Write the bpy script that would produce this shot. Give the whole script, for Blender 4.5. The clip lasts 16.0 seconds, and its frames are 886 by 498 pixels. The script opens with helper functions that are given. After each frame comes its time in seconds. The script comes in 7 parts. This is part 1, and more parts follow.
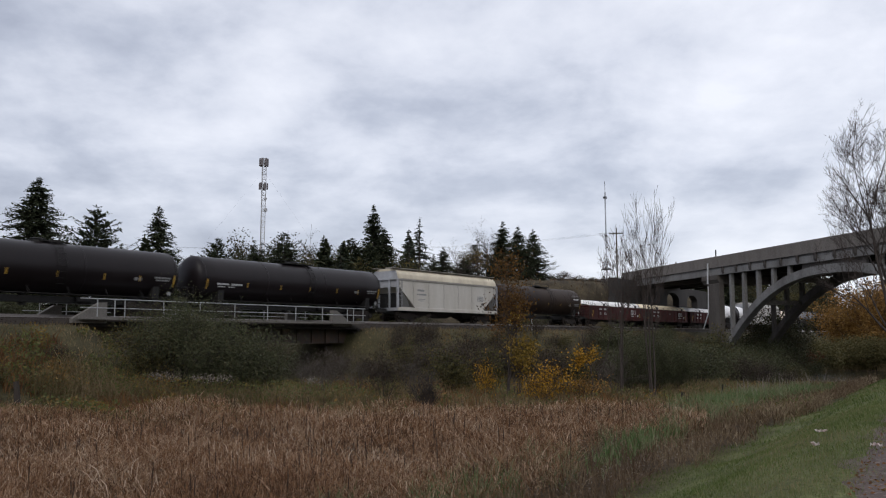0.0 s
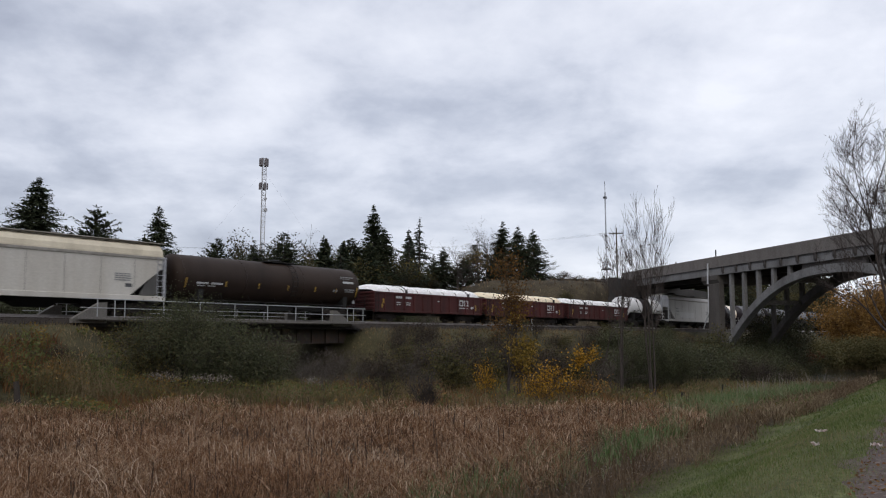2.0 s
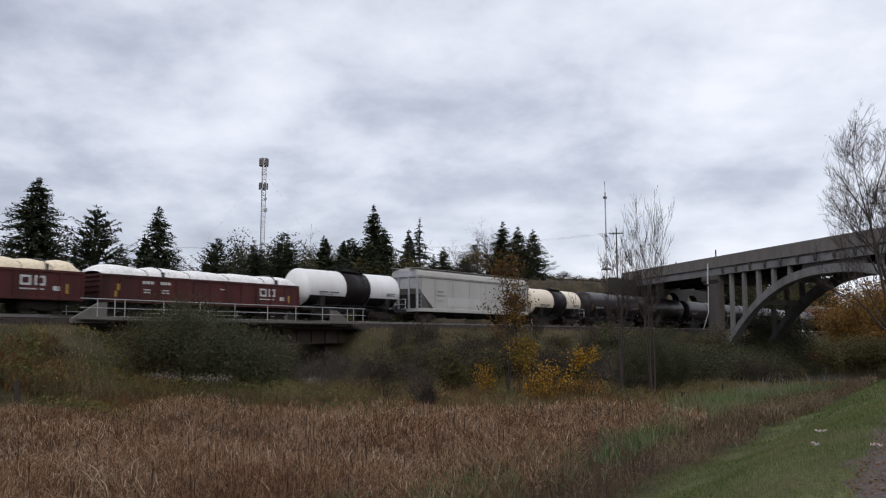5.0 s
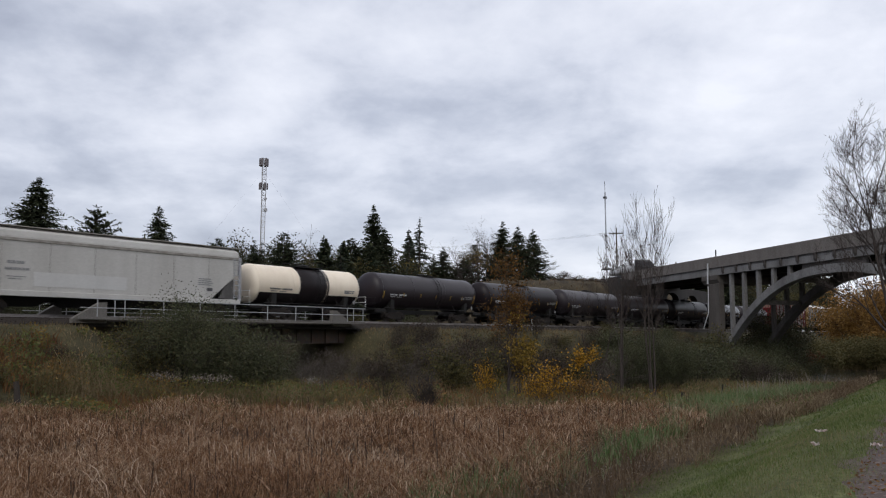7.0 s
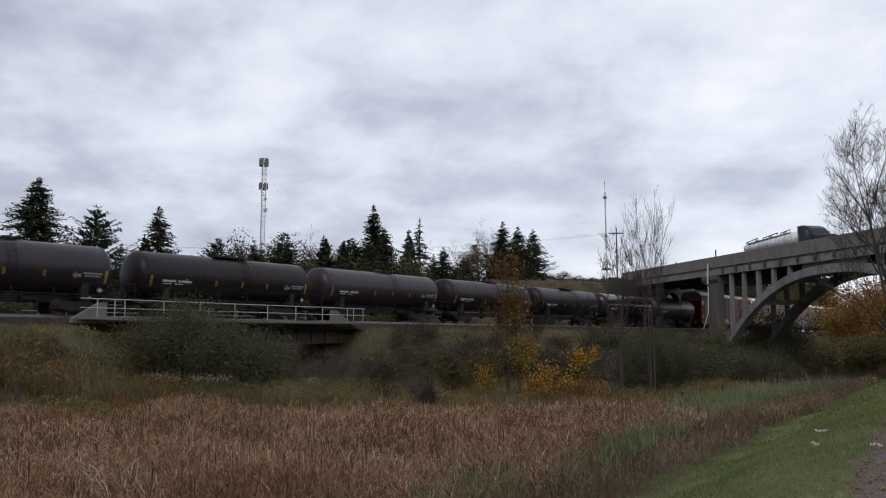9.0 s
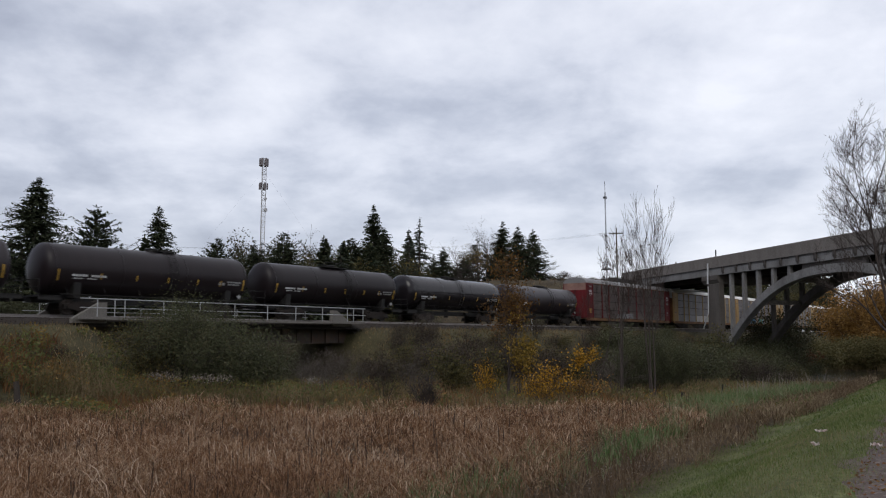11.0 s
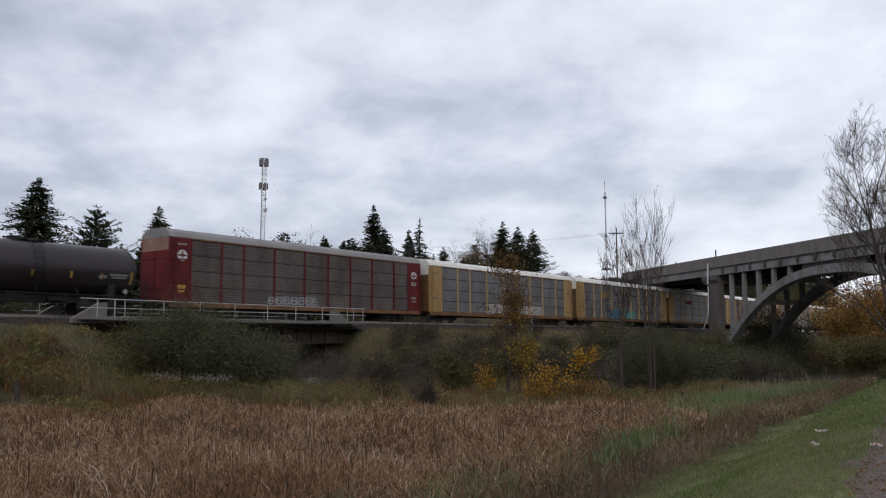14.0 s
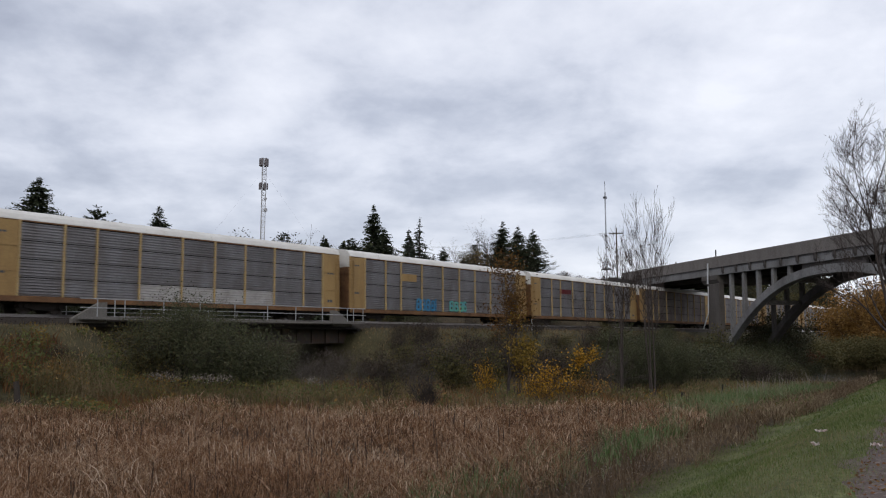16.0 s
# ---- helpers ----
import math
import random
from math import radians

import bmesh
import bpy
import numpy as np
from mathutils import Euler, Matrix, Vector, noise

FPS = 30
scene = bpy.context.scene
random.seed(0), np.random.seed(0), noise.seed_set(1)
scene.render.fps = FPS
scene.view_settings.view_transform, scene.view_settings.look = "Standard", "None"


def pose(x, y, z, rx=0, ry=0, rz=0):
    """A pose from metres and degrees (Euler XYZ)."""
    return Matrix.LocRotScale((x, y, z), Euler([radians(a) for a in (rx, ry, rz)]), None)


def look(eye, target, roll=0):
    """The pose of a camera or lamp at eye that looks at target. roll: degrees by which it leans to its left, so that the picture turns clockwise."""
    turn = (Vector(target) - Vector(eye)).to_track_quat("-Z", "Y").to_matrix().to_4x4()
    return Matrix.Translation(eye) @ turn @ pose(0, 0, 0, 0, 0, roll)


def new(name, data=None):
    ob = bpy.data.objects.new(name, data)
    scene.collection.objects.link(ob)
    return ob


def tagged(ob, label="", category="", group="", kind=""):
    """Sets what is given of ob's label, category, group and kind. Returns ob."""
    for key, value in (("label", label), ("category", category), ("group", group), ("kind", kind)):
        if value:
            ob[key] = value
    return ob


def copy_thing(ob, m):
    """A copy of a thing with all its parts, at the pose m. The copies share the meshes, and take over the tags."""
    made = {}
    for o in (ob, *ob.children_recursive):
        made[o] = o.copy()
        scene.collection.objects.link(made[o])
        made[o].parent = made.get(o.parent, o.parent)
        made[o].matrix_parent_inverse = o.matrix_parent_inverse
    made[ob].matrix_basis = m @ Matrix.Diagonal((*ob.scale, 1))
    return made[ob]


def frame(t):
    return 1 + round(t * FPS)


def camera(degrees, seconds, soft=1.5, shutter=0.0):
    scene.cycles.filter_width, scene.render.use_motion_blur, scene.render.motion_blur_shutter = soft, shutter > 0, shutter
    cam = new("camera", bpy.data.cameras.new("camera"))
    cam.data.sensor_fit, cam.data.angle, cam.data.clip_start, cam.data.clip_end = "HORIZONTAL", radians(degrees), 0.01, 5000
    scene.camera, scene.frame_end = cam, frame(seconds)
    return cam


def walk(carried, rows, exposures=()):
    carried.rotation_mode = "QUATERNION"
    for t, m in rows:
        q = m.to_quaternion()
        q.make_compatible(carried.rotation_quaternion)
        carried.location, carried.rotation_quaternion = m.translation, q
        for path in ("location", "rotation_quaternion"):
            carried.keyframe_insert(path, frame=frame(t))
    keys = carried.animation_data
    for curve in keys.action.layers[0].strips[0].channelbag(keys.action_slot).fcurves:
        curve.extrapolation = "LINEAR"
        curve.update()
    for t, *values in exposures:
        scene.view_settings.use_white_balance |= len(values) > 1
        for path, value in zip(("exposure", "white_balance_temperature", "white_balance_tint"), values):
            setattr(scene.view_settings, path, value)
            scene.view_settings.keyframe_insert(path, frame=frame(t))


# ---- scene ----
# ------------------------------------------------------------ camera and its stand
EYE = 3.1                      # the lens over the marsh
cam = camera(56.0, 16.0, soft=1.15, shutter=0.25)
STAND = pose(0, 0, EYE, 90 + 6.85, 0, 0)
walk(cam, [(0.0, STAND), (16.0, STAND)])

# ------------------------------------------------------------ sky, sun, exposure
scene.view_settings.exposure = 0.0
SUN_ELEV, SUN_TURN = 38.0, 200.0      # weak sun behind the overcast, behind the camera
world = bpy.data.worlds.new("overcast_sky")
scene.world = world
world.use_nodes = True


def build_sky():
    nt = world.node_tree
    nt.nodes.clear()
    N, K = nt.nodes.new, nt.links.new
    out, bg = N("ShaderNodeOutputWorld"), N("ShaderNodeBackground")
    sky = N("ShaderNodeTexSky")
    sky.sky_type, sky.sun_disc = "NISHITA", False
    sky.sun_elevation, sky.sun_rotation = radians(SUN_ELEV), radians(SUN_TURN)
    tc = N("ShaderNodeTexCoord")
    sep = N("ShaderNodeSeparateXYZ")
    K(tc.outputs["Generated"], sep.inputs[0])
    # the direction laid on a flat cloud deck: x/(z+c), y/(z+c)
    lift = N("ShaderNodeMath"); lift.operation = "ADD"; lift.inputs[1].default_value = 0.30
    up = N("ShaderNodeMath"); up.operation = "MAXIMUM"; up.inputs[1].default_value = 0.0
    K(sep.outputs["Z"], up.inputs[0]); K(up.outputs[0], lift.inputs[0])
    dx = N("ShaderNodeMath"); dx.operation = "DIVIDE"
    dy = N("ShaderNodeMath"); dy.operation = "DIVIDE"
    K(sep.outputs["X"], dx.inputs[0]); K(lift.outputs[0], dx.inputs[1])
    K(sep.outputs["Y"], dy.inputs[0]); K(lift.outputs[0], dy.inputs[1])
    deck = N("ShaderNodeCombineXYZ")
    K(dx.outputs[0], deck.inputs[0]); K(dy.outputs[0], deck.inputs[1])

    def cloud(scale, detail, rough, shift, dist=0.0):
        mp = N("ShaderNodeMapping")
        mp.inputs["Location"].default_value = shift
        K(deck.outputs[0], mp.inputs["Vector"])
        no = N("ShaderNodeTexNoise")
        no.inputs["Scale"].default_value, no.inputs["Detail"].default_value = scale, detail
        no.inputs["Roughness"].default_value, no.inputs["Distortion"].default_value = rough, dist
        K(mp.outputs[0], no.inputs["Vector"])
        return no.outputs["Fac"]

    big, mid = cloud(1.3, 2.0, 0.5, (3.1, 1.7, 0)), cloud(3.6, 7.0, 0.56, (0.4, 5.2, 0), 0.12)
    mix = N("ShaderNodeMath"); mix.operation = "MULTIPLY_ADD"; mix.inputs[1].default_value = 0.62
    half = N("ShaderNodeMath"); half.operation = "MULTIPLY"; half.inputs[1].default_value = 0.58
    K(big, half.inputs[0]); K(mid, mix.inputs[0]); K(half.outputs[0], mix.inputs[2])
    ramp = N("ShaderNodeValToRGB")
    e = ramp.color_ramp.elements
    e[0].position, e[0].color = 0.46, (0.37, 0.40, 0.495, 1)
    e[1].position, e[1].color = 0.84, (0.87, 0.89, 0.97, 1)
    for at_, c in ((0.575, (0.51, 0.545, 0.645, 1)), (0.68, (0.68, 0.71, 0.805, 1))):
        ramp.color_ramp.elements.new(at_).color = c
    # the deck is thinner, so brighter, high up and towards the east
    east = N("ShaderNodeMath"); east.operation = "MULTIPLY_ADD"; east.inputs[1].default_value = 0.23
    high = N("ShaderNodeMath"); high.operation = "MULTIPLY_ADD"; high.inputs[1].default_value = 0.20
    K(sep.outputs["X"], east.inputs[0]); K(mix.outputs[0], east.inputs[2])
    K(up.outputs[0], high.inputs[0]); K(east.outputs[0], high.inputs[2])
    mix = high
    K(mix.outputs[0], ramp.inputs[0])
    # a pale band over the horizon
    low = N("ShaderNodeMapRange")
    low.inputs["From Min"].default_value, low.inputs["From Max"].default_value = 0.02, 0.22
    low.inputs["To Min"].default_value, low.inputs["To Max"].default_value = 0.40, 0.0
    K(sep.outputs["Z"], low.inputs["Value"])
    pale = N("ShaderNodeMixRGB"); pale.inputs[2].default_value = (0.665, 0.685, 0.755, 1)
    K(low.outputs[0], pale.inputs[0]); K(ramp.outputs[0], pale.inputs[1])
    # a little of the clear sky's own colour shines through the deck
    thin = N("ShaderNodeMixRGB"); thin.blend_type = "ADD"; thin.inputs[0].default_value = 0.012
    K(pale.outputs[0], thin.inputs[1]); K(sky.outputs[0], thin.inputs[2])
    bg.inputs["Strength"].default_value = 1.0
    K(thin.outputs[0], bg.inputs["Color"]); K(bg.outputs[0], out.inputs[0])


build_sky()
sun_data = bpy.data.lights.new("sun", "SUN")
sun_data.energy, sun_data.angle, sun_data.color = 0.8, radians(25), (1.0, 0.96, 0.9)
sun = new("sun", sun_data)
sun.matrix_world = look((0, 0, 60), (0 + 40 * math.sin(radians(SUN_TURN + 180)), 40 * math.cos(radians(SUN_TURN + 180)), 60 - 40 * math.tan(radians(SUN_ELEV))))

# ------------------------------------------------------------ the plan
TH = 0.642                                   # the track's turn from straight ahead
TD, TN = Vector((math.sin(TH), math.cos(TH), 0)), Vector((-math.cos(TH), math.sin(TH), 0))
PHI = 90 - math.degrees(TH)
DC, RAIL, GRADE = 47.85, EYE + 1.674, 0.0121  # centre of the track from the eye; top of rail; the line climbs gently
LIFT = -math.degrees(math.atan(GRADE))
SPEED = 19.5
BA, FALL = radians(-11.6), 0.0165            # the road bridge, and its slight fall towards the lane
BD, BW = Vector((math.sin(BA), math.cos(BA), 0)), Vector((math.cos(BA), -math.sin(BA), 0))
BO = Vector((34.70, 102.09, 0))
BPHI = 90 - math.degrees(BA)
RD, RN = Vector((0.5, 0.866, 0)), Vector((0.866, -0.5, 0))      # the lane where the camera stands


def on_track(s, off=0.0, h=0.0):
    """A place s metres along the track, off metres beyond its centre, h over the rail."""
    p = TD * s + TN * (DC + off)
    return Vector((p.x, p.y, RAIL + GRADE * s + h))


def car_pose(s):
    return pose(*on_track(s), 0, LIFT, PHI)


def on_bridge(k, w=0.0, z=0.0):
    p = BO + BD * k + BW * w
    return Vector((p.x, p.y, z))


def smooth(a, b, x):
    t = np.clip((x - a) / (b - a), 0, 1)
    return t * t * (3 - 2 * t)


def height(x, y):
    """The ground's height; takes numbers or arrays."""
    x, y = np.asarray(x, float), np.asarray(y, float)
    n = -x * math.cos(TH) + y * math.sin(TH)           # towards and beyond the track
    s = x * math.sin(TH) + y * math.cos(TH)
    r = x * RN.x + y * RN.y                            # right of the lane's edge
    rl = x * RD.x + y * RD.y
    k = (x - BO.x) * BD.x + (y - BO.y) * BD.y
    w = (x - BO.x) * BW.x + (y - BO.y) * BW.y
    wob = 0.12 * np.sin(x * 0.31 + 1.0) * np.cos(y * 0.27) + 0.06 * np.sin(x * 0.9 + y * 0.7)
    z = wob + 0.5 * smooth(28, 38, n)
    bed = RAIL + GRADE * np.clip(s, -60, 420) - 0.62
    bank = smooth(DC - 11.5, DC - 2.6, n)
    gap = smooth(25.5, 28.5, s) * (1 - smooth(46.5, 49.5, s))      # the creek's gap under the rail bridge
    gap = gap * (1 - smooth(DC + 2.5, DC + 14, n))
    lift = bank * (1 - gap)
    z = z * (1 - lift) + bed * lift
    far = smooth(DC + 6, DC + 60, n)
    z = z + far * (1.5 + 0.6 * np.sin(x * 0.05) + 0.5 * np.sin(y * 0.043))
    # cutting's shoulder and hill up to the bridge's far end
    hill = smooth(15, 31, k) * smooth(-40, -20, w) * (1 - smooth(16, 60, w)) * smooth(DC + 3.5, DC + 12, n)
    z = z * (1 - hill) + (EYE + 10.6) * hill
    hump = np.exp(-(((x - 26) / 26) ** 2 + ((y - 178) / 18) ** 2)) * 4.2
    z = np.where(n > DC + 4, np.maximum(z, z + hump * smooth(DC + 5, DC + 24, n)), z)
    z = z + 6.5 * np.exp(-(((x - 104) / 42) ** 2 + ((y - 212) / 26) ** 2)) * smooth(DC + 8, DC + 30, n)
    # creek bed and pool beside the arch
    creek = np.exp(-(((k + 15 - 0.8 * np.clip(w, 0, 40)) / 12.0) ** 2)) * smooth(-45, -25, w) * (1 - smooth(25, 40, w)) * (n < DC - 3)
    z = z - 1.1 * creek * (1 - lift)
    # the lane and its grass bank
    road = smooth(-5.6, -1.0, r) * (1 - smooth(60, 88, rl))
    z = z * (1 - road) + 1.5 * road
    # the high approach on the camera's side of the bridge
    appr = (1 - smooth(-74, -67, k)) * (1 - smooth(8, 30, np.abs(w - 5.5)))
    z = z * (1 - appr) + (EYE + 9.3) * appr
    return z


def track_n(x, y):
    return -x * math.cos(TH) + y * math.sin(TH)


# ------------------------------------------------------------ helpers of this scene
def part(name, bm, material, parent, label="", smooth_faces=False):
    """One mesh object from a bmesh, under a thing or a part."""
    me = bpy.data.meshes.new(name)
    bmesh.ops.recalc_face_normals(bm, faces=bm.faces)
    bm.to_mesh(me)
    bm.free()
    me.materials.append(material)
    if smooth_faces:
        me.polygons.foreach_set("use_smooth", [True] * len(me.polygons))
    ob = new(name, me)
    ob.parent = parent
    return tagged(ob, label)


def twin(ob, m, parent):
    """Another object on the same mesh, posed by m under parent."""
    o = new(ob.name.split(".")[0], ob.data)
    o.parent = parent
    o.matrix_basis = m
    return o


def empty(name, m, label, category, group=""):
    ob = new(name)
    ob.matrix_world = m
    return tagged(ob, label, category, group)


def soup(name, verts, faces, material, parent=None, smooth_faces=False):
    """A big mesh from arrays: verts n x 3, faces m x 4."""
    verts, faces = np.ascontiguousarray(verts, np.float32), np.ascontiguousarray(faces, np.int32)
    me = bpy.data.meshes.new(name)
    me.vertices.add(len(verts))
    me.vertices.foreach_set("co", verts.ravel())
    me.loops.add(faces.size)
    me.loops.foreach_set("vertex_index", faces.ravel())
    me.polygons.add(len(faces))
    me.polygons.foreach_set("loop_start", np.arange(0, faces.size, 4, dtype=np.int32))
    if smooth_faces:
        me.polygons.foreach_set("use_smooth", np.ones(len(faces), bool))
    me.update(calc_edges=True)
    me.materials.append(material)
    ob = new(name, me)
    ob.parent = parent
    return ob


def box(bm, x0, x1, y0, y1, z0, z1, bevel=0.0):
    m = Matrix.Translation(((x0 + x1) / 2, (y0 + y1) / 2, (z0 + z1) / 2)) @ Matrix.Diagonal((x1 - x0, y1 - y0, z1 - z0, 1))
    r = bmesh.ops.create_cube(bm, size=1, matrix=m)
    if bevel:
        es = {e for v in r["verts"] for e in v.link_edges}
        bmesh.ops.bevel(bm, geom=list(es), offset=bevel, segments=1, affect="EDGES")
    return bm


def tube(bm, p0, p1, r0, r1=None, n=8):
    p0, p1 = Vector(p0), Vector(p1)
    r1 = r0 if r1 is None else r1
    m = Matrix.Translation((p0 + p1) / 2) @ (p1 - p0).to_track_quat("Z", "Y").to_matrix().to_4x4()
    bmesh.ops.create_cone(bm, cap_ends=True, segments=n, radius1=r0, radius2=r1, depth=(p1 - p0).length, matrix=m)
    return bm


def sweep(bm, pts, r, n=6):
    """One tube of even radius along a row of points."""
    pts = [Vector(p) for p in pts]
    rings = []
    for i, p in enumerate(pts):
        d = (pts[min(i + 1, len(pts) - 1)] - pts[max(i - 1, 0)]).normalized()
        u = d.cross(Vector((0, 0, 1)) if abs(d.z) < 0.95 else Vector((1, 0, 0))).normalized()
        v = d.cross(u)
        rings.append([bm.verts.new(p + (u * math.cos(2 * math.pi * j / n) + v * math.sin(2 * math.pi * j / n)) * r) for j in range(n)])
    for a, b in zip(rings, rings[1:]):
        for j in range(n):
            bm.faces.new((a[j], a[(j + 1) % n], b[(j + 1) % n], b[j]))
    bm.faces.new(rings[0]); bm.faces.new(rings[-1][::-1])
    return bm


def prism(bm, outline, a, b, axis="y"):
    """The outline, a list of (u, v), drawn out from a to b along axis: y keeps (x, z), x keeps (y, z), z keeps (x, y)."""
    put = {"y": lambda u, v, w: (u, w, v), "x": lambda u, v, w: (w, u, v), "z": lambda u, v, w: (u, v, w)}[axis]
    va = [bm.verts.new(put(u, v, a)) for u, v in outline]
    vb = [bm.verts.new(put(u, v, b)) for u, v in outline]
    n = len(outline)
    for i in range(n):
        bm.faces.new((va[i], va[(i + 1) % n], vb[(i + 1) % n], vb[i]))
    bm.faces.new(va)
    bm.faces.new(vb[::-1])
    return bm


def lathe(bm, profile, n=24, cz=0.0):
    """A body of turning about the x axis at height cz: profile is a list of (x, radius)."""
    rings = []
    for x, r in profile:
        if r < 1e-4:
            rings.append([bm.verts.new((x, 0, cz))])
        else:
            rings.append([bm.verts.new((x, r * math.cos(2 * math.pi * i / n), cz + r * math.sin(2 * math.pi * i / n))) for i in range(n)])
    for a, b in zip(rings, rings[1:]):
        for i in range(n):
            j = (i + 1) % n
            if len(a) == 1:
                bm.faces.new((a[0], b[j], b[i]))
            elif len(b) == 1:
                bm.faces.new((a[i], a[j], b[0]))
            else:
                bm.faces.new((a[i], a[j], b[j], b[i]))
    return bm


# ------------------------------------------------------------ materials
def mat(name, base, rough=0.7, metal=0.0, second=None, scale=1.2, amount=0.5, grain=18.0, bump=0.15, streak=0.0, spec=0.4, third=None, rand=0.0):
    """Paint or stone with stains at a large scale, grain at a small one and a fine relief; streak stretches the stains upright."""
    m = bpy.data.materials.new(name)
    m.use_nodes = True
    nt = m.node_tree
    N, K = nt.nodes.new, nt.links.new
    b = nt.nodes["Principled BSDF"]
    tc, mp = N("ShaderNodeTexCoord"), N("ShaderNodeMapping")
    K(tc.outputs["Object"], mp.inputs[0])
    if streak:
        mp.inputs["Scale"].default_value = (1, 1, 1 / streak)
    big = N("ShaderNodeTexNoise"); big.inputs["Scale"].default_value, big.inputs["Detail"].default_value = scale, 6
    big.inputs["Roughness"].default_value = 0.62
    K(mp.outputs[0], big.inputs["Vector"])
    fine = N("ShaderNodeTexNoise"); fine.inputs["Scale"].default_value, fine.inputs["Detail"].default_value = grain, 4
    K(tc.outputs["Object"], fine.inputs["Vector"])
    second = second or tuple(c * 0.6 for c in base)
    r = N("ShaderNodeMapRange"); r.inputs[1].default_value, r.inputs[2].default_value = 0.38, 0.68
    r.inputs[3].default_value, r.inputs[4].default_value = 0.0, amount
    K(big.outputs["Fac"], r.inputs[0])
    mix = N("ShaderNodeMixRGB"); mix.inputs[1].default_value, mix.inputs[2].default_value = (*base, 1), (*second, 1)
    K(r.outputs[0], mix.inputs[0])
    last = mix.outputs[0]
    if third:
        r3 = N("ShaderNodeMapRange"); r3.inputs[1].default_value, r3.inputs[2].default_value = 0.55, 0.72
        K(fine.outputs["Fac"], r3.inputs[0])
        m3 = N("ShaderNodeMixRGB"); m3.inputs[2].default_value = (*third, 1)
        K(r3.outputs[0], m3.inputs[0]); K(last, m3.inputs[1])
        last = m3.outputs[0]
    g = N("ShaderNodeMapRange"); g.inputs[1].default_value, g.inputs[2].default_value = 0.3, 0.7
    amp = min(0.18, bump * 0.9)
    g.inputs[3].default_value, g.inputs[4].default_value = 1 - amp, 1 + amp
    K(fine.outputs["Fac"], g.inputs[0])
    gr = N("ShaderNodeMixRGB"); gr.blend_type = "MULTIPLY"; gr.inputs[0].default_value = 1.0
    K(last, gr.inputs[1]); K(g.outputs[0], gr.inputs[2])
    last = gr.outputs[0]
    if rand:
        oi = N("ShaderNodeObjectInfo")
        rr = N("ShaderNodeMapRange"); rr.inputs[3].default_value, rr.inputs[4].default_value = 1 - rand, 1 + rand
        K(oi.outputs["Random"], rr.inputs[0])
        mr = N("ShaderNodeMixRGB"); mr.blend_type = "MULTIPLY"; mr.inputs[0].default_value = 1.0
        K(last, mr.inputs[1]); K(rr.outputs[0], mr.inputs[2])
        last = mr.outputs[0]
    K(last, b.inputs["Base Color"])
    rg = N("ShaderNodeMapRange"); rg.inputs[3].default_value, rg.inputs[4].default_value = max(rough - 0.12, 0.05), min(rough + 0.12, 1)
    K(big.outputs["Fac"], rg.inputs[0]); K(rg.outputs[0], b.inputs["Roughness"])
    b.inputs["Metallic"].default_value = metal
    b.inputs["Specular IOR Level"].default_value = spec
    bp = N("ShaderNodeBump"); bp.inputs["Strength"].default_value, bp.inputs["Distance"].default_value = bump, 0.02
    K(fine.outputs["Fac"], bp.inputs["Height"]); K(bp.outputs[0], b.inputs["Normal"])
    return m


def leaf_mat(name, tones, patch=0.25, patch_amount=0.5, rough=0.65, through_light=0.25):
    """Leaves or blades: every one takes its own tone, and patches of the stand lean to one side of the row of tones."""
    m = bpy.data.materials.new(name)
    m.use_nodes = True
    nt = m.node_tree
    N, K = nt.nodes.new, nt.links.new
    b = nt.nodes["Principled BSDF"]
    ge, tc = N("ShaderNodeNewGeometry"), N("ShaderNodeTexCoord")
    no = N("ShaderNodeTexNoise"); no.inputs["Scale"].default_value, no.inputs["Detail"].default_value = patch, 3
    K(tc.outputs["Object"], no.inputs["Vector"])
    st = N("ShaderNodeMapRange"); st.inputs[1].default_value, st.inputs[2].default_value = 0.3, 0.7
    K(no.outputs["Fac"], st.inputs[0])
    mx = N("ShaderNodeMixRGB"); mx.inputs[0].default_value = patch_amount
    K(ge.outputs["Random Per Island"], mx.inputs[1]); K(st.outputs[0], mx.inputs[2])
    ramp = N("ShaderNodeValToRGB")
    e = ramp.color_ramp.elements
    n = len(tones)
    e[0].color, e[1].color = (*tones[0], 1), (*tones[-1], 1)
    e[0].position, e[1].position = 0.12, 0.88
    for i, c in enumerate(tones[1:-1], 1):
        ramp.color_ramp.elements.new(0.12 + 0.76 * i / (n - 1)).color = (*c, 1)
    K(mx.outputs[0], ramp.inputs[0])
    K(ramp.outputs[0], b.inputs["Base Color"])
    b.inputs["Roughness"].default_value = rough
    b.inputs["Specular IOR Level"].default_value = 0.10
    if through_light:
        tr = N("ShaderNodeBsdfTranslucent")
        ad = N("ShaderNodeMixShader"); ad.inputs[0].default_value = through_light
        K(ramp.outputs[0], tr.inputs[0]); K(b.outputs[0], ad.inputs[1]); K(tr.outputs[0], ad.inputs[2])
        K(ad.outputs[0], nt.nodes["Material Output"].inputs[0])
    return m


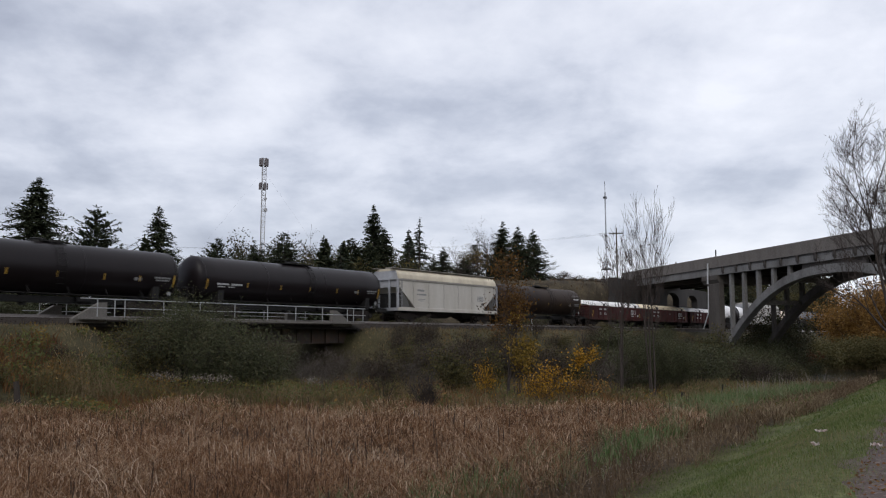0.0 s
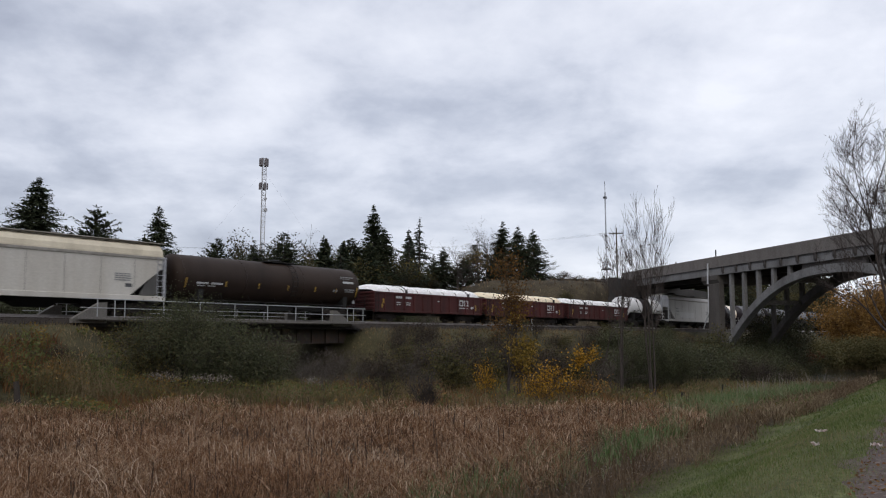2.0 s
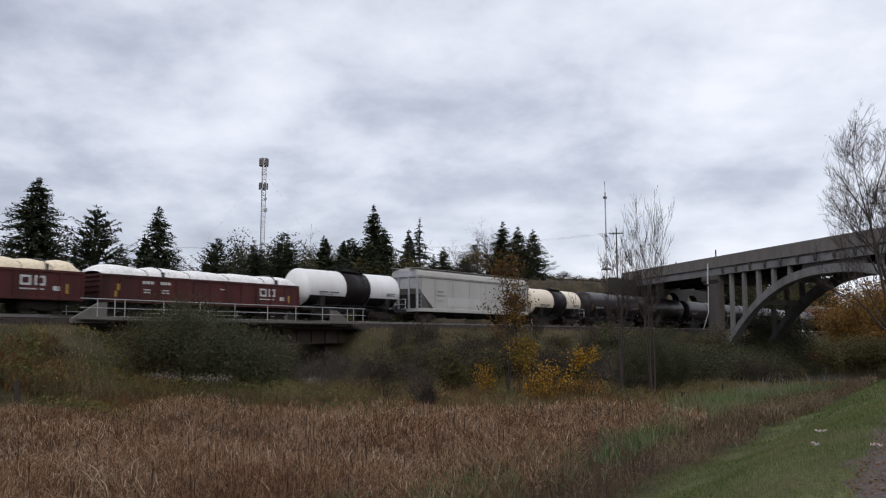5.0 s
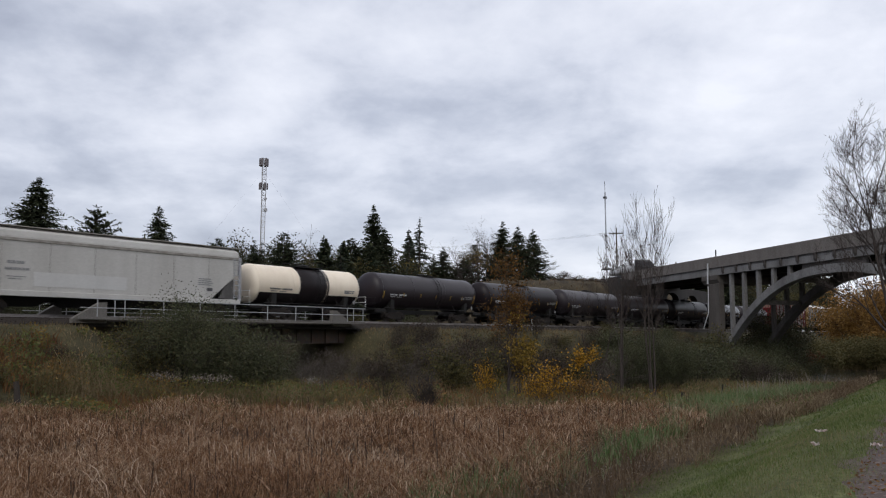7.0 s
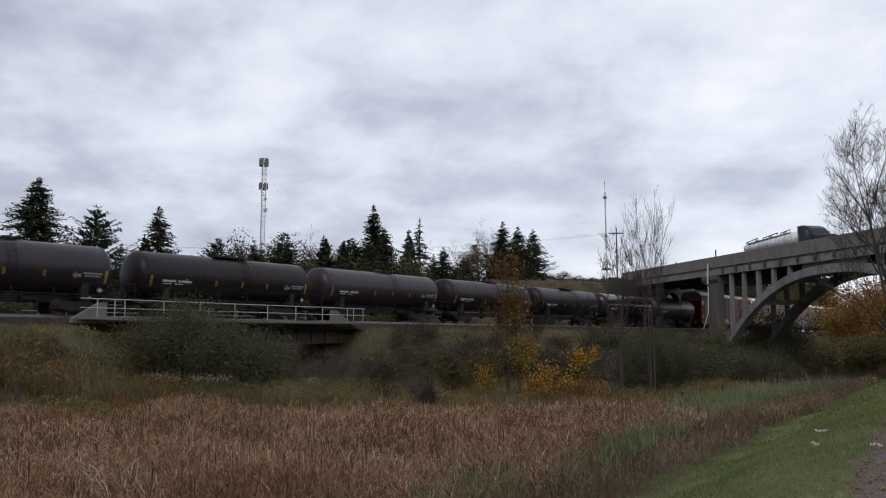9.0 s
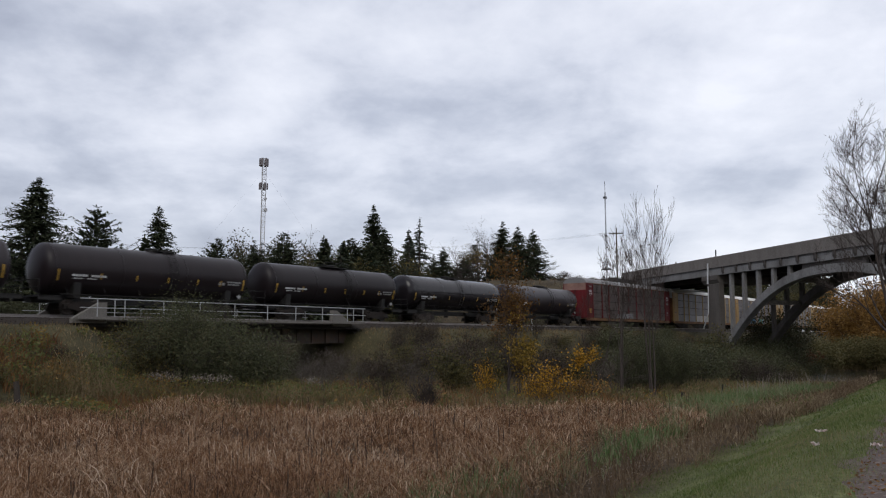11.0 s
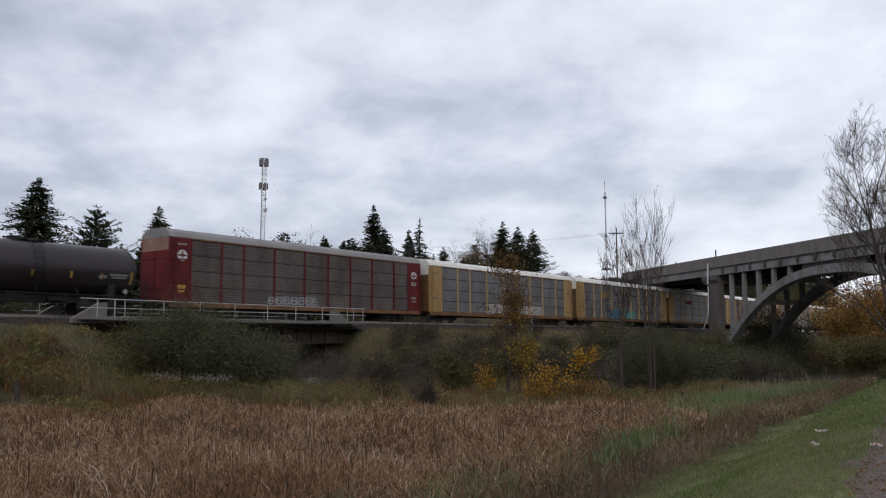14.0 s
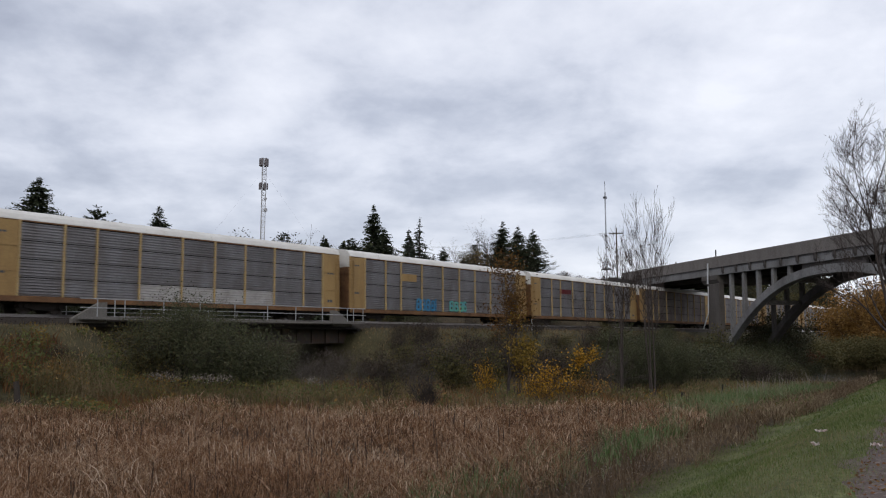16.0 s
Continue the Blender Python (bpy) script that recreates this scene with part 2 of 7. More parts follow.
def ground_mat():
    """Earth and low cover: the kind of cover comes from the mesh, stains and grain from noise."""
    m = bpy.data.materials.new("ground_cover")
    m.use_nodes = True
    nt = m.node_tree
    N, K = nt.nodes.new, nt.links.new
    b = nt.nodes["Principled BSDF"]
    at, tc = N("ShaderNodeAttribute"), N("ShaderNodeTexCoord")
    at.attribute_name = "cover"
    big, fine = N("ShaderNodeTexNoise"), N("ShaderNodeTexNoise")
    big.inputs["Scale"].default_value, big.inputs["Detail"].default_value = 0.5, 8
    fine.inputs["Scale"].default_value, fine.inputs["Detail"].default_value = 11, 5
    for n in (big, fine):
        K(tc.outputs["Object"], n.inputs["Vector"])
    last = at.outputs["Color"]
    for n, lo, hi in ((big, 0.55, 1.45), (fine, 0.5, 1.5)):
        r = N("ShaderNodeMapRange"); r.inputs[1].default_value, r.inputs[2].default_value = 0.3, 0.7
        r.inputs[3].default_value, r.inputs[4].default_value = lo, hi
        K(n.outputs["Fac"], r.inputs[0])
        x = N("ShaderNodeMixRGB"); x.blend_type = "MULTIPLY"; x.inputs[0].default_value = 1
        K(last, x.inputs[1]); K(r.outputs[0], x.inputs[2])
        last = x.outputs[0]
    K(last, b.inputs["Base Color"])
    b.inputs["Roughness"].default_value = 0.95
    b.inputs["Specular IOR Level"].default_value = 0.2
    bp = N("ShaderNodeBump"); bp.inputs["Strength"].default_value, bp.inputs["Distance"].default_value = 0.9, 0.06
    K(fine.outputs["Fac"], bp.inputs["Height"]); K(bp.outputs[0], b.inputs["Normal"])
    return m


M = {}
M["ground"] = ground_mat()
M["ballast"] = mat("ballast", (0.026, 0.019, 0.014), 0.95, second=(0.018, 0.013, 0.009), scale=0.8, amount=0.8, grain=26, bump=1.0, third=(0.042, 0.034, 0.029))
M["gravel"] = mat("gravel", (0.060, 0.041, 0.034), 0.95, second=(0.095, 0.066, 0.056), scale=1.8, amount=0.9, grain=22, bump=1.0, third=(0.20, 0.165, 0.15))
M["pebble"] = mat("pebble", (0.15, 0.115, 0.10), 0.9, second=(0.16, 0.13, 0.12), scale=3, amount=0.9, grain=30)
M["rail_steel"] = mat("rail_steel", (0.30, 0.28, 0.27), 0.32, 0.85, second=(0.12, 0.07, 0.045), scale=2, amount=0.4)
M["tie"] = mat("tie", (0.045, 0.036, 0.030), 0.9, second=(0.075, 0.066, 0.058), scale=3, amount=0.7, grain=40, bump=0.5)
M["concrete"] = mat("concrete", (0.104, 0.093, 0.086), 0.88, second=(0.055, 0.048, 0.044), scale=0.55, amount=0.75, grain=7, bump=0.25, streak=3.0, third=(0.16, 0.148, 0.138))
M["concrete_pier"] = mat("concrete_pier", (0.100, 0.088, 0.078), 0.9, second=(0.06, 0.052, 0.046), scale=0.45, amount=0.8, grain=7, bump=0.3, streak=4.0)
# darker copy of the concrete: shade beneath the deck as base colour
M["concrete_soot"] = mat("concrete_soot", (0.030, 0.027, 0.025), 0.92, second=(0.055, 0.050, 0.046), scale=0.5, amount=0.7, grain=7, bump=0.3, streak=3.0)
# stain of the floor beam ends, and shade painted into the far rib
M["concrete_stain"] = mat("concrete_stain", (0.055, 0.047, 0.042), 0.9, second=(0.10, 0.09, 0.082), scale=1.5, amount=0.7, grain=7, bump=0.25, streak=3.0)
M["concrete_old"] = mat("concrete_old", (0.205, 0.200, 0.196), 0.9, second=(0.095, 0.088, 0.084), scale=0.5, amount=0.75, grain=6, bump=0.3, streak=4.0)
M["concrete_rail"] = mat("concrete_rail", (0.145, 0.134, 0.120), 0.9, second=(0.12, 0.108, 0.098), scale=0.9, amount=0.7, grain=12, bump=0.2, streak=2.0)
M["parapet"] = mat("parapet", (0.185, 0.165, 0.15), 0.88, second=(0.11, 0.098, 0.088), scale=0.5, amount=0.75, grain=7, bump=0.25, streak=3.0, third=(0.21, 0.19, 0.175), rand=0.06)
M["asphalt"] = mat("asphalt", (0.055, 0.055, 0.056), 0.92, second=(0.08, 0.078, 0.075), scale=0.6, amount=0.6, grain=50, bump=0.4)
M["galvanised"] = mat("galvanised", (0.34, 0.345, 0.35), 0.5, 0.35, second=(0.30, 0.30, 0.30), scale=3, amount=0.6, grain=30, bump=0.05)
M["pipe_white"] = mat("pipe_white", (0.55, 0.56, 0.57), 0.5, second=(0.34, 0.33, 0.31), scale=2, amount=0.6)
M["girder_steel"] = mat("girder_steel", (0.045, 0.038, 0.034), 0.8, second=(0.09, 0.05, 0.03), scale=1.5, amount=0.7)
M["tank_black"] = mat("tank_black", (0.0105, 0.0072, 0.0084), 0.40, second=(0.018, 0.013, 0.0138), scale=0.5, amount=0.6, grain=14, bump=0.05, streak=2.5, rand=0.25, spec=0.20)
M["tank_grey"] = mat("tank_grey", (0.019, 0.0138, 0.0170), 0.40, second=(0.028, 0.0205, 0.0225), scale=0.5, amount=0.6, grain=14, bump=0.05, streak=2.5, spec=0.3)
M["tank_gloss"] = mat("tank_gloss", (0.012, 0.010, 0.012), 0.19, second=(0.020, 0.018, 0.018), scale=0.7, amount=0.5, grain=14, bump=0.02, streak=2.5, spec=0.28)
M["tank_brown"] = mat("tank_brown", (0.030, 0.0175, 0.0115), 0.6, second=(0.015, 0.010, 0.008), scale=0.45, amount=0.7, grain=12, bump=0.06, streak=2.5, spec=0.2)
M["tank_white"] = mat("tank_white", (0.82, 0.81, 0.81), 0.4, second=(0.62, 0.59, 0.55), scale=0.6, amount=0.5, grain=12, bump=0.04, streak=3.5)
M["tank_cream"] = mat("tank_cream", (0.86, 0.75, 0.60), 0.45, second=(0.66, 0.54, 0.40), scale=0.6, amount=0.5, grain=12, bump=0.04, streak=3.5)
M["car_black"] = mat("car_black", (0.008, 0.0075, 0.0075), 0.75, second=(0.018, 0.015, 0.012), scale=2, amount=0.7, grain=20)
M["bogie_steel"] = mat("bogie_steel", (0.014, 0.011, 0.010), 0.88, second=(0.030, 0.021, 0.015), scale=4, amount=0.8, grain=30, bump=0.3)
M["wheel_steel"] = mat("wheel_steel", (0.05, 0.042, 0.037), 0.55, 0.5, second=(0.05, 0.035, 0.025), scale=3, amount=0.7)
M["yellow_stripe"] = mat("yellow_stripe", (0.42, 0.25, 0.035), 0.5, second=(0.20, 0.13, 0.04), scale=5, amount=0.6)
M["white_mark"] = mat("white_mark", (0.60, 0.60, 0.60), 0.6, second=(0.32, 0.32, 0.32), scale=6, amount=0.7)
M["grey_mark"] = mat("grey_mark", (0.25, 0.25, 0.25), 0.6, second=(0.16, 0.16, 0.16), scale=6, amount=0.7)
M["dark_mark"] = mat("dark_mark", (0.055, 0.055, 0.06), 0.6, second=(0.12, 0.12, 0.12), scale=6, amount=0.6)
M["hopper_white"] = mat("hopper_white", (0.56, 0.53, 0.48), 0.6, second=(0.38, 0.34, 0.28), scale=0.6, amount=0.65, grain=10, bump=0.08, streak=5.0)
M["hopper_cream"] = mat("hopper_cream", (0.62, 0.55, 0.42), 0.6, second=(0.36, 0.30, 0.22), scale=0.7, amount=0.6, grain=10, bump=0.08, streak=4.0)
M["hopper_grey"] = mat("hopper_grey", (0.49, 0.475, 0.445), 0.55, second=(0.36, 0.34, 0.31), scale=0.5, amount=0.6, grain=10, bump=0.08, streak=5.0)
M["hopper_end"] = mat("hopper_end", (0.40, 0.41, 0.44), 0.6, second=(0.22, 0.21, 0.20), scale=0.8, amount=0.7, grain=10, streak=4.0)
M["end_shade"] = mat("end_shade", (0.11, 0.105, 0.10), 0.7, second=(0.05, 0.046, 0.042), scale=1.2, amount=0.8, grain=10, streak=3.0)
M["repaint"] = mat("repaint", (0.53, 0.52, 0.50), 0.55, second=(0.44, 0.43, 0.41), scale=0.8, amount=0.6, grain=10, bump=0.05, streak=4.0)
M["roof_walk"] = mat("roof_walk", (0.30, 0.28, 0.25), 0.8, second=(0.16, 0.14, 0.12), scale=2, amount=0.8)
M["oxide_red"] = mat("oxide_red", (0.072, 0.0125, 0.011), 0.75, second=(0.030, 0.010, 0.009), scale=0.7, amount=0.8, grain=9, bump=0.15, streak=4.0, rand=0.15)
M["tarp_white"] = mat("tarp_white", (0.88, 0.87, 0.86), 0.55, second=(0.70, 0.67, 0.62), scale=1.0, amount=0.6, grain=6, bump=0.3)
M["tarp_cream"] = mat("tarp_cream", (0.84, 0.71, 0.50), 0.6, second=(0.74, 0.64, 0.48), scale=0.8, amount=0.8, grain=6, bump=0.3)
M["cord_grey"] = mat("cord_grey", (0.16, 0.14, 0.12), 0.8, second=(0.08, 0.07, 0.06), scale=3, amount=0.6)
M["strap"] = mat("strap", (0.05, 0.05, 0.05), 0.7)
M["rack_panel"] = mat("rack_panel", (0.235, 0.228, 0.235), 0.55, 0.12, second=(0.11, 0.085, 0.078), scale=0.7, amount=0.6, grain=8, bump=0.1, streak=2.0, rand=0.10)
M["rack_panel_dirty"] = mat("rack_panel_dirty", (0.165, 0.142, 0.130), 0.65, 0.1, second=(0.078, 0.046, 0.042), scale=0.6, amount=0.8, grain=8, bump=0.1, streak=2.0, rand=0.15)
M["rack_pale_panel"] = mat("rack_pale_panel", (0.50, 0.48, 0.46), 0.5, 0.1, second=(0.30, 0.26, 0.24), scale=1.2, amount=0.7, grain=8)
M["rack_roof"] = mat("rack_roof", (0.60, 0.585, 0.55), 0.5, 0.1, second=(0.45, 0.42, 0.38), scale=0.5, amount=0.6, grain=8, bump=0.08)
M["rack_roof_grey"] = mat("rack_roof_grey", (0.20, 0.195, 0.195), 0.6, 0.1, second=(0.13, 0.12, 0.115), scale=0.5, amount=0.6, grain=8, bump=0.08)
M["rack_post"] = mat("rack_post", (0.42, 0.30, 0.13), 0.6, second=(0.22, 0.14, 0.07), scale=1.0, amount=0.7, grain=10)
M["rust_sill"] = mat("rust_sill", (0.18, 0.088, 0.034), 0.8, second=(0.08, 0.038, 0.019), scale=0.9, amount=0.9, grain=12, bump=0.2)
M["rack_yellow"] = mat("rack_yellow", (0.34, 0.215, 0.075), 0.6, second=(0.21, 0.12, 0.045), scale=0.8, amount=0.7, grain=10, bump=0.12, streak=3.0)
M["rack_red"] = mat("rack_red", (0.120, 0.0105, 0.0135), 0.65, second=(0.058, 0.011, 0.011), scale=0.8, amount=0.8, grain=10, bump=0.12, streak=3.0, spec=0.2)
M["rack_end_tan"] = mat("rack_end_tan", (0.25, 0.145, 0.115), 0.7, second=(0.13, 0.06, 0.05), scale=1, amount=0.7)
M["paint_blue"] = mat("paint_blue", (0.03, 0.20, 0.36), 0.6, second=(0.02, 0.09, 0.18), scale=4, amount=0.7)
M["paint_green"] = mat("paint_green", (0.10, 0.36, 0.22), 0.6, second=(0.08, 0.25, 0.36), scale=4, amount=0.9)
M["truck_white"] = mat("truck_white", (0.74, 0.74, 0.75), 0.35, second=(0.30, 0.29, 0.28), scale=0.8, amount=0.5)
M["truck_dark"] = mat("truck_dark", (0.012, 0.012, 0.015), 0.45, second=(0.022, 0.022, 0.026), scale=1.5, amount=0.5)
M["rubber"] = mat("rubber", (0.02, 0.02, 0.02), 0.85)
M["chrome"] = mat("chrome", (0.55, 0.55, 0.56), 0.2, 0.9)
M["wood_grey"] = mat("wood_grey", (0.018, 0.014, 0.012), 0.9, second=(0.035, 0.026, 0.022), scale=3, amount=0.9, grain=30, bump=0.6, streak=6.0)
M["pole_wood"] = mat("pole_wood", (0.10, 0.085, 0.07), 0.9, second=(0.06, 0.05, 0.04), scale=2, amount=0.8, grain=30, streak=6.0)
M["bark_dark"] = mat("bark_dark", (0.045, 0.035, 0.028), 0.95, second=(0.025, 0.02, 0.017), scale=3, amount=0.8, grain=22, bump=0.7, streak=4.0)
M["bark_grey"] = mat("bark_grey", (0.060, 0.046, 0.040), 0.92, second=(0.034, 0.026, 0.022), scale=3, amount=0.8, grain=22, bump=0.6, streak=4.0)
M["twig_pale"] = mat("twig_pale", (0.085, 0.070, 0.058), 0.9, second=(0.05, 0.040, 0.034), scale=3, amount=0.8)
M["tower_white"] = mat("tower_white", (0.50, 0.50, 0.51), 0.5, 0.2, second=(0.32, 0.31, 0.31), scale=0.4, amount=0.7)
M["antenna_grey"] = mat("antenna_grey", (0.11, 0.10, 0.105), 0.6, second=(0.24, 0.21, 0.21), scale=0.9, amount=0.8)
M["tower_dark"] = mat("tower_dark", (0.05, 0.05, 0.055), 0.6)
M["mast_grey"] = mat("mast_grey", (0.12, 0.115, 0.12), 0.6, 0.2, second=(0.07, 0.065, 0.065), scale=0.5, amount=0.7)
M["wire"] = mat("wire", (0.06, 0.06, 0.065), 0.6)
M["litter_white"] = mat("litter_white", (0.70, 0.66, 0.64), 0.5, second=(0.45, 0.2, 0.18), scale=9, amount=0.8)
M["needles"] = leaf_mat("needles", [(0.022, 0.028, 0.018), (0.038, 0.048, 0.028), (0.056, 0.066, 0.038), (0.088, 0.092, 0.05)], 0.5, 0.3, 0.7, 0.1)
M["needles_blue"] = leaf_mat("needles_blue", [(0.03, 0.038, 0.028), (0.052, 0.063, 0.046), (0.08, 0.09, 0.066)], 0.5, 0.3, 0.7, 0.1)
M["leaf_dark"] = leaf_mat("leaf_dark", [(0.046, 0.045, 0.027), (0.064, 0.070, 0.037), (0.084, 0.090, 0.047), (0.115, 0.098, 0.056)], 0.6, 0.45, 0.6, 0.2)
M["leaf_shade"] = leaf_mat("leaf_shade", [(0.030, 0.032, 0.019), (0.045, 0.047, 0.026), (0.062, 0.060, 0.032), (0.10, 0.075, 0.038)], 0.5, 0.4, 0.6, 0.15)
M["leaf_olive"] = leaf_mat("leaf_olive", [(0.035, 0.032, 0.016), (0.062, 0.06, 0.025), (0.1, 0.085, 0.034), (0.15, 0.115, 0.042)], 0.6, 0.4)
M["leaf_yellow"] = leaf_mat("leaf_yellow", [(0.07, 0.055, 0.02), (0.15, 0.105, 0.026), (0.26, 0.165, 0.03), (0.36, 0.24, 0.06)], 1.0, 0.4)
M["leaf_gold"] = leaf_mat("leaf_gold", [(0.08, 0.06, 0.02), (0.23, 0.13, 0.022), (0.42, 0.22, 0.024), (0.52, 0.31, 0.04)], 0.9, 0.40)
M["leaf_orange"] = leaf_mat("leaf_orange", [(0.055, 0.040, 0.02), (0.10, 0.055, 0.022), (0.15, 0.076, 0.024), (0.20, 0.108, 0.032)], 1.0, 0.4)
M["leaf_straw"] = leaf_mat("leaf_straw", [(0.050, 0.046, 0.020), (0.082, 0.076, 0.032), (0.115, 0.100, 0.044), (0.16, 0.125, 0.06)], 0.6, 0.4)
M["leaf_amber"] = leaf_mat("leaf_amber", [(0.10, 0.06, 0.026), (0.18, 0.10, 0.032), (0.26, 0.14, 0.040), (0.32, 0.19, 0.06)], 0.5, 0.45)
M["leaf_rust"] = leaf_mat("leaf_rust", [(0.065, 0.036, 0.024), (0.11, 0.056, 0.032), (0.17, 0.085, 0.040)], 1.0, 0.4)
M["leaf_brown"] = leaf_mat("leaf_brown", [(0.036, 0.029, 0.023), (0.056, 0.043, 0.033), (0.084, 0.064, 0.044)], 0.8, 0.4)
M["cattail"] = leaf_mat("cattail", [(0.050, 0.024, 0.014), (0.125, 0.062, 0.032), (0.215, 0.118, 0.060), (0.30, 0.175, 0.100), (0.56, 0.42, 0.30)], 0.35, 0.25, 0.7, 0.3)
M["cattail_pale"] = leaf_mat("cattail_pale", [(0.22, 0.14, 0.085), (0.36, 0.25, 0.165), (0.58, 0.46, 0.35)], 0.35, 0.25, 0.7, 0.3)
M["cattail_head"] = mat("cattail_head", (0.045, 0.024, 0.016), 0.95, second=(0.10, 0.07, 0.045), scale=8, amount=0.5)
M["grass_green"] = leaf_mat("grass_green", [(0.046, 0.072, 0.018), (0.078, 0.115, 0.03), (0.115, 0.148, 0.047), (0.16, 0.165, 0.07), (0.23, 0.20, 0.11)], 0.30, 0.50, 0.6, 0.3)
M["grass_dry"] = leaf_mat("grass_dry", [(0.080, 0.070, 0.034), (0.135, 0.108, 0.055), (0.20, 0.145, 0.080), (0.31, 0.235, 0.15)], 0.20, 0.50, 0.7, 0.3)
M["reed_green"] = leaf_mat("reed_green", [(0.050, 0.088, 0.030), (0.088, 0.138, 0.050), (0.135, 0.185, 0.078), (0.23, 0.255, 0.145), (0.18, 0.14, 0.08)], 0.3, 0.45, 0.55, 0.3)
M["weed_red"] = leaf_mat("weed_red", [(0.075, 0.05, 0.026), (0.125, 0.06, 0.032), (0.19, 0.095, 0.038), (0.14, 0.12, 0.045)], 0.35, 0.5)
M["weed_mixed"] = leaf_mat("weed_mixed", [(0.17, 0.075, 0.036), (0.21, 0.140, 0.040), (0.12, 0.130, 0.046), (0.08, 0.100, 0.036), (0.17, 0.140, 0.065), (0.23, 0.130, 0.042)], 0.35, 0.7)
M["weed_brown"] = leaf_mat("weed_brown", [(0.056, 0.033, 0.020), (0.108, 0.071, 0.043), (0.185, 0.135, 0.084), (0.34, 0.27, 0.18)], 0.4, 0.5)
M["stone_mix"] = leaf_mat("stone_mix", [(0.018, 0.013, 0.011), (0.034, 0.027, 0.023), (0.06, 0.05, 0.045)], 1.0, 0.3, 0.9, 0.0)
M["seed_pale"] = leaf_mat("seed_pale", [(0.15, 0.125, 0.105), (0.30, 0.26, 0.225)], 1.0, 0.2)


def water_mat():
    m = bpy.data.materials.new("creek_water")
    m.use_nodes = True
    nt = m.node_tree
    b = nt.nodes["Principled BSDF"]
    b.inputs["Base Color"].default_value = (0.02, 0.022, 0.018, 1)
    b.inputs["Roughness"].default_value = 0.06
    no, bp, tc = nt.nodes.new("ShaderNodeTexNoise"), nt.nodes.new("ShaderNodeBump"), nt.nodes.new("ShaderNodeTexCoord")
    no.inputs["Scale"].default_value, no.inputs["Detail"].default_value = 1.4, 5
    bp.inputs["Strength"].default_value, bp.inputs["Distance"].default_value = 0.75, 0.12
    nt.links.new(tc.outputs["Object"], no.inputs["Vector"])
    nt.links.new(no.outputs["Fac"], bp.inputs["Height"])
    nt.links.new(bp.outputs[0], b.inputs["Normal"])
    return m


def glass_mat():
    m = bpy.data.materials.new("dark_glass")
    m.use_nodes = True
    b = m.node_tree.nodes["Principled BSDF"]
    b.inputs["Base Color"].default_value = (0.02, 0.025, 0.03, 1)
    b.inputs["Roughness"].default_value = 0.05
    return m


M["water"] = water_mat()
M["glass"] = glass_mat()
# ------------------------------------------------------------ ground, lane, creek
def spaced(lo, hi, fine, out):
    mid = np.arange(lo, hi + fine, fine)
    tail = np.array([6, 14, 26, 45, 75, 120, 200, 340, 600, 1100, 2000.0])
    return np.concatenate([lo - tail[::-1] * out, mid, hi + tail * out])


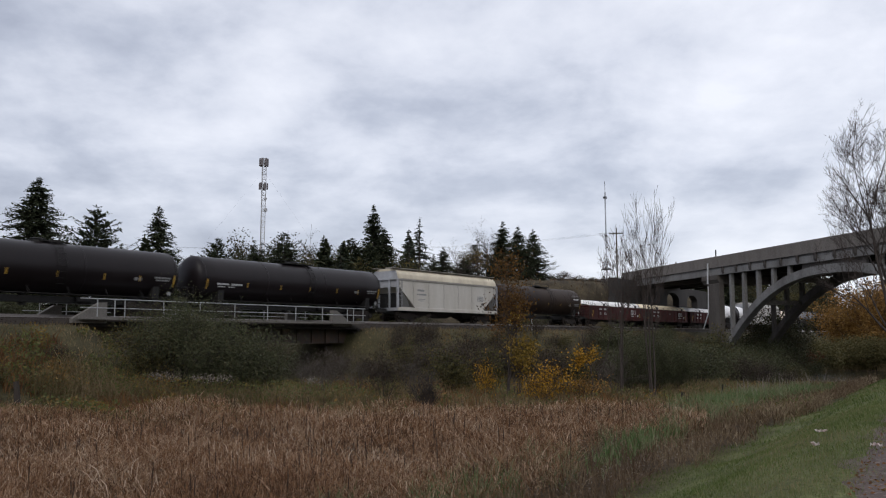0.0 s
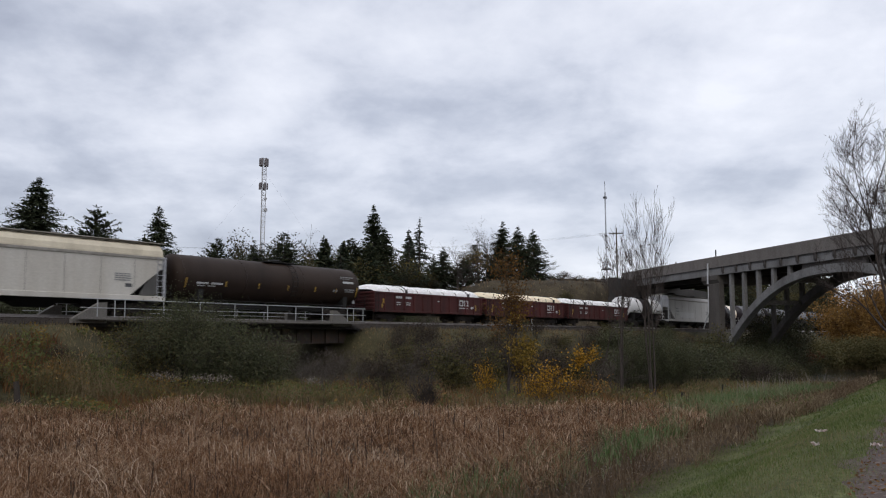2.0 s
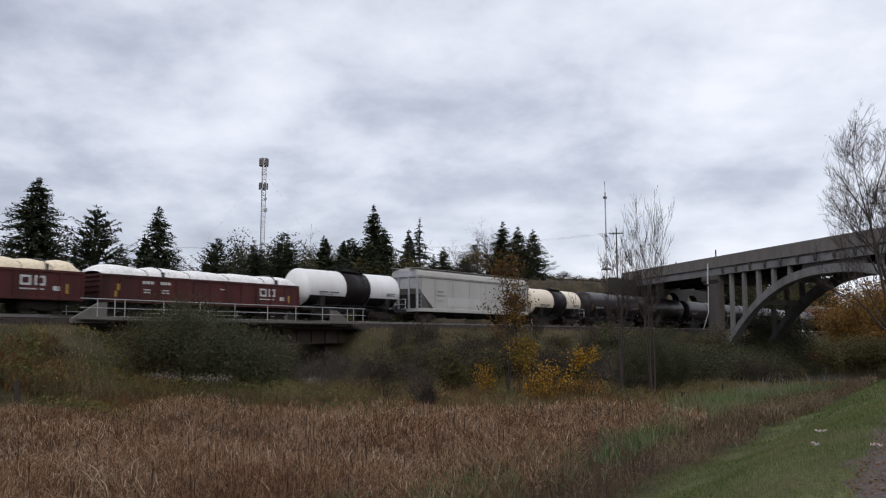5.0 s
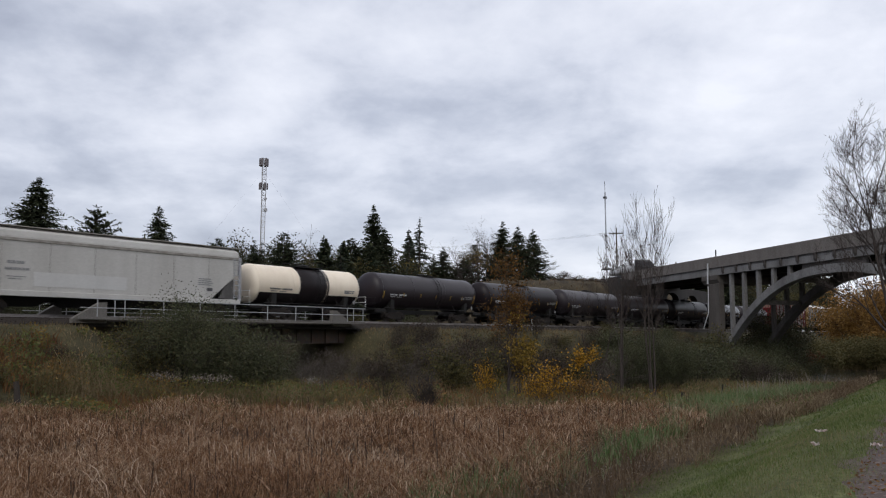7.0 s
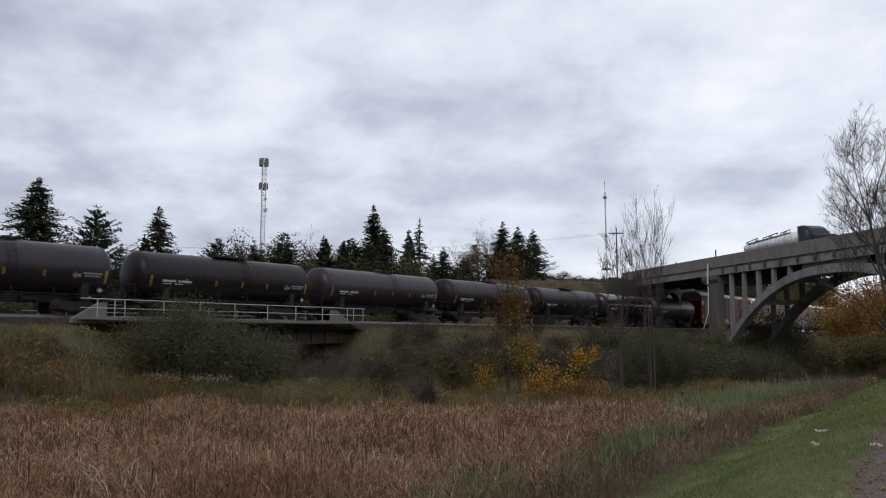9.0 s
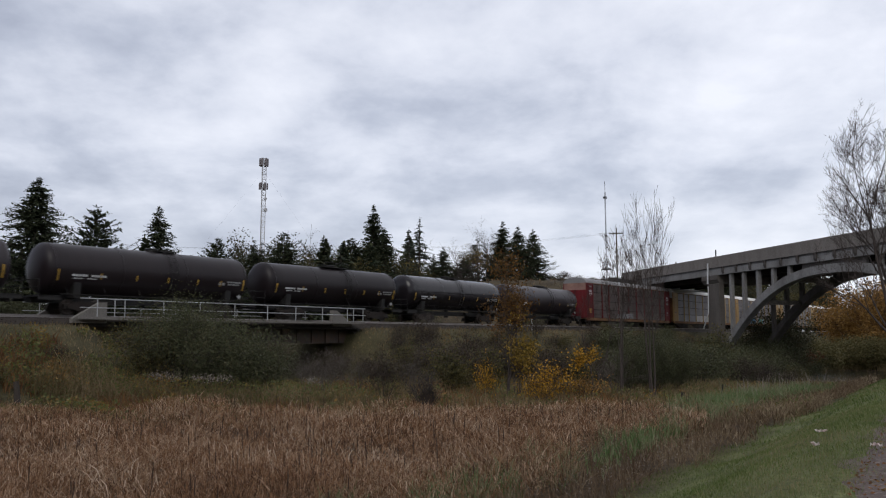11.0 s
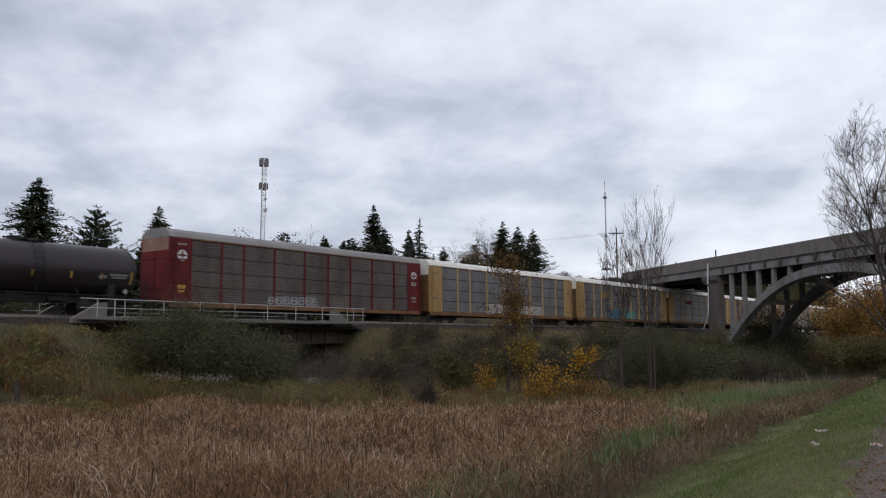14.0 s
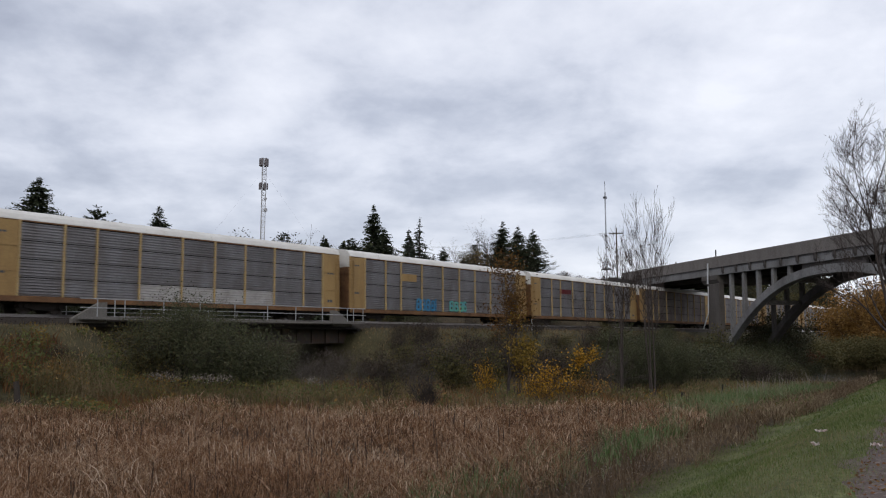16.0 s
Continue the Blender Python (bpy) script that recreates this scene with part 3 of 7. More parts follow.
def build_ground():
    xs, ys = spaced(-50, 82, 0.8, 1.3), spaced(-8, 215, 1.0, 1.3)
    X, Y = np.meshgrid(xs, ys)
    Z = height(X, Y)
    nx, ny = len(xs), len(ys)
    i = np.arange(nx * ny).reshape(ny, nx)
    F = np.stack([i[:-1, :-1], i[:-1, 1:], i[1:, 1:], i[1:, :-1]], -1).reshape(-1, 4)
    g = soup("ground", np.stack([X, Y, Z], -1).reshape(-1, 3), F, M["ground"], None, True)
    n_, r_, l_ = -X * math.cos(TH) + Y * math.sin(TH), X * RN.x + Y * RN.y, X * RD.x + Y * RD.y
    mud, turf, scrub, far = (np.array(c) for c in ((0.060, 0.040, 0.024), (0.085, 0.092, 0.036), (0.060, 0.052, 0.026), (0.055, 0.043, 0.026)))
    wt = (smooth(-6.0, -5.0, r_) * (1 - smooth(95, 120, l_)))[..., None]
    ws, wf = smooth(26, 33, n_)[..., None], smooth(DC, DC + 6, n_)[..., None]
    col = (mud * (1 - ws) + scrub * ws) * (1 - wf) + far * wf
    col = col * (1 - wt) + turf * wt
    at = g.data.color_attributes.new("cover", "FLOAT_COLOR", "POINT")
    at.data.foreach_set("color", np.concatenate([col.reshape(-1, 3), np.ones((col.shape[0] * col.shape[1], 1))], 1).astype(np.float32).ravel())
    tagged(g, "damp brown and olive earth of marsh and banks", "ground", kind="structure")
    # the gravel lane on which the camera stands
    rr, ll = np.linspace(-1.0, 6.5, 24), np.arange(-12, 92, 0.6)
    R, L = np.meshgrid(rr, ll)
    edge = np.where(R < -0.85, 0.15 * np.sin(L * 1.3) + 0.15 * np.sin(L * 3.1 + 1), 0)
    P = R + edge
    X, Y = P * RN.x + L * RD.x, P * RN.y + L * RD.y
    Z = height(X, Y) + 0.025 - 0.03 * (R < -0.85)
    n1, n0 = len(ll), len(rr)
    i = np.arange(n1 * n0).reshape(n1, n0)
    F = np.stack([i[:-1, :-1], i[:-1, 1:], i[1:, 1:], i[1:, :-1]], -1).reshape(-1, 4)
    road = soup("road", np.stack([X, Y, Z], -1).reshape(-1, 3), F, M["gravel"], None, True)
    tagged(road, "reddish grey gravel shoulder of a country lane", "road", kind="structure")
    # loose stones along its edge
    rng = np.random.default_rng(5)
    bm = bmesh.new()
    for _ in range(1100):
        l, r = 6 + 30 * rng.random() ** 1.6, -0.95 + 2.4 * rng.random() ** 1.3
        x, y = r * RN.x + l * RD.x, r * RN.y + l * RD.y
        s = 0.010 + 0.022 * rng.random() ** 2
        m = Matrix.Translation((x, y, float(height(x, y)) + 0.025)) @ Euler(rng.random(3) * 6).to_matrix().to_4x4() @ Matrix.Diagonal((s, s * 0.8, s * 0.6, 1))
        bmesh.ops.create_icosphere(bm, subdivisions=1, radius=1, matrix=m)
    st = part("loose_gravel", bm, M["pebble"], None, "loose grey stones on the lane's edge")
    tagged(st, kind="stuff")
    # creek pool under the arch
    bm = bmesh.new()
    vs = [bm.verts.new(on_bridge(k, w, -0.22)) for k, w in ((-44, -70), (-44, 40), (22, 40), (22, -70))]
    bm.faces.new(vs)
    tagged(part("water", bm, M["water"], None), "rippled grey creek water reflecting the sky", "water", kind="structure")


build_ground()


# ------------------------------------------------------------ the railway
def track_frame():
    return car_pose(0)


def build_track():
    S0, S1 = -60, 420
    tf = track_frame()
    # ballast bed: shoulder, crown
    bm = bmesh.new()
    prism(bm, [(-2.75, -0.72), (-1.75, -0.24), (1.75, -0.24), (2.75, -0.72)], S0, S1, "x")
    b = part("ballast", bm, M["ballast"], None)
    b.matrix_world = tf
    tagged(b, "grey crushed stone ballast under the rails", "ballast", kind="structure")
    rng = np.random.default_rng(8)
    bm = bmesh.new()
    for x in np.arange(S0, 160, 0.56):
        box(bm, x, x + 0.23, -1.3 + 0.03 * rng.random(), 1.3, -0.36, -0.18)
    t = part("railway_ties", bm, M["tie"], None, "weathered dark wooden ties bedded in ballast")
    t.matrix_world = tf
    tagged(t, category="railway ties", kind="stuff")
    tr = empty("railway_track", tf, "steel rails worn bright on top, on wooden ties", "railway track")
    prof = [(-0.07, -0.18), (0.07, -0.18), (0.07, -0.165), (0.012, -0.145), (0.012, -0.045), (0.036, -0.035), (0.036, 0), (-0.036, 0), (-0.036, -0.035), (-0.012, -0.045), (-0.012, -0.145), (-0.07, -0.165)]
    for side in (-0.755, 0.755):
        bm = bmesh.new()
        prism(bm, [(side + u, v) for u, v in prof], S0, S1, "x")
        part("rail", bm, M["rail_steel"], tr)


build_track()


def build_rail_bridge():
    """Short steel span over the creek with a railed walkway on each side and concrete wing walls."""
    tf = track_frame()
    rb = empty("railway_bridge", tf, "short steel railway bridge with grey pipe railings", "railway bridge")
    for y in (-1.5, 1.5):
        bm = bmesh.new()
        box(bm, 26.0, 50.0, y - 0.12, y + 0.12, -1.75, -0.42)
        box(bm, 26.0, 50.0, y - 0.25, y + 0.25, -1.80, -1.74)
        for x in np.arange(27, 50, 1.5):
            box(bm, x, x + 0.04, y - 0.24, y + 0.24, -1.74, -0.45)
        part("girder", bm, M["girder_steel"], rb, "dark rusty plate girder")
    for y, a0, a1 in ((-3.25, 25.6, 49.3), (3.25, 25.6, 49.3)):
        sgn = -1 if y < 0 else 1
        bm = bmesh.new()
        box(bm, a0, a1, min(y, y - sgn * 1.2), max(y, y - sgn * 1.2), -0.24, -0.18)
        part("walkway", bm, M["galvanised"], rb, "grey steel grating walkway")
        bm = bmesh.new()
        box(bm, a0 - 0.3, a1, y - 0.05, y + 0.05, -0.31, -0.16)
        part("edge_beam", bm, M["concrete_rail"], rb, "pale grey edge beam")
        for z, th in ((0.88, 0.032), (0.36, 0.026)):
            bm = bmesh.new()
            tube(bm, (a0 - 0.15, y, z), (a1 + 0.1, y, z), th, n=8)
            part("handrail" if z > 0.5 else "mid_rail", bm, M["galvanised"], rb)
        bm = bmesh.new()
        tube(bm, (0, 0, -0.26), (0, 0, 0.88), 0.035, n=8)
        post = part("railing_post", bm, M["galvanised"], rb)
        spots = [26.5, 27.6, 28.25, 30.9, 33.6, 36.4, 39.26, 41.92, 44.61, 47.31, 48.0, 49.1]
        for j, s in enumerate(spots):
            o = post if j == 0 else twin(post, Matrix(), rb)
            o.matrix_basis = Matrix.Translation((s, y, 0))
        # slanting wing walls
        for x0, d in ((27.45, -1), (46.3, 1)):
            bm = bmesh.new()
            prism(bm, [(x0, -0.5), (x0, 0.72), (x0 + d * 0.45, 0.70), (x0 + d * 2.1, -0.26), (x0 + d * 2.1, -0.5)], y - sgn * 0.55, y - sgn * 0.9, "y")
            part("wing_wall", bm, M["concrete_rail"], rb, "pale weathered concrete wing wall")
    for x in (25.0, 49.2):
        bm = bmesh.new()
        box(bm, x, x + 1.3, -2.6, 2.6, -6.2, -0.80, 0.03)
        part("abutment", bm, M["concrete"], rb, "stained concrete abutment")


build_rail_bridge()


def build_marker(s, off, h):
    p = on_track(s, off)
    z = float(height(p.x, p.y))
    bm = bmesh.new()
    box(bm, -0.06, 0.06, -0.03, 0.03, 0, h, 0.012)
    mk = part("track_marker", bm, M["white_mark"], None, "small white painted marker post beside the rails")
    mk.matrix_world = pose(p.x, p.y, z - 0.15, 0, 0, PHI)
    tagged(mk, category="marker post")


build_marker(75.0, -3.3, 1.35)
build_marker(19.6, -2.4, 0.75)
# ------------------------------------------------------------ the concrete road bridge
TOP = EYE + 11.53                       # top of the parapet
DECK = TOP - 1.05
ARCH_A, ARCH_B, ARCH_Z = 0.85, -38.6, EYE + 0.90


def arch_z(k):
    u = abs((k - (ARCH_A + ARCH_B) / 2) / ((ARCH_A - ARCH_B) / 2))
    return ARCH_Z + 7.92 * (1 - min(u, 1.0) ** 2.35)


def build_road_bridge():
    bf = pose(*on_bridge(0, 0, 0), 0, -math.degrees(math.atan(FALL)), BPHI)   # its x runs away from the camera, its y to the near side
    rb = empty("road_bridge", bf, "grey open-spandrel concrete arch road bridge with solid parapets", "bridge")
    # far part of the width is unseen, stretched to darken the span below
    K0, K1, WID = -60.0, 31.0, 14.0
    GB = DECK - 1.31                      # underside of the edge girder
    # slab, its underside shade put into a darker concrete, and asphalt
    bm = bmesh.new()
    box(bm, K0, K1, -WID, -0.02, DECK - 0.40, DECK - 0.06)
    part("deck_slab", bm, M["concrete_soot"], rb, "deck slab with the underside's shade in its colour")
    bm = bmesh.new()
    box(bm, K0, K1, -WID + 0.5, -0.5, DECK - 0.056, DECK)
    part("road_surface", bm, M["asphalt"], rb, "worn dark asphalt")
    # parapets in cast lengths with fine joints
    step = (K1 - K0) / 15
    for y0 in (-0.32, -WID):
        bm = bmesh.new()
        prism(bm, [(y0, DECK - 0.33), (y0 + 0.32, DECK - 0.33), (y0 + 0.32, TOP - 0.09), (y0 + 0.30, TOP), (y0 + 0.02, TOP), (y0, TOP - 0.09)], 0.006, step - 0.006, "x")
        pp = part("parapet", bm, M["parapet"], rb, "solid weathered concrete parapet")
        for j in range(15):
            o = pp if j == 0 else twin(pp, Matrix(), rb)
            o.matrix_basis = Matrix.Translation((K0 + j * step, 0, 0))
    # edge girders below, set back under the parapet's lip
    for y0 in (-0.58, -WID + 0.15):
        bm = bmesh.new()
        box(bm, K0, K1 - 2.3, y0, y0 + 0.43, GB, DECK - 0.40, 0.03)
        part("edge_girder", bm, M["concrete_old"], rb, "pale grey edge girder")
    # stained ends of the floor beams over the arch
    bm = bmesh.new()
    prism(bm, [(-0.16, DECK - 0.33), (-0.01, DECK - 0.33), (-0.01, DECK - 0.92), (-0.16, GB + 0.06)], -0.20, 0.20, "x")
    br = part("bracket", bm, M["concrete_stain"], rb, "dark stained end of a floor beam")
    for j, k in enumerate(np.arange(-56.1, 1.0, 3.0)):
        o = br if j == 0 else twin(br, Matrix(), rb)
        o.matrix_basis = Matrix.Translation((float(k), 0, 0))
    # inner girders and cross beams, coloured darker for the shade under the deck
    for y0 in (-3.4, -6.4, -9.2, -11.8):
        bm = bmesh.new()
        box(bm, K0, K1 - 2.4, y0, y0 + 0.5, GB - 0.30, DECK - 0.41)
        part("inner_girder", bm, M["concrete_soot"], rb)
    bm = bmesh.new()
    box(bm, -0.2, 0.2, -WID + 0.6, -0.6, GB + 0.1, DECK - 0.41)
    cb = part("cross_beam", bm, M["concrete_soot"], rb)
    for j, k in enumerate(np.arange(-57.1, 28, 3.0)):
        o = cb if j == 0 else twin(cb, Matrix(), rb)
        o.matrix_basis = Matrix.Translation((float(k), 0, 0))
    # two arch ribs, thinner towards their feet; shade put into the far one's colour
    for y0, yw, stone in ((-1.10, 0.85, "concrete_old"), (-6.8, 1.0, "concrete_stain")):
        bm = bmesh.new()
        n = 48
        ring = []
        for i in range(n + 1):
            k = ARCH_A + (ARCH_B - ARCH_A) * i / n
            t = abs(2 * i / n - 1)
            ka, kb = min(k + 0.05, ARCH_A), max(k - 0.05, ARCH_B)
            sl = (arch_z(kb) - arch_z(ka)) / (ka - kb)
            nrm = Vector((sl, 0, 1)).normalized()
            top = Vector((k, 0, arch_z(k)))
            low = top - nrm * (0.88 - 0.22 * t ** 4)
            ring.append([bm.verts.new((v.x, y, v.z)) for v, y in ((top, y0), (top, y0 + yw), (low, y0 + yw), (low, y0))])
        for a, b in zip(ring, ring[1:]):
            for j in range(4):
                bm.faces.new((a[j], a[(j + 1) % 4], b[(j + 1) % 4], b[j]))
        bm.faces.new(ring[0]); bm.faces.new(ring[-1][::-1])
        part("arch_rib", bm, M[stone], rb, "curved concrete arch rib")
        # solid web where the crown comes up to the deck
        bm = bmesh.new()
        ks = np.linspace(-14.2, -24.0, 12)
        prism(bm, [(float(k), arch_z(float(k)) - 0.25) for k in ks] + [(-24.0, GB + 0.1), (-14.2, GB + 0.1)], y0 + 0.3, y0 + yw - 0.3, "y")
        part("crown_web", bm, M["concrete"], rb)
        # footing into which the rib runs
        for k, d in ((ARCH_A, 1), (ARCH_B, -1)) if y0 > -2 else ((ARCH_B, -1),):
            bm = bmesh.new()
            prism(bm, [(k - d * 0.55, -1.2), (k - d * 0.55, ARCH_Z - 0.7), (k + d * 0.1, ARCH_Z + 0.12), (k + d * 1.3, ARCH_Z + 0.12), (k + d * 1.3, -1.2)], y0 - 0.06, y0 + yw + 0.06, "y")
            part("footing", bm, M["concrete_pier"], rb, "stained concrete arch footing")
        # spandrel columns, the far row in the same shaded colour
        for k in (-0.33, -3.13, -6.13, -9.15, -12.16, -26.0, -29.1, -32.1, -35.1, -38.0):
            zb = arch_z(k) - 0.3
            if GB - zb < 0.4:
                continue
            bm = bmesh.new()
            box(bm, k - 0.24, k + 0.24, y0 + yw - 0.50, y0 + yw - 0.06, zb, GB + 0.12, 0.03)
            part("spandrel_column", bm, M[stone], rb, "square concrete column")
    for k in (-6.13, -12.16, -26.0, -32.1):
        bm = bmesh.new()
        box(bm, k - 0.2, k + 0.2, -5.9, -1.0, arch_z(k) - 0.8, arch_z(k) - 0.3)
        part("rib_strut", bm, M["concrete"], rb)
    # piers at both ends of the arch: long columns under a cap
    for k0, k1 in ((2.2, 5.0), (-42.5, -39.6)):
        for y0 in (-1.0, -6.8) if k0 < 0 else (-1.0,):
            bm = bmesh.new()
            box(bm, k0, k1, y0, y0 + 0.75, -1.2, GB - 1.0, 0.06)
            part("pier_column", bm, M["concrete_pier"], rb, "stained concrete pier column")
        bm = bmesh.new()
        prism(bm, [(-7.3, GB - 1.05), (-0.35, GB - 1.05), (-0.02, GB - 0.55), (-0.02, GB + 0.02), (-12.6, GB + 0.02), (-12.6, GB - 0.55)], k0 - 0.1, k1 + 1.0, "x")
        part("pier_cap", bm, M["concrete_pier"], rb)
    bm = bmesh.new()
    box(bm, K1 - 2.4, K1 + 0.5, -4.2, -0.05, EYE + 2, DECK - 0.41)
    part("abutment", bm, M["concrete"], rb)
    bm = bmesh.new()
    box(bm, K1 - 2.45, K1 - 2.15, -0.16, 0.06, GB - 0.35, DECK - 0.34, 0.03)
    part("end_post", bm, M["concrete_rail"], rb)
    bm = bmesh.new()
    box(bm, -64.0, -60.0, -WID - 0.4, 0.4, -1.0, DECK - 0.42)
    part("abutment", bm, M["concrete"], rb)
    # white drain pipe with its kink at the pier
    for pts, r, lab in (([(4.0, 0.18, TOP - 0.75), (4.15, 0.18, GB - 1.0)], 0.10, "white drain downpipe"), ([(4.2, 0.10, GB - 1.35), (4.3, 0.10, EYE + 4.5), (5.6, 0.12, EYE + 2.5)], 0.075, "thin white drain pipe with a kink")):
        bm = bmesh.new()
        sweep(bm, pts, r, 10)
        part("drain_pipe", bm, M["pipe_white"], rb, lab)
    for k, y, hgt in ((2.55, -0.16, 0.85), (13.2, -0.16, 0.24), (31.2, -0.16, 0.75)):
        bm = bmesh.new()
        box(bm, k - 0.06, k + 0.06, y - 0.06, y + 0.06, TOP - 0.02, TOP + hgt)
        part("reflector_post", bm, M["tower_dark"], rb)
    return rb


build_road_bridge()


def build_bent():
    """The skewed wall beside the rails that carries the bridge's far span, pierced by arched openings."""
    tf = pose(*on_track(0, 4.6), 0, 0, PHI)
    w = empty("bridge_bent", tf, "dark concrete bent with arched openings beside the rails", "bridge")
    zs, zt, sp = -2.5, 8.7, 6.5
    bays = [(121.0, 126.2), (131.6, 136.9), (140.6, 145.6)]
    bm = bmesh.new()
    edge = [112.0] + [v for b in bays for v in b] + [150.5]
    for a, b in zip(edge[::2], edge[1::2]):
        box(bm, a, b, 0, 1.1, zs, zt)
    for a, b in bays:
        arc = [((a + b) / 2 - (b - a) / 2 * math.cos(math.pi * i / 10), sp + 1.15 * math.sin(math.pi * i / 10)) for i in range(11)]
        prism(bm, arc + [(b, zt), (a, zt)], 0, 1.1, "y")
    # wall colour darkened to stand for the shade under the bridge
    part("wall", bm, M["concrete_soot"], w, "concrete wall with arched openings, under-deck shade in its colour")


build_bent()


# the far approach beyond the abutment: a road that runs on from the deck
def build_approach():
    bm = bmesh.new()
    prev = None
    for k in np.arange(31.0, 140.0, 6.0):
        row = [bm.verts.new(on_bridge(k, w, 0)) for w in (0.5, 13.5)]
        for v in row:
            v.co.z = max(float(height(v.co.x, v.co.y)) + 0.15, DECK + FALL * 31 - 0.03 - (k - 31) * 0.06)
        if prev:
            bm.faces.new((prev[0], prev[1], row[1], row[0]))
        prev = row
    tagged(part("road", bm, M["asphalt"], None), "asphalt road beyond the bridge", "road", kind="structure")
    bm = bmesh.new()
    bm.faces.new([bm.verts.new(on_bridge(k, w, DECK - 60 * FALL - 0.02)) for k, w in ((-60, 0.5), (-60, 13.5), (-260, 13.5), (-260, 0.5))])
    tagged(part("road", bm, M["asphalt"], None), "asphalt road on a high embankment", "road", kind="structure")


build_approach()


# ------------------------------------------------------------ the tank lorry on the bridge
LANE = 2.3


def build_lorry():
    """Front bumper at x = 0, driving towards +x, tank behind."""
    lo = empty("tank_lorry", Matrix(), "dark semi truck hauling a long white tank trailer", "truck")
    # tractor
    bm = bmesh.new()
    box(bm, -2.0, -0.25, -1.05, 1.05, 0.9, 1.95, 0.12)
    part("hood", bm, M["truck_dark"], lo)
    bm = bmesh.new()
    prism(bm, [(-4.7, 0.9), (-1.9, 0.9), (-1.9, 1.95), (-2.3, 2.85), (-3.0, 3.22), (-3.9, 3.42), (-4.7, 3.40)], -1.2, 1.2, "y")
    bmesh.ops.bevel(bm, geom=list(bm.edges), offset=0.14, segments=3, affect="EDGES")
    cab = part("cab", bm, M["truck_dark"], lo, "dark sleeper cab with roof fairing")
    bm = bmesh.new()
    prism(bm, [(-1.93, 2.02), (-2.27, 2.76), (-2.31, 2.76), (-1.97, 2.02)], -1.0, 1.0, "y")
    part("windshield", bm, M["glass"], cab)
    for y in (-1.205, 1.205):
        bm = bmesh.new()
        prism(bm, [(-3.1, 2.0), (-2.2, 2.0), (-2.45, 2.7), (-3.1, 2.75)], y - 0.012, y + 0.012, "y")
        part("side_window", bm, M["glass"], cab)
    bm = bmesh.new()
    box(bm, -0.25, 0.0, -1.2, 1.2, 0.45, 1.0, 0.06)
    part("bumper", bm, M["chrome"], lo)
    for y in (-1.15, 1.15):
        bm = bmesh.new()
        tube(bm, (-4.85, y * 0.85, 0.9), (-4.85, y * 0.85, 3.45), 0.09, n=10)
        part("exhaust_stack", bm, M["chrome"], lo)
        bm = bmesh.new()
        box(bm, -2.35, -2.15, y * 1.12 - 0.08, y * 1.12 + 0.08, 2.0, 2.6, 0.03)
        part("mirror", bm, M["truck_dark"], lo)
        bm = bmesh.new()
        tube(bm, (-4.2, y * 0.8, 0.75), (-2.6, y * 0.8, 0.75), 0.33, n=12)
        part("fuel_tank", bm, M["chrome"], lo)
    bm = bmesh.new()
    box(bm, -7.6, -0.4, -0.45, 0.45, 0.75, 1.0)
    part("chassis", bm, M["truck_dark"], lo)
    # trailer
    bm = bmesh.new()
    lathe(bm, [(-17.9, 0.0), (-17.8, 0.36), (-17.5, 0.55), (-17.2, 0.62), (-12.0, 0.77), (-6.6, 0.90), (-6.3, 0.76), (-6.05, 0.45), (-5.95, 0.0)], 24, 2.18)
    part("tank", bm, M["truck_white"], lo, "white cylindrical trailer tank", True)
    for x in (-15.8, -13.8, -11.8, -9.8, -7.9):
        bm = bmesh.new()
        rr = 0.62 + (x + 17.2) * 0.0265
        lathe(bm, [(x - 0.05, rr - 0.02), (x - 0.05, rr + 0.035), (x + 0.05, rr + 0.035), (x + 0.05, rr - 0.02)], 24, 2.18)
        part("tank_ring", bm, M["chrome"], lo)
    for x in (-15.0, -11.9, -8.8):
        bm = bmesh.new()
        zr = 2.78 + (x + 17.2) * 0.0265
        tube(bm, (x, 0, zr), (x, 0, zr + 0.25), 0.28, n=12)
        part("manhole", bm, M["chrome"], lo)
    bm = bmesh.new()
    prism(bm, [(-16.8, 2.72), (-7.0, 2.96), (-7.0, 3.00), (-16.8, 2.76)], -0.70, -0.30, "y")
    part("roof_walk", bm, M["chrome"], lo)
    bm = bmesh.new()
    for x0, x1 in ((-16.6, -14.0), (-12.8, -9.6), (-9.0, -7.0)):
        z0, z1 = 2.76 + (x0 + 16.8) * 0.0245, 2.76 + (x1 + 16.8) * 0.0245
        tube(bm, (x0, -0.6, z0 + 0.15), (x1, -0.6, z1 + 0.34), 0.07, n=6)
        tube(bm, (x0, -0.6, z0 - 0.03), (x0, -0.6, z0 + 0.15), 0.04, n=6)
        tube(bm, (x1, -0.6, z1 - 0.03), (x1, -0.6, z1 + 0.34), 0.04, n=6)
    part("hose_tray", bm, M["tower_dark"], lo)
    bm = bmesh.new()
    box(bm, -17.6, -6.2, -0.5, 0.5, 1.05, 1.35)
    part("trailer_frame", bm, M["truck_dark"], lo)
    bm = bmesh.new()
    lathe(bm, [(-0.14, 0.0), (-0.14, 0.30), (-0.14, 0.44), (-0.09, 0.52), (0.09, 0.52), (0.14, 0.44), (0.14, 0.30), (0.10, 0.28), (0.10, 0.0)], 20)
    bmesh.ops.rotate(bm, verts=bm.verts, matrix=Matrix.Rotation(radians(90), 3, "Z"))
    wh = part("wheel", bm, M["rubber"], lo)
    spots = [(x, y) for x in (-1.1, -5.6, -6.9, -15.4, -16.7) for y in (-0.98, 0.98)]
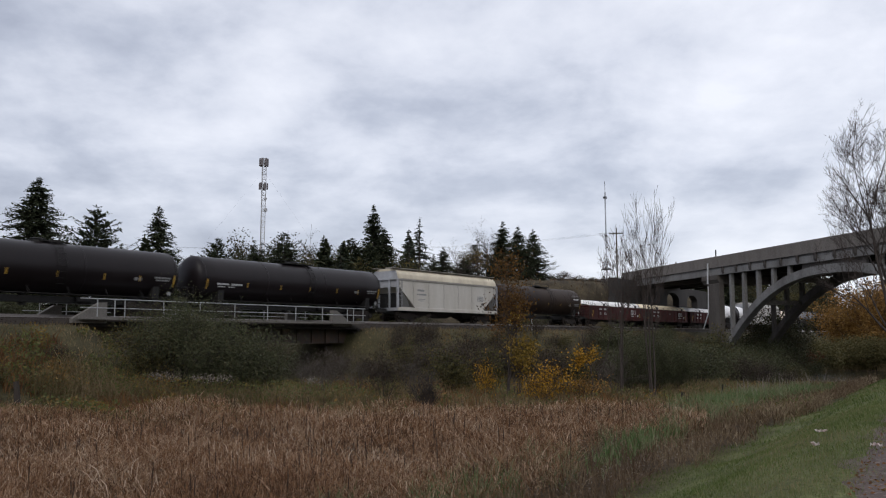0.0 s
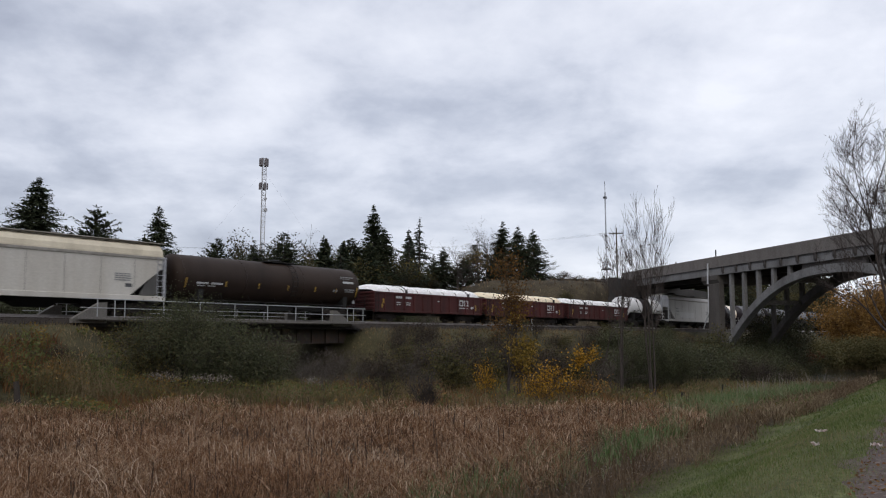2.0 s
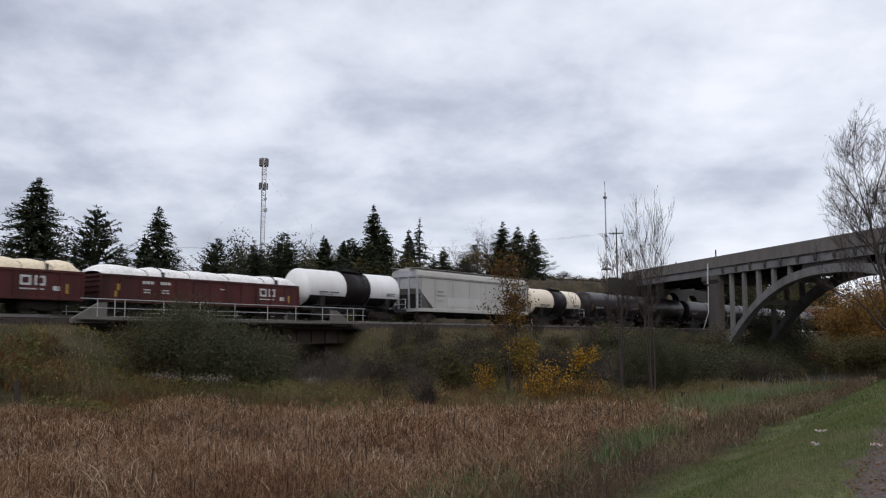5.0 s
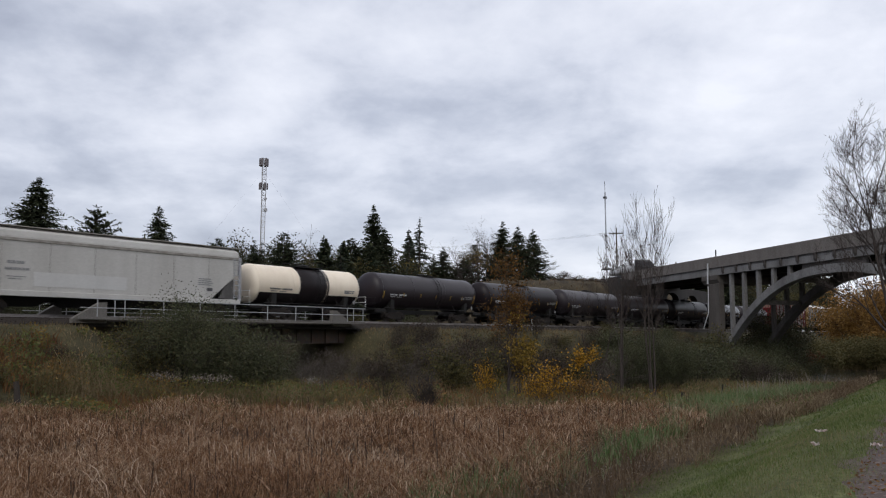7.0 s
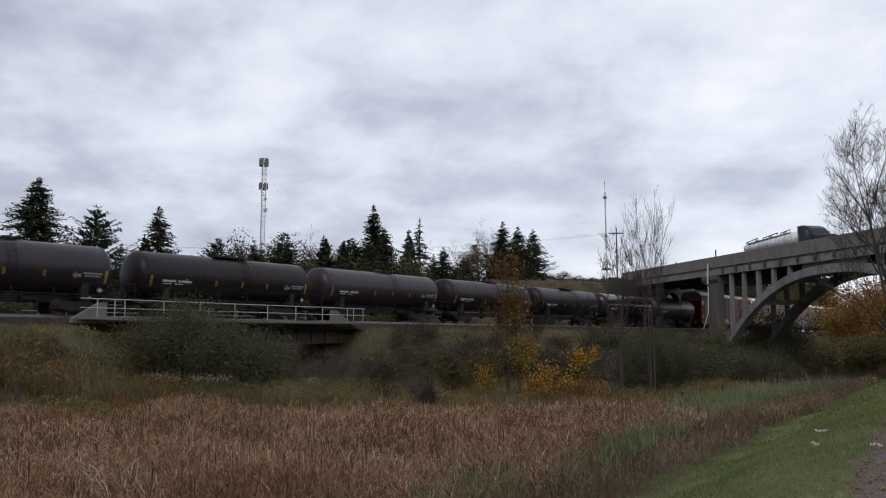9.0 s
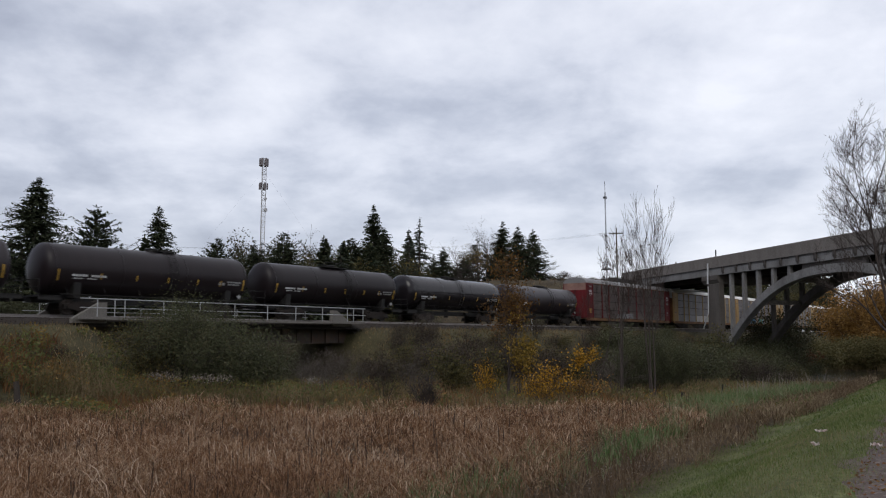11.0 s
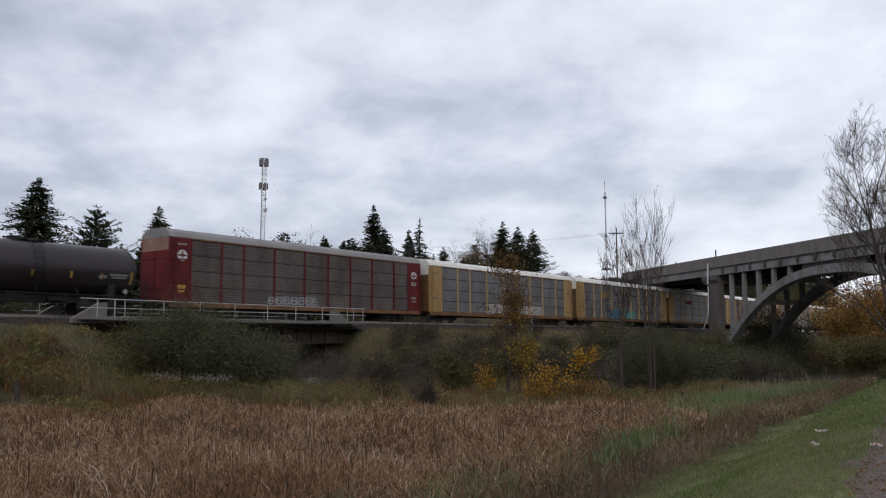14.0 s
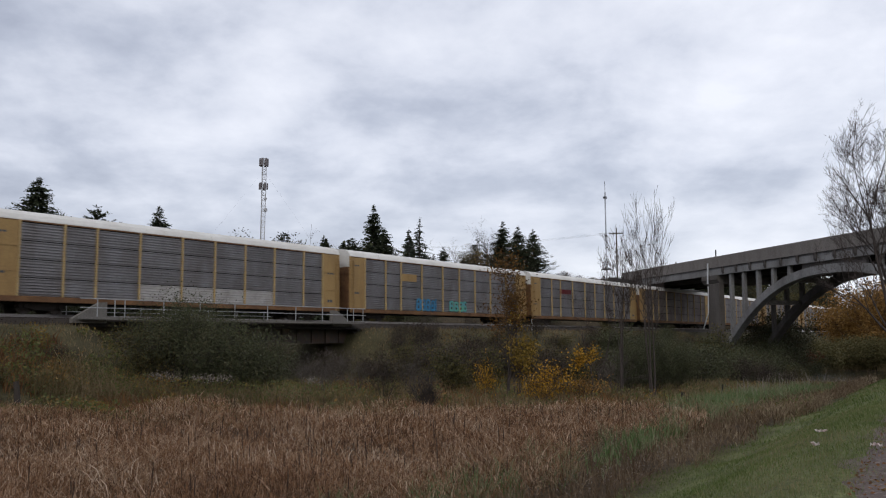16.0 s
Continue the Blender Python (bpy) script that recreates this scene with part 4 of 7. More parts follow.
    for j, (x, y) in enumerate(spots):
        o = wh if j == 0 else twin(wh, Matrix(), lo)
        o.matrix_basis = Matrix.Translation((x, y, 0.52))
    lo.scale = (0.9, 0.9, 0.9)
    return lo


lorry = build_lorry()
# ------------------------------------------------------------ the train
TRAIN = []                                # (car, place of its front along the track at the start)


def masters():
    """Meshes that all cars share: side frame, wheel, bolster, coupler."""
    out = {}
    bm = bmesh.new()
    prism(bm, [(-1.35, 0.36), (-1.18, 0.28), (-0.78, 0.34), (-0.42, 0.22), (0.42, 0.22), (0.78, 0.34), (1.18, 0.28), (1.35, 0.36), (1.32, 0.62), (1.0, 0.66), (0.45, 0.80), (-0.45, 0.80), (-1.0, 0.66), (-1.32, 0.62)], -0.09, 0.09, "y")
    for x in (-1.0, 1.0):
        tube(bm, (x, -0.16, 0.46), (x, 0.16, 0.46), 0.14, n=10)
    for x in (-0.22, 0, 0.22):
        tube(bm, (x, 0.0, 0.30), (x, -0.02, 0.62), 0.09, n=8)
    out["side_frame"] = bm
    bm = bmesh.new()
    lathe(bm, [(-0.07, 0.0), (-0.07, 0.12), (-0.02, 0.14), (-0.03, 0.36), (-0.07, 0.38), (-0.07, 0.455), (0.06, 0.46), (0.075, 0.49), (0.09, 0.485), (0.09, 0.38), (0.03, 0.36), (0.03, 0.14), (0.07, 0.12), (0.07, 0.0)], 14)
    bmesh.ops.rotate(bm, verts=bm.verts, matrix=Matrix.Rotation(radians(90), 3, "Z"))
    out["wheel"] = bm
    bm = bmesh.new()
    box(bm, -0.22, 0.22, -0.95, 0.95, 0.42, 0.72, 0.04)
    for x in (-0.9, 0.9):
        tube(bm, (x, -0.95, 0.46), (x, 0.95, 0.46), 0.075, n=8)
    out["bolster"] = bm
    bm = bmesh.new()
    box(bm, -0.55, 0.12, -0.12, 0.12, 0.72, 0.98, 0.03)
    box(bm, -0.68, -0.40, -0.17, 0.15, 0.70, 1.02, 0.05)
    out["coupler"] = bm
    res = {}
    for k, b in out.items():
        me = bpy.data.meshes.new(k)
        bmesh.ops.recalc_face_normals(b, faces=b.faces)
        b.to_mesh(me); b.free()
        me.materials.append(M["wheel_steel"] if k == "wheel" else M["bogie_steel"])
        res[k] = me
    return res


GEAR = masters()


def gear(car, L, inset=2.1):
    """Two bogies and two couplers under a car whose body runs from 0 to L."""
    for x in (inset, L - inset):
        bg = new("bogie", GEAR["bolster"])
        bg.parent = car
        bg.matrix_basis = Matrix.Translation((x, 0, 0))
        for y in (-1.0, 1.0):
            f = new("side_frame", GEAR["side_frame"])
            f.parent = bg
            f.matrix_basis = Matrix.Translation((0, y, 0))
            for dx in (-0.9, 0.9):
                w = new("wheel", GEAR["wheel"])
                w.parent = bg
                w.matrix_basis = pose(dx, 0.755 * (1 if y > 0 else -1), 0.46, 0, 0, 180 if y > 0 else 0)
    for x, a in ((0, 0), (L, 180)):
        c = new("coupler", GEAR["coupler"])
        c.parent = car
        c.matrix_basis = pose(x, 0, 0, 0, 0, a)


def bars(car, spots, material, y=-1.56, name="lettering", rows=None):
    """Flat painted marks on the near side: each spot is x0, x1, z0, z1; both sides of the car carry them."""
    for x0, x1, z0, z1 in spots:
        bm = bmesh.new()
        n = max(int((x1 - x0) / 0.22), 1)
        if rows == "plain" or n < 2:
            box(bm, x0, x1, y - 0.012, y, z0, z1)
        else:
            # strokes that stand on one thin base line
            w = (x1 - x0) / n
            comb, base = [(x0, z0)], z0 + 0.1 * (z1 - z0)
            for i in range(n):
                comb += [(x0 + i * w, z1), (x0 + (i + 0.78) * w, z1)]
                if i < n - 1:
                    comb += [(x0 + (i + 0.78) * w, base), (x0 + (i + 1) * w, base)]
            prism(bm, comb + [(x0 + (n - 0.22) * w, z0)], y - 0.012, y, "y")
        part(name, bm, material, car)


def start_car(name, q, label, group="cars of the freight train"):
    ob = empty(name, car_pose(q), label, "rail car", group)
    TRAIN.append((ob, q))
    return ob


def ladder(car, x, y, z0, z1, material, w=0.42):
    bm = bmesh.new()
    for dx in (-w / 2, w / 2):
        tube(bm, (x + dx, y, z0), (x + dx, y, z1), 0.024, n=5)
    for z in np.arange(z0 + 0.2, z1, 0.36):
        tube(bm, (x - w / 2, y, z), (x + w / 2, y, z), 0.018, n=5)
    return part("ladder", bm, material, car)


def shell_patch(bm, x0, x1, a0, a1, r, cz, n=5):
    """A thin band laid on a tank between two angles (degrees below the level of its middle, near side)."""
    rows = []
    for i in range(n + 1):
        a = radians(a0 + (a1 - a0) * i / n)
        y, z = -r * math.cos(a), cz - r * math.sin(a)
        rows.append((bm.verts.new((x0, y, z)), bm.verts.new((x1, y, z))))
    for p, q in zip(rows, rows[1:]):
        bm.faces.new((p[0], p[1], q[1], q[0]))


def tank_car(q0, q1, skin, label, r=1.53, cz=2.73, band=None, top="dome", over=1.0, stripes="yellow_stripe", marks="white_mark", dark_low=False, fittings=0.5):
    """A tank car whose shell runs from q0 to q1; the underframe reaches a little past it."""
    L = q1 - q0
    car = start_car("tank_car", q0, label)
    head = 0.62
    prof = [(-head, 0.0)]
    for i in range(1, 8):
        a = math.pi / 2 * i / 7
        prof.append((-head * math.cos(a), r * math.sin(a)))
    prof += [(L * f, r) for f in (0.0625, 0.125, 0.25, 0.375, 0.5, 0.625, 0.75, 0.875)]
    for i in range(8):
        a = math.pi / 2 * i / 7
        prof.append((L - head + head * math.sin(a) if i else L - head, r * math.cos(a) if i < 7 else 0.0))
    bm = bmesh.new()
    lathe(bm, prof, 40, cz)
    part("tank_shell", bm, M[skin], car, "", True)
    for x in (0.02, L - head - 0.02, L * 0.3, L * 0.62):
        bm = bmesh.new()
        lathe(bm, [(x - 0.03, r), (x - 0.03, r + 0.012), (x + 0.03, r + 0.012), (x + 0.03, r)], 40, cz)
        part("weld_seam", bm, M[skin], car, "", True)
    if band:
        bm = bmesh.new()
        x0, x1 = L * band[0], L * band[1]
        lathe(bm, [(x0, r), (x0, r + 0.012), (x1, r + 0.012), (x1, r)], 40, cz)
        part("black_band", bm, M["tank_black"], car, "matt black band round the tank's middle", True)
        # the lower skirt is black too
        bm = bmesh.new()
        for a, b in ((0.04, x0), (x1, L - head - 0.04)):
            shell_patch(bm, a, b, 27, 100, r + 0.02, cz, 10)
        part("black_skirt", bm, M["tank_black"], car, "black lower skirt", True)
    # running gear frame
    bm = bmesh.new()
    box(bm, -head - 0.2, L + 0.2, -0.32, 0.32, 0.72, 1.1)
    part("centre_sill", bm, M["car_black"], car)
    for x in (1.4, L - head - 1.4):
        bm = bmesh.new()
        prism(bm, [(-1.35, 0.98), (1.35, 0.98), (1.42, 1.9), (1.18, 1.72), (0.6, 1.28), (-0.6, 1.28), (-1.18, 1.72), (-1.42, 1.9)], x - 0.22, x + 0.22, "x")
        part("saddle", bm, M["car_black"], car)
    for x0, x1 in ((-head - 0.35, 0.35), (L - head - 0.35, L + 0.35)):
        bm = bmesh.new()
        box(bm, x0, x1, -1.5, 1.5, 1.0, 1.1)
        for y in (-1.5, 1.44):
            box(bm, x0, x1, y, y + 0.06, 0.82, 1.1)
        part("end_platform", bm, M["car_black"], car)
        bm = bmesh.new()
        xe = x0 + 0.04 if x0 < 1 else x1 - 0.04
        for y in (-1.42, 1.42):
            tube(bm, (xe, y, 1.1), (xe, y, 2.0), 0.022, n=5)
        tube(bm, (xe, -1.42, 2.0), (xe, 1.42, 2.0), 0.022, n=5)
        tube(bm, (xe, -1.42, 1.55), (xe, 1.42, 1.55), 0.02, n=5)
        part("end_handrail", bm, M["tank_white"] if band else M["car_black"], car)
    bm = bmesh.new()
    for y in (-1.5, 1.5):
        tube(bm, (0.3, y, 1.18), (L - head - 0.3, y, 1.18), 0.028, n=5)
        for x in np.arange(0.8, L - 1, 2.4):
            tube(bm, (x, y, 1.18), (x, y * 0.78, 1.62), 0.02, n=5)
    part("grab_rail", bm, M["car_black"], car)
    # top fittings
    c = L * fittings
    bm = bmesh.new()
    tube(bm, (c, 0, cz + r - 0.1), (c, 0, cz + r + 0.15), 0.44, 0.42, 16)
    tube(bm, (c, 0, cz + r + 0.15), (c, 0, cz + r + 0.21), 0.48, 0.36, 16)
    part("valve_housing", bm, M["car_black"], car)
    if top == "walk":
        bm = bmesh.new()
        box(bm, c - 1.5, c + 1.5, -0.75, 0.75, cz + r - 0.02, cz + r + 0.04)
        part("top_platform", bm, M["car_black"], car)
        bm = bmesh.new()
        for y in (-0.75, 0.75):
            tube(bm, (c - 1.4, y, cz + r + 0.36), (c + 1.4, y, cz + r + 0.36), 0.02, n=5)
            for x in (c - 1.4, c, c + 1.4):
                tube(bm, (x, y, cz + r), (x, y, cz + r + 0.36), 0.02, n=5)
        part("top_rail", bm, M["car_black"], car)
    else:
        bm = bmesh.new()
        box(bm, c - 0.1, c + 1.6, -0.5, 0.5, cz + r + 0.02, cz + r + 0.07)
        part("top_platform", bm, M["car_black"], car)
        bm = bmesh.new()
        tube(bm, (c + 1.1, 0, cz + r - 0.05), (c + 1.1, 0, cz + r + 0.18), 0.3, n=12)
        part("manway", bm, M["car_black"], car)
    # ladder that follows the curve of the shell
    bm = bmesh.new()
    for dx in (-0.24, 0.24):
        pa = None
        for i in range(9):
            a = radians(86 - 126 * i / 8)
            p = (c + 0.75 + dx, -(r + 0.10) * math.cos(a), cz + (r + 0.10) * math.sin(a))
            if pa:
                tube(bm, pa, p, 0.022, n=5)
            pa = p
    for i in range(10):
        a = radians(82 - 118 * i / 9)
        y, z = -(r + 0.10) * math.cos(a), cz + (r + 0.10) * math.sin(a)
        tube(bm, (c + 0.51, y, z), (c + 0.99, y, z), 0.016, n=5)
    part("ladder", bm, M["car_black"], car)
    # reflective stripes and stencils
    if stripes:
        for f in (0.0, 0.2, 0.38, 0.55, 0.72, 0.86):
            x = 0.12 + (L - head - 0.4) * f
            bm = bmesh.new()
            shell_patch(bm, x, x + 0.09, 8 if f else 4, 22 if f else 30, r + 0.014, cz)
            part("reflective_stripe", bm, M[stripes], car, "yellow reflective stripe")
        bm = bmesh.new()
        shell_patch(bm, L - head - 0.2, L - head - 0.08, 2, 32, r + 0.014, cz)
        part("reflective_stripe", bm, M[stripes], car, "yellow reflective stripe")
    if marks:
        for x0, x1, a0, a1, col in ((1.0, 3.2, 13, 18, marks), (1.1, 2.6, 21, 23.5, marks), (L - 2.2, L - 1.0, 8, 12, "grey_mark"), (L - 2.1, L - 1.1, 14, 18, "grey_mark"), (L * 0.8, L * 0.8 + 0.55, 12, 19, "grey_mark")):
            bm = bmesh.new()
            n = max(int((x1 - x0) / 0.2), 1)
            for i in range(n):
                w = (x1 - x0) / n
                if i == n // 2 and n > 6:
                    continue
                shell_patch(bm, x0 + i * w, x0 + (i + 0.8) * w, a0, a1, r + 0.014, cz, 2)
            part("lettering", bm, M[col], car)
    # placard
    bm = bmesh.new()
    d = 0.18
    x = L - head - 0.55
    prism(bm, [(x, 1.3), (x + d, 1.3 + d), (x, 1.3 + 2 * d), (x - d, 1.3 + d)], -1.53, -1.51, "y")
    part("placard", bm, M["grey_mark"], car)
    bm = bmesh.new()
    tube(bm, (L * 0.46, 0, cz - r + 0.1), (L * 0.46, 0, 0.55), 0.22, n=10)
    part("bottom_outlet", bm, M["car_black"], car)
    bm = bmesh.new()
    tube(bm, (L * 0.62, -0.55, 0.9), (L * 0.62 + 0.9, -0.55, 0.9), 0.17, n=10)
    part("air_reservoir", bm, M["car_black"], car)
    gear(car, L - head / 2)
    return car


def gondola(q0, q1, tarp, label, bumps, flat=()):
    L = q1 - q0
    car = start_car("gondola_car", q0, label)
    z0, z1, y = 0.80, 2.52, 1.50
    bm = bmesh.new()
    for s in (-1, 1):
        box(bm, 0.12, L - 0.12, s * y - 0.04, s * y + 0.04, z0 + 0.1, z1 - 0.02)
    part("side_sheet", bm, M["oxide_red"], car)
    for x in (0.16, L - 0.16):
        bm = bmesh.new()
        sec = [(x + 0.05, z1), (x + 0.05, z0 + 0.1), (x - 0.05, z0 + 0.1)]
        for z in np.arange(z0 + 0.3, z1 - 0.15, 0.33):
            sec += [(x - 0.05, z), (x - 0.13, z + 0.02), (x - 0.13, z + 0.13), (x - 0.05, z + 0.15)]
        prism(bm, sec + [(x - 0.05, z1)], -y, y, "y")
        part("end_wall", bm, M["oxide_red"], car, "ribbed dark red end wall")
    bm = bmesh.new()
    for s in (-1, 1):
        box(bm, 0, L, s * y - 0.10, s * y + 0.10, z1 - 0.16, z1, 0.02)
    for x in (0.1, L - 0.1):
        box(bm, x - 0.1, x + 0.1, -y, y, z1 - 0.16, z1, 0.02)
    part("top_chord", bm, M["oxide_red"], car)
    bm = bmesh.new()
    for s in (-1, 1):
        box(bm, 0, L, s * y - 0.09, s * y + 0.09, z0, z0 + 0.18, 0.02)
    part("side_sill", bm, M["oxide_red"], car)
    bm = bmesh.new()
    box(bm, 0.1, L - 0.1, -y, y, z0 + 0.1, z0 + 0.2)
    part("floor", bm, M["car_black"], car)
    n = 12
    for i in range(n + 1):
        x = 0.08 + (L - 0.16) * i / n
        for s in (-1, 1):
            bm = bmesh.new()
            ya, yb = s * (y + 0.04), s * (y + 0.13)
            box(bm, x - 0.07, x + 0.07, min(ya, yb), max(ya, yb), z0 + 0.1, z1 - 0.1, 0.015)
            part("side_stake", bm, M["oxide_red"], car)
    bm = bmesh.new()
    box(bm, -0.2, L + 0.2, -0.3, 0.3, 0.62, 0.95)
    part("centre_sill", bm, M["car_black"], car)
    # wrapped bundles under sheeting: a row of humps
    rng = random.Random(int(q0 * 10))
    w = (L - 0.3) / bumps
    xs = np.linspace(0.15, L - 0.15, bumps * 7 + 1)
    rows = []
    for i, x in enumerate(xs):
        f = (i % 7) / 7.0
        e = min(x, L - x)
        hgt = 0.58 + 0.22 * abs(math.sin(math.pi * i / 7.0)) ** 0.5 + 0.03 * math.sin(x * 2.1 + q0)
        hgt *= min(1.0, 0.45 + e / 1.2)
        ring = []
        for j in range(13):
            a = math.pi * j / 12
            yy = -1.42 * math.cos(a)
            zz = z1 - 0.10 + hgt * math.sin(a) ** 0.62
            ring.append((x, yy, zz + 0.015 * rng.uniform(-1, 1)))
        rows.append(ring)
    V = np.array(rows).reshape(-1, 3)
    idx = np.arange(len(V)).reshape(len(rows), 13)
    F = np.stack([idx[:-1, :-1], idx[1:, :-1], idx[1:, 1:], idx[:-1, 1:]], -1).reshape(-1, 4)
    soup("tarpaulin", V, F, M[tarp], car, True)
    tagged(car.children[-1], "humped sheeting over the load")
    # thin cords in the dips between the humps
    for i in range(7, len(rows) - 1, 7):
        bm = bmesh.new()
        sweep(bm, [(p[0], p[1] * 1.004, p[2] + 0.012) for p in rows[i]], 0.028, 5)
        part("cord", bm, M["cord_grey"], car)
    for f in (0.27, 0.86):
        bm = bmesh.new()
        x = L * f
        for j in range(8):
            a0, a1 = math.pi * j / 14, math.pi * (j + 1) / 14
            p = [(x, -1.46 * math.cos(a), z1 - 0.08 + 0.80 * math.sin(a) ** 0.62) for a in (a0, a1)]
            tube(bm, p[0], p[1], 0.04, n=5)
        box(bm, x - 0.06, x + 0.06, -1.64, -1.5, z1 - 0.1, z1 + 0.30)
        part("load_strap", bm, M["strap"], car)
    # logo and stencils as plain shapes
    yy = -1.555
    bx = L * 0.765
    bm = bmesh.new()
    for x in (bx, bx + 0.82):
        for x0, x1, za, zb in ((x, x + 0.62, 1.60, 1.72), (x, x + 0.62, 2.04, 2.16), (x, x + 0.12, 1.72, 2.04), (x + 0.50, x + 0.62, 1.72, 2.04)):
            box(bm, x0, x1, yy - 0.012, yy, za, zb)
    part("logo_shape", bm, M["white_mark"], car, "plain white logo strokes")
    bars(car, [(2.9, 3.75, 2.02, 2.2), (4.15, 5.0, 2.02, 2.2), (3.0, 3.5, 1.62, 1.70), (3.0, 3.5, 1.45, 1.53), (4.3, 4.9, 1.62, 1.70), (4.3, 4.9, 1.45, 1.53), (bx, bx + 1.4, 1.36, 1.44), (bx + 1.9, bx + 2.5, 1.35, 1.6), (L * 0.55, L * 0.55 + 0.3, 1.9, 1.97)], M["white_mark"], yy)
    bars(car, [(1.15, 1.32, 1.55, 1.95), (1.0, 1.14, 1.15, 1.5), (L - 1.1, L - 0.96, 1.2, 1.75)], M["yellow_stripe"], yy, "reflective_stripe", "plain")
    ladder(car, 0.3, -1.68, 0.8, 2.5, M["car_black"], 0.4)
    gear(car, L)
    return car


def hopper(q0, q1, skin, upper, label, zs=3.76, zt=4.66, hatches=10, patches=()):
    """Covered hopper: tall ribless sides, rounded shoulders, sloping end sheets behind open end frames."""
    L = q1 - q0
    car = start_car("covered_hopper", q0, label)
    sill, y = 1.28, 1.53
    slope = 2.0
    # the closed body: its outline seen from the side, with sloping ends below
    side = [(slope + 0.55, sill), (L - slope - 0.55, sill), (L - 0.35, sill + 1.75), (L - 0.25, zs), (0.25, zs), (0.35, sill + 1.75)]
    bm = bmesh.new()
    prism(bm, side, -y, y, "y")
    part("body", bm, M[skin], car)
    bm = bmesh.new()
    sec = [(-y - 0.01, zs - 0.02), (-y - 0.01, zs + 0.10), (-y + 0.06, zs + 0.40), (-y + 0.32, zs + (zt - zs) * 0.80), (-0.75, zt), (0.75, zt), (y - 0.32, zs + (zt - zs) * 0.80), (y - 0.06, zs + 0.40), (y + 0.01, zs + 0.10), (y + 0.01, zs - 0.02)]
    prism(bm, sec, 0.25, L - 0.25, "x")
    part("roof", bm, M[upper], car, "rounded roof shoulder")
    bm = bmesh.new()
    for s in (-1, 1):
        box(bm, 0.25, L - 0.25, min(s * (y - 0.02), s * (y + 0.05)), max(s * (y - 0.02), s * (y + 0.05)), zs - 0.16, zs + 0.02, 0.015)
    part("top_band", bm, M["roof_walk"], car)
    bm = bmesh.new()
    for s in (-1, 1):
        box(bm, 0.1, L - 0.1, s * y - 0.08, s * y + 0.08, sill - 0.32, sill, 0.02)
    part("side_sill", bm, M[skin], car)
    bm = bmesh.new()
    for x in (0.05, L - 0.2):
        box(bm, x, x + 0.15, -y, y, sill - 0.32, sill - 0.05)
        for s in (-1, 1):
            box(bm, x, x + 0.13, s * y - 0.08, s * y + 0.08, sill - 0.1, zs)
            box(bm, x, x + 0.13, s * 0.6 - 0.06, s * 0.6 + 0.06, sill - 0.1, zs)
        box(bm, x, x + 0.13, -y, y, zs - 0.1, zs + 0.05)
    part("end_frame", bm, M["hopper_end"], car)
    for x in (0.22, L - 0.30):
        bm = bmesh.new()
        prism(bm, [(-y + 0.04, sill + 1.75), (y - 0.04, sill + 1.75), (y - 0.04, zs), (y - 0.3, zt - 0.2), (-y + 0.3, zt - 0.2), (-y + 0.04, zs)], x, x + 0.08, "x")
        part("end_sheet", bm, M["hopper_end"], car, "grey upper end sheet")
    # recess shade put into dark plates behind the end frames, both sides of the slope
    bm = bmesh.new()
    for xa, d in ((0.62, 1), (L - 0.62, -1)):
        for s in (-1, 1):
            prism(bm, [(xa, sill + 0.05), (xa + d * 1.25, sill + 0.05), (xa + d * 0.85, sill + 0.75), (xa, sill + 1.45)], s * (y - 0.08) - 0.02, s * (y - 0.08) + 0.02, "y")
    part("slope_sheet_web", bm, M["end_shade"], car)
    # black panel added across each open end, standing for the shade within
    bm = bmesh.new()
    for x in (0.95, L - 1.05):
        box(bm, x, x + 0.1, -y + 0.3, y - 0.3, sill - 0.2, sill + 1.75)
    part("bulkhead", bm, M["car_black"], car)
    for x, s in ((0.45, -1), (L - 0.45, -1), (0.45, 1), (L - 0.45, 1)):
        ladder(car, x, s * (y + 0.05), sill - 0.3, zs, M["hopper_end"])
    # running boards and hatches
    bm = bmesh.new()
    for s in (-1, 1):
        box(bm, -0.15, L + 0.15, s * 0.95 - 0.28, s * 0.95 + 0.28, zt + 0.02, zt + 0.07)
    part("running_board", bm, M["roof_walk"], car)
    bm = bmesh.new()
    box(bm, 0, 1.15, -0.42, 0.42, 0, 0.17, 0.03)
    hb = part("hatch", bm, M["roof_walk"], car)
    for i in range(hatches):
        o = hb if i == 0 else twin(hb, Matrix(), car)
        o.matrix_basis = Matrix.Translation((0.7 + (L - 2.4) * i / (hatches - 1), 0, zt))
    # outlet hoppers below
    nb = 3 if L < 17 else 4
    for i in range(nb):
        c = L * (0.24 + 0.52 * i / (nb - 1))
        bm = bmesh.new()
        w = L * 0.5 / nb
        for (za, fa), (zb, fb) in (((sill, 1.0), (0.45, 0.34)),):
            va = [bm.verts.new((c + dx * w * fa * 0.85, dy * 1.35 * fa, za)) for dx, dy in ((-1, -1), (1, -1), (1, 1), (-1, 1))]
            vb = [bm.verts.new((c + dx * w * fb * 0.85, dy * 1.35 * fb, zb)) for dx, dy in ((-1, -1), (1, -1), (1, 1), (-1, 1))]
            for j in range(4):
                bm.faces.new((va[j], va[(j + 1) % 4], vb[(j + 1) % 4], vb[j]))
            bm.faces.new(vb)
        part("outlet_hopper", bm, M["car_black"], car)
    bm = bmesh.new()
    box(bm, -0.2, L + 0.2, -0.3, 0.3, 0.72, 1.0)
    part("centre_sill", bm, M["car_black"], car)
    bm = bmesh.new()
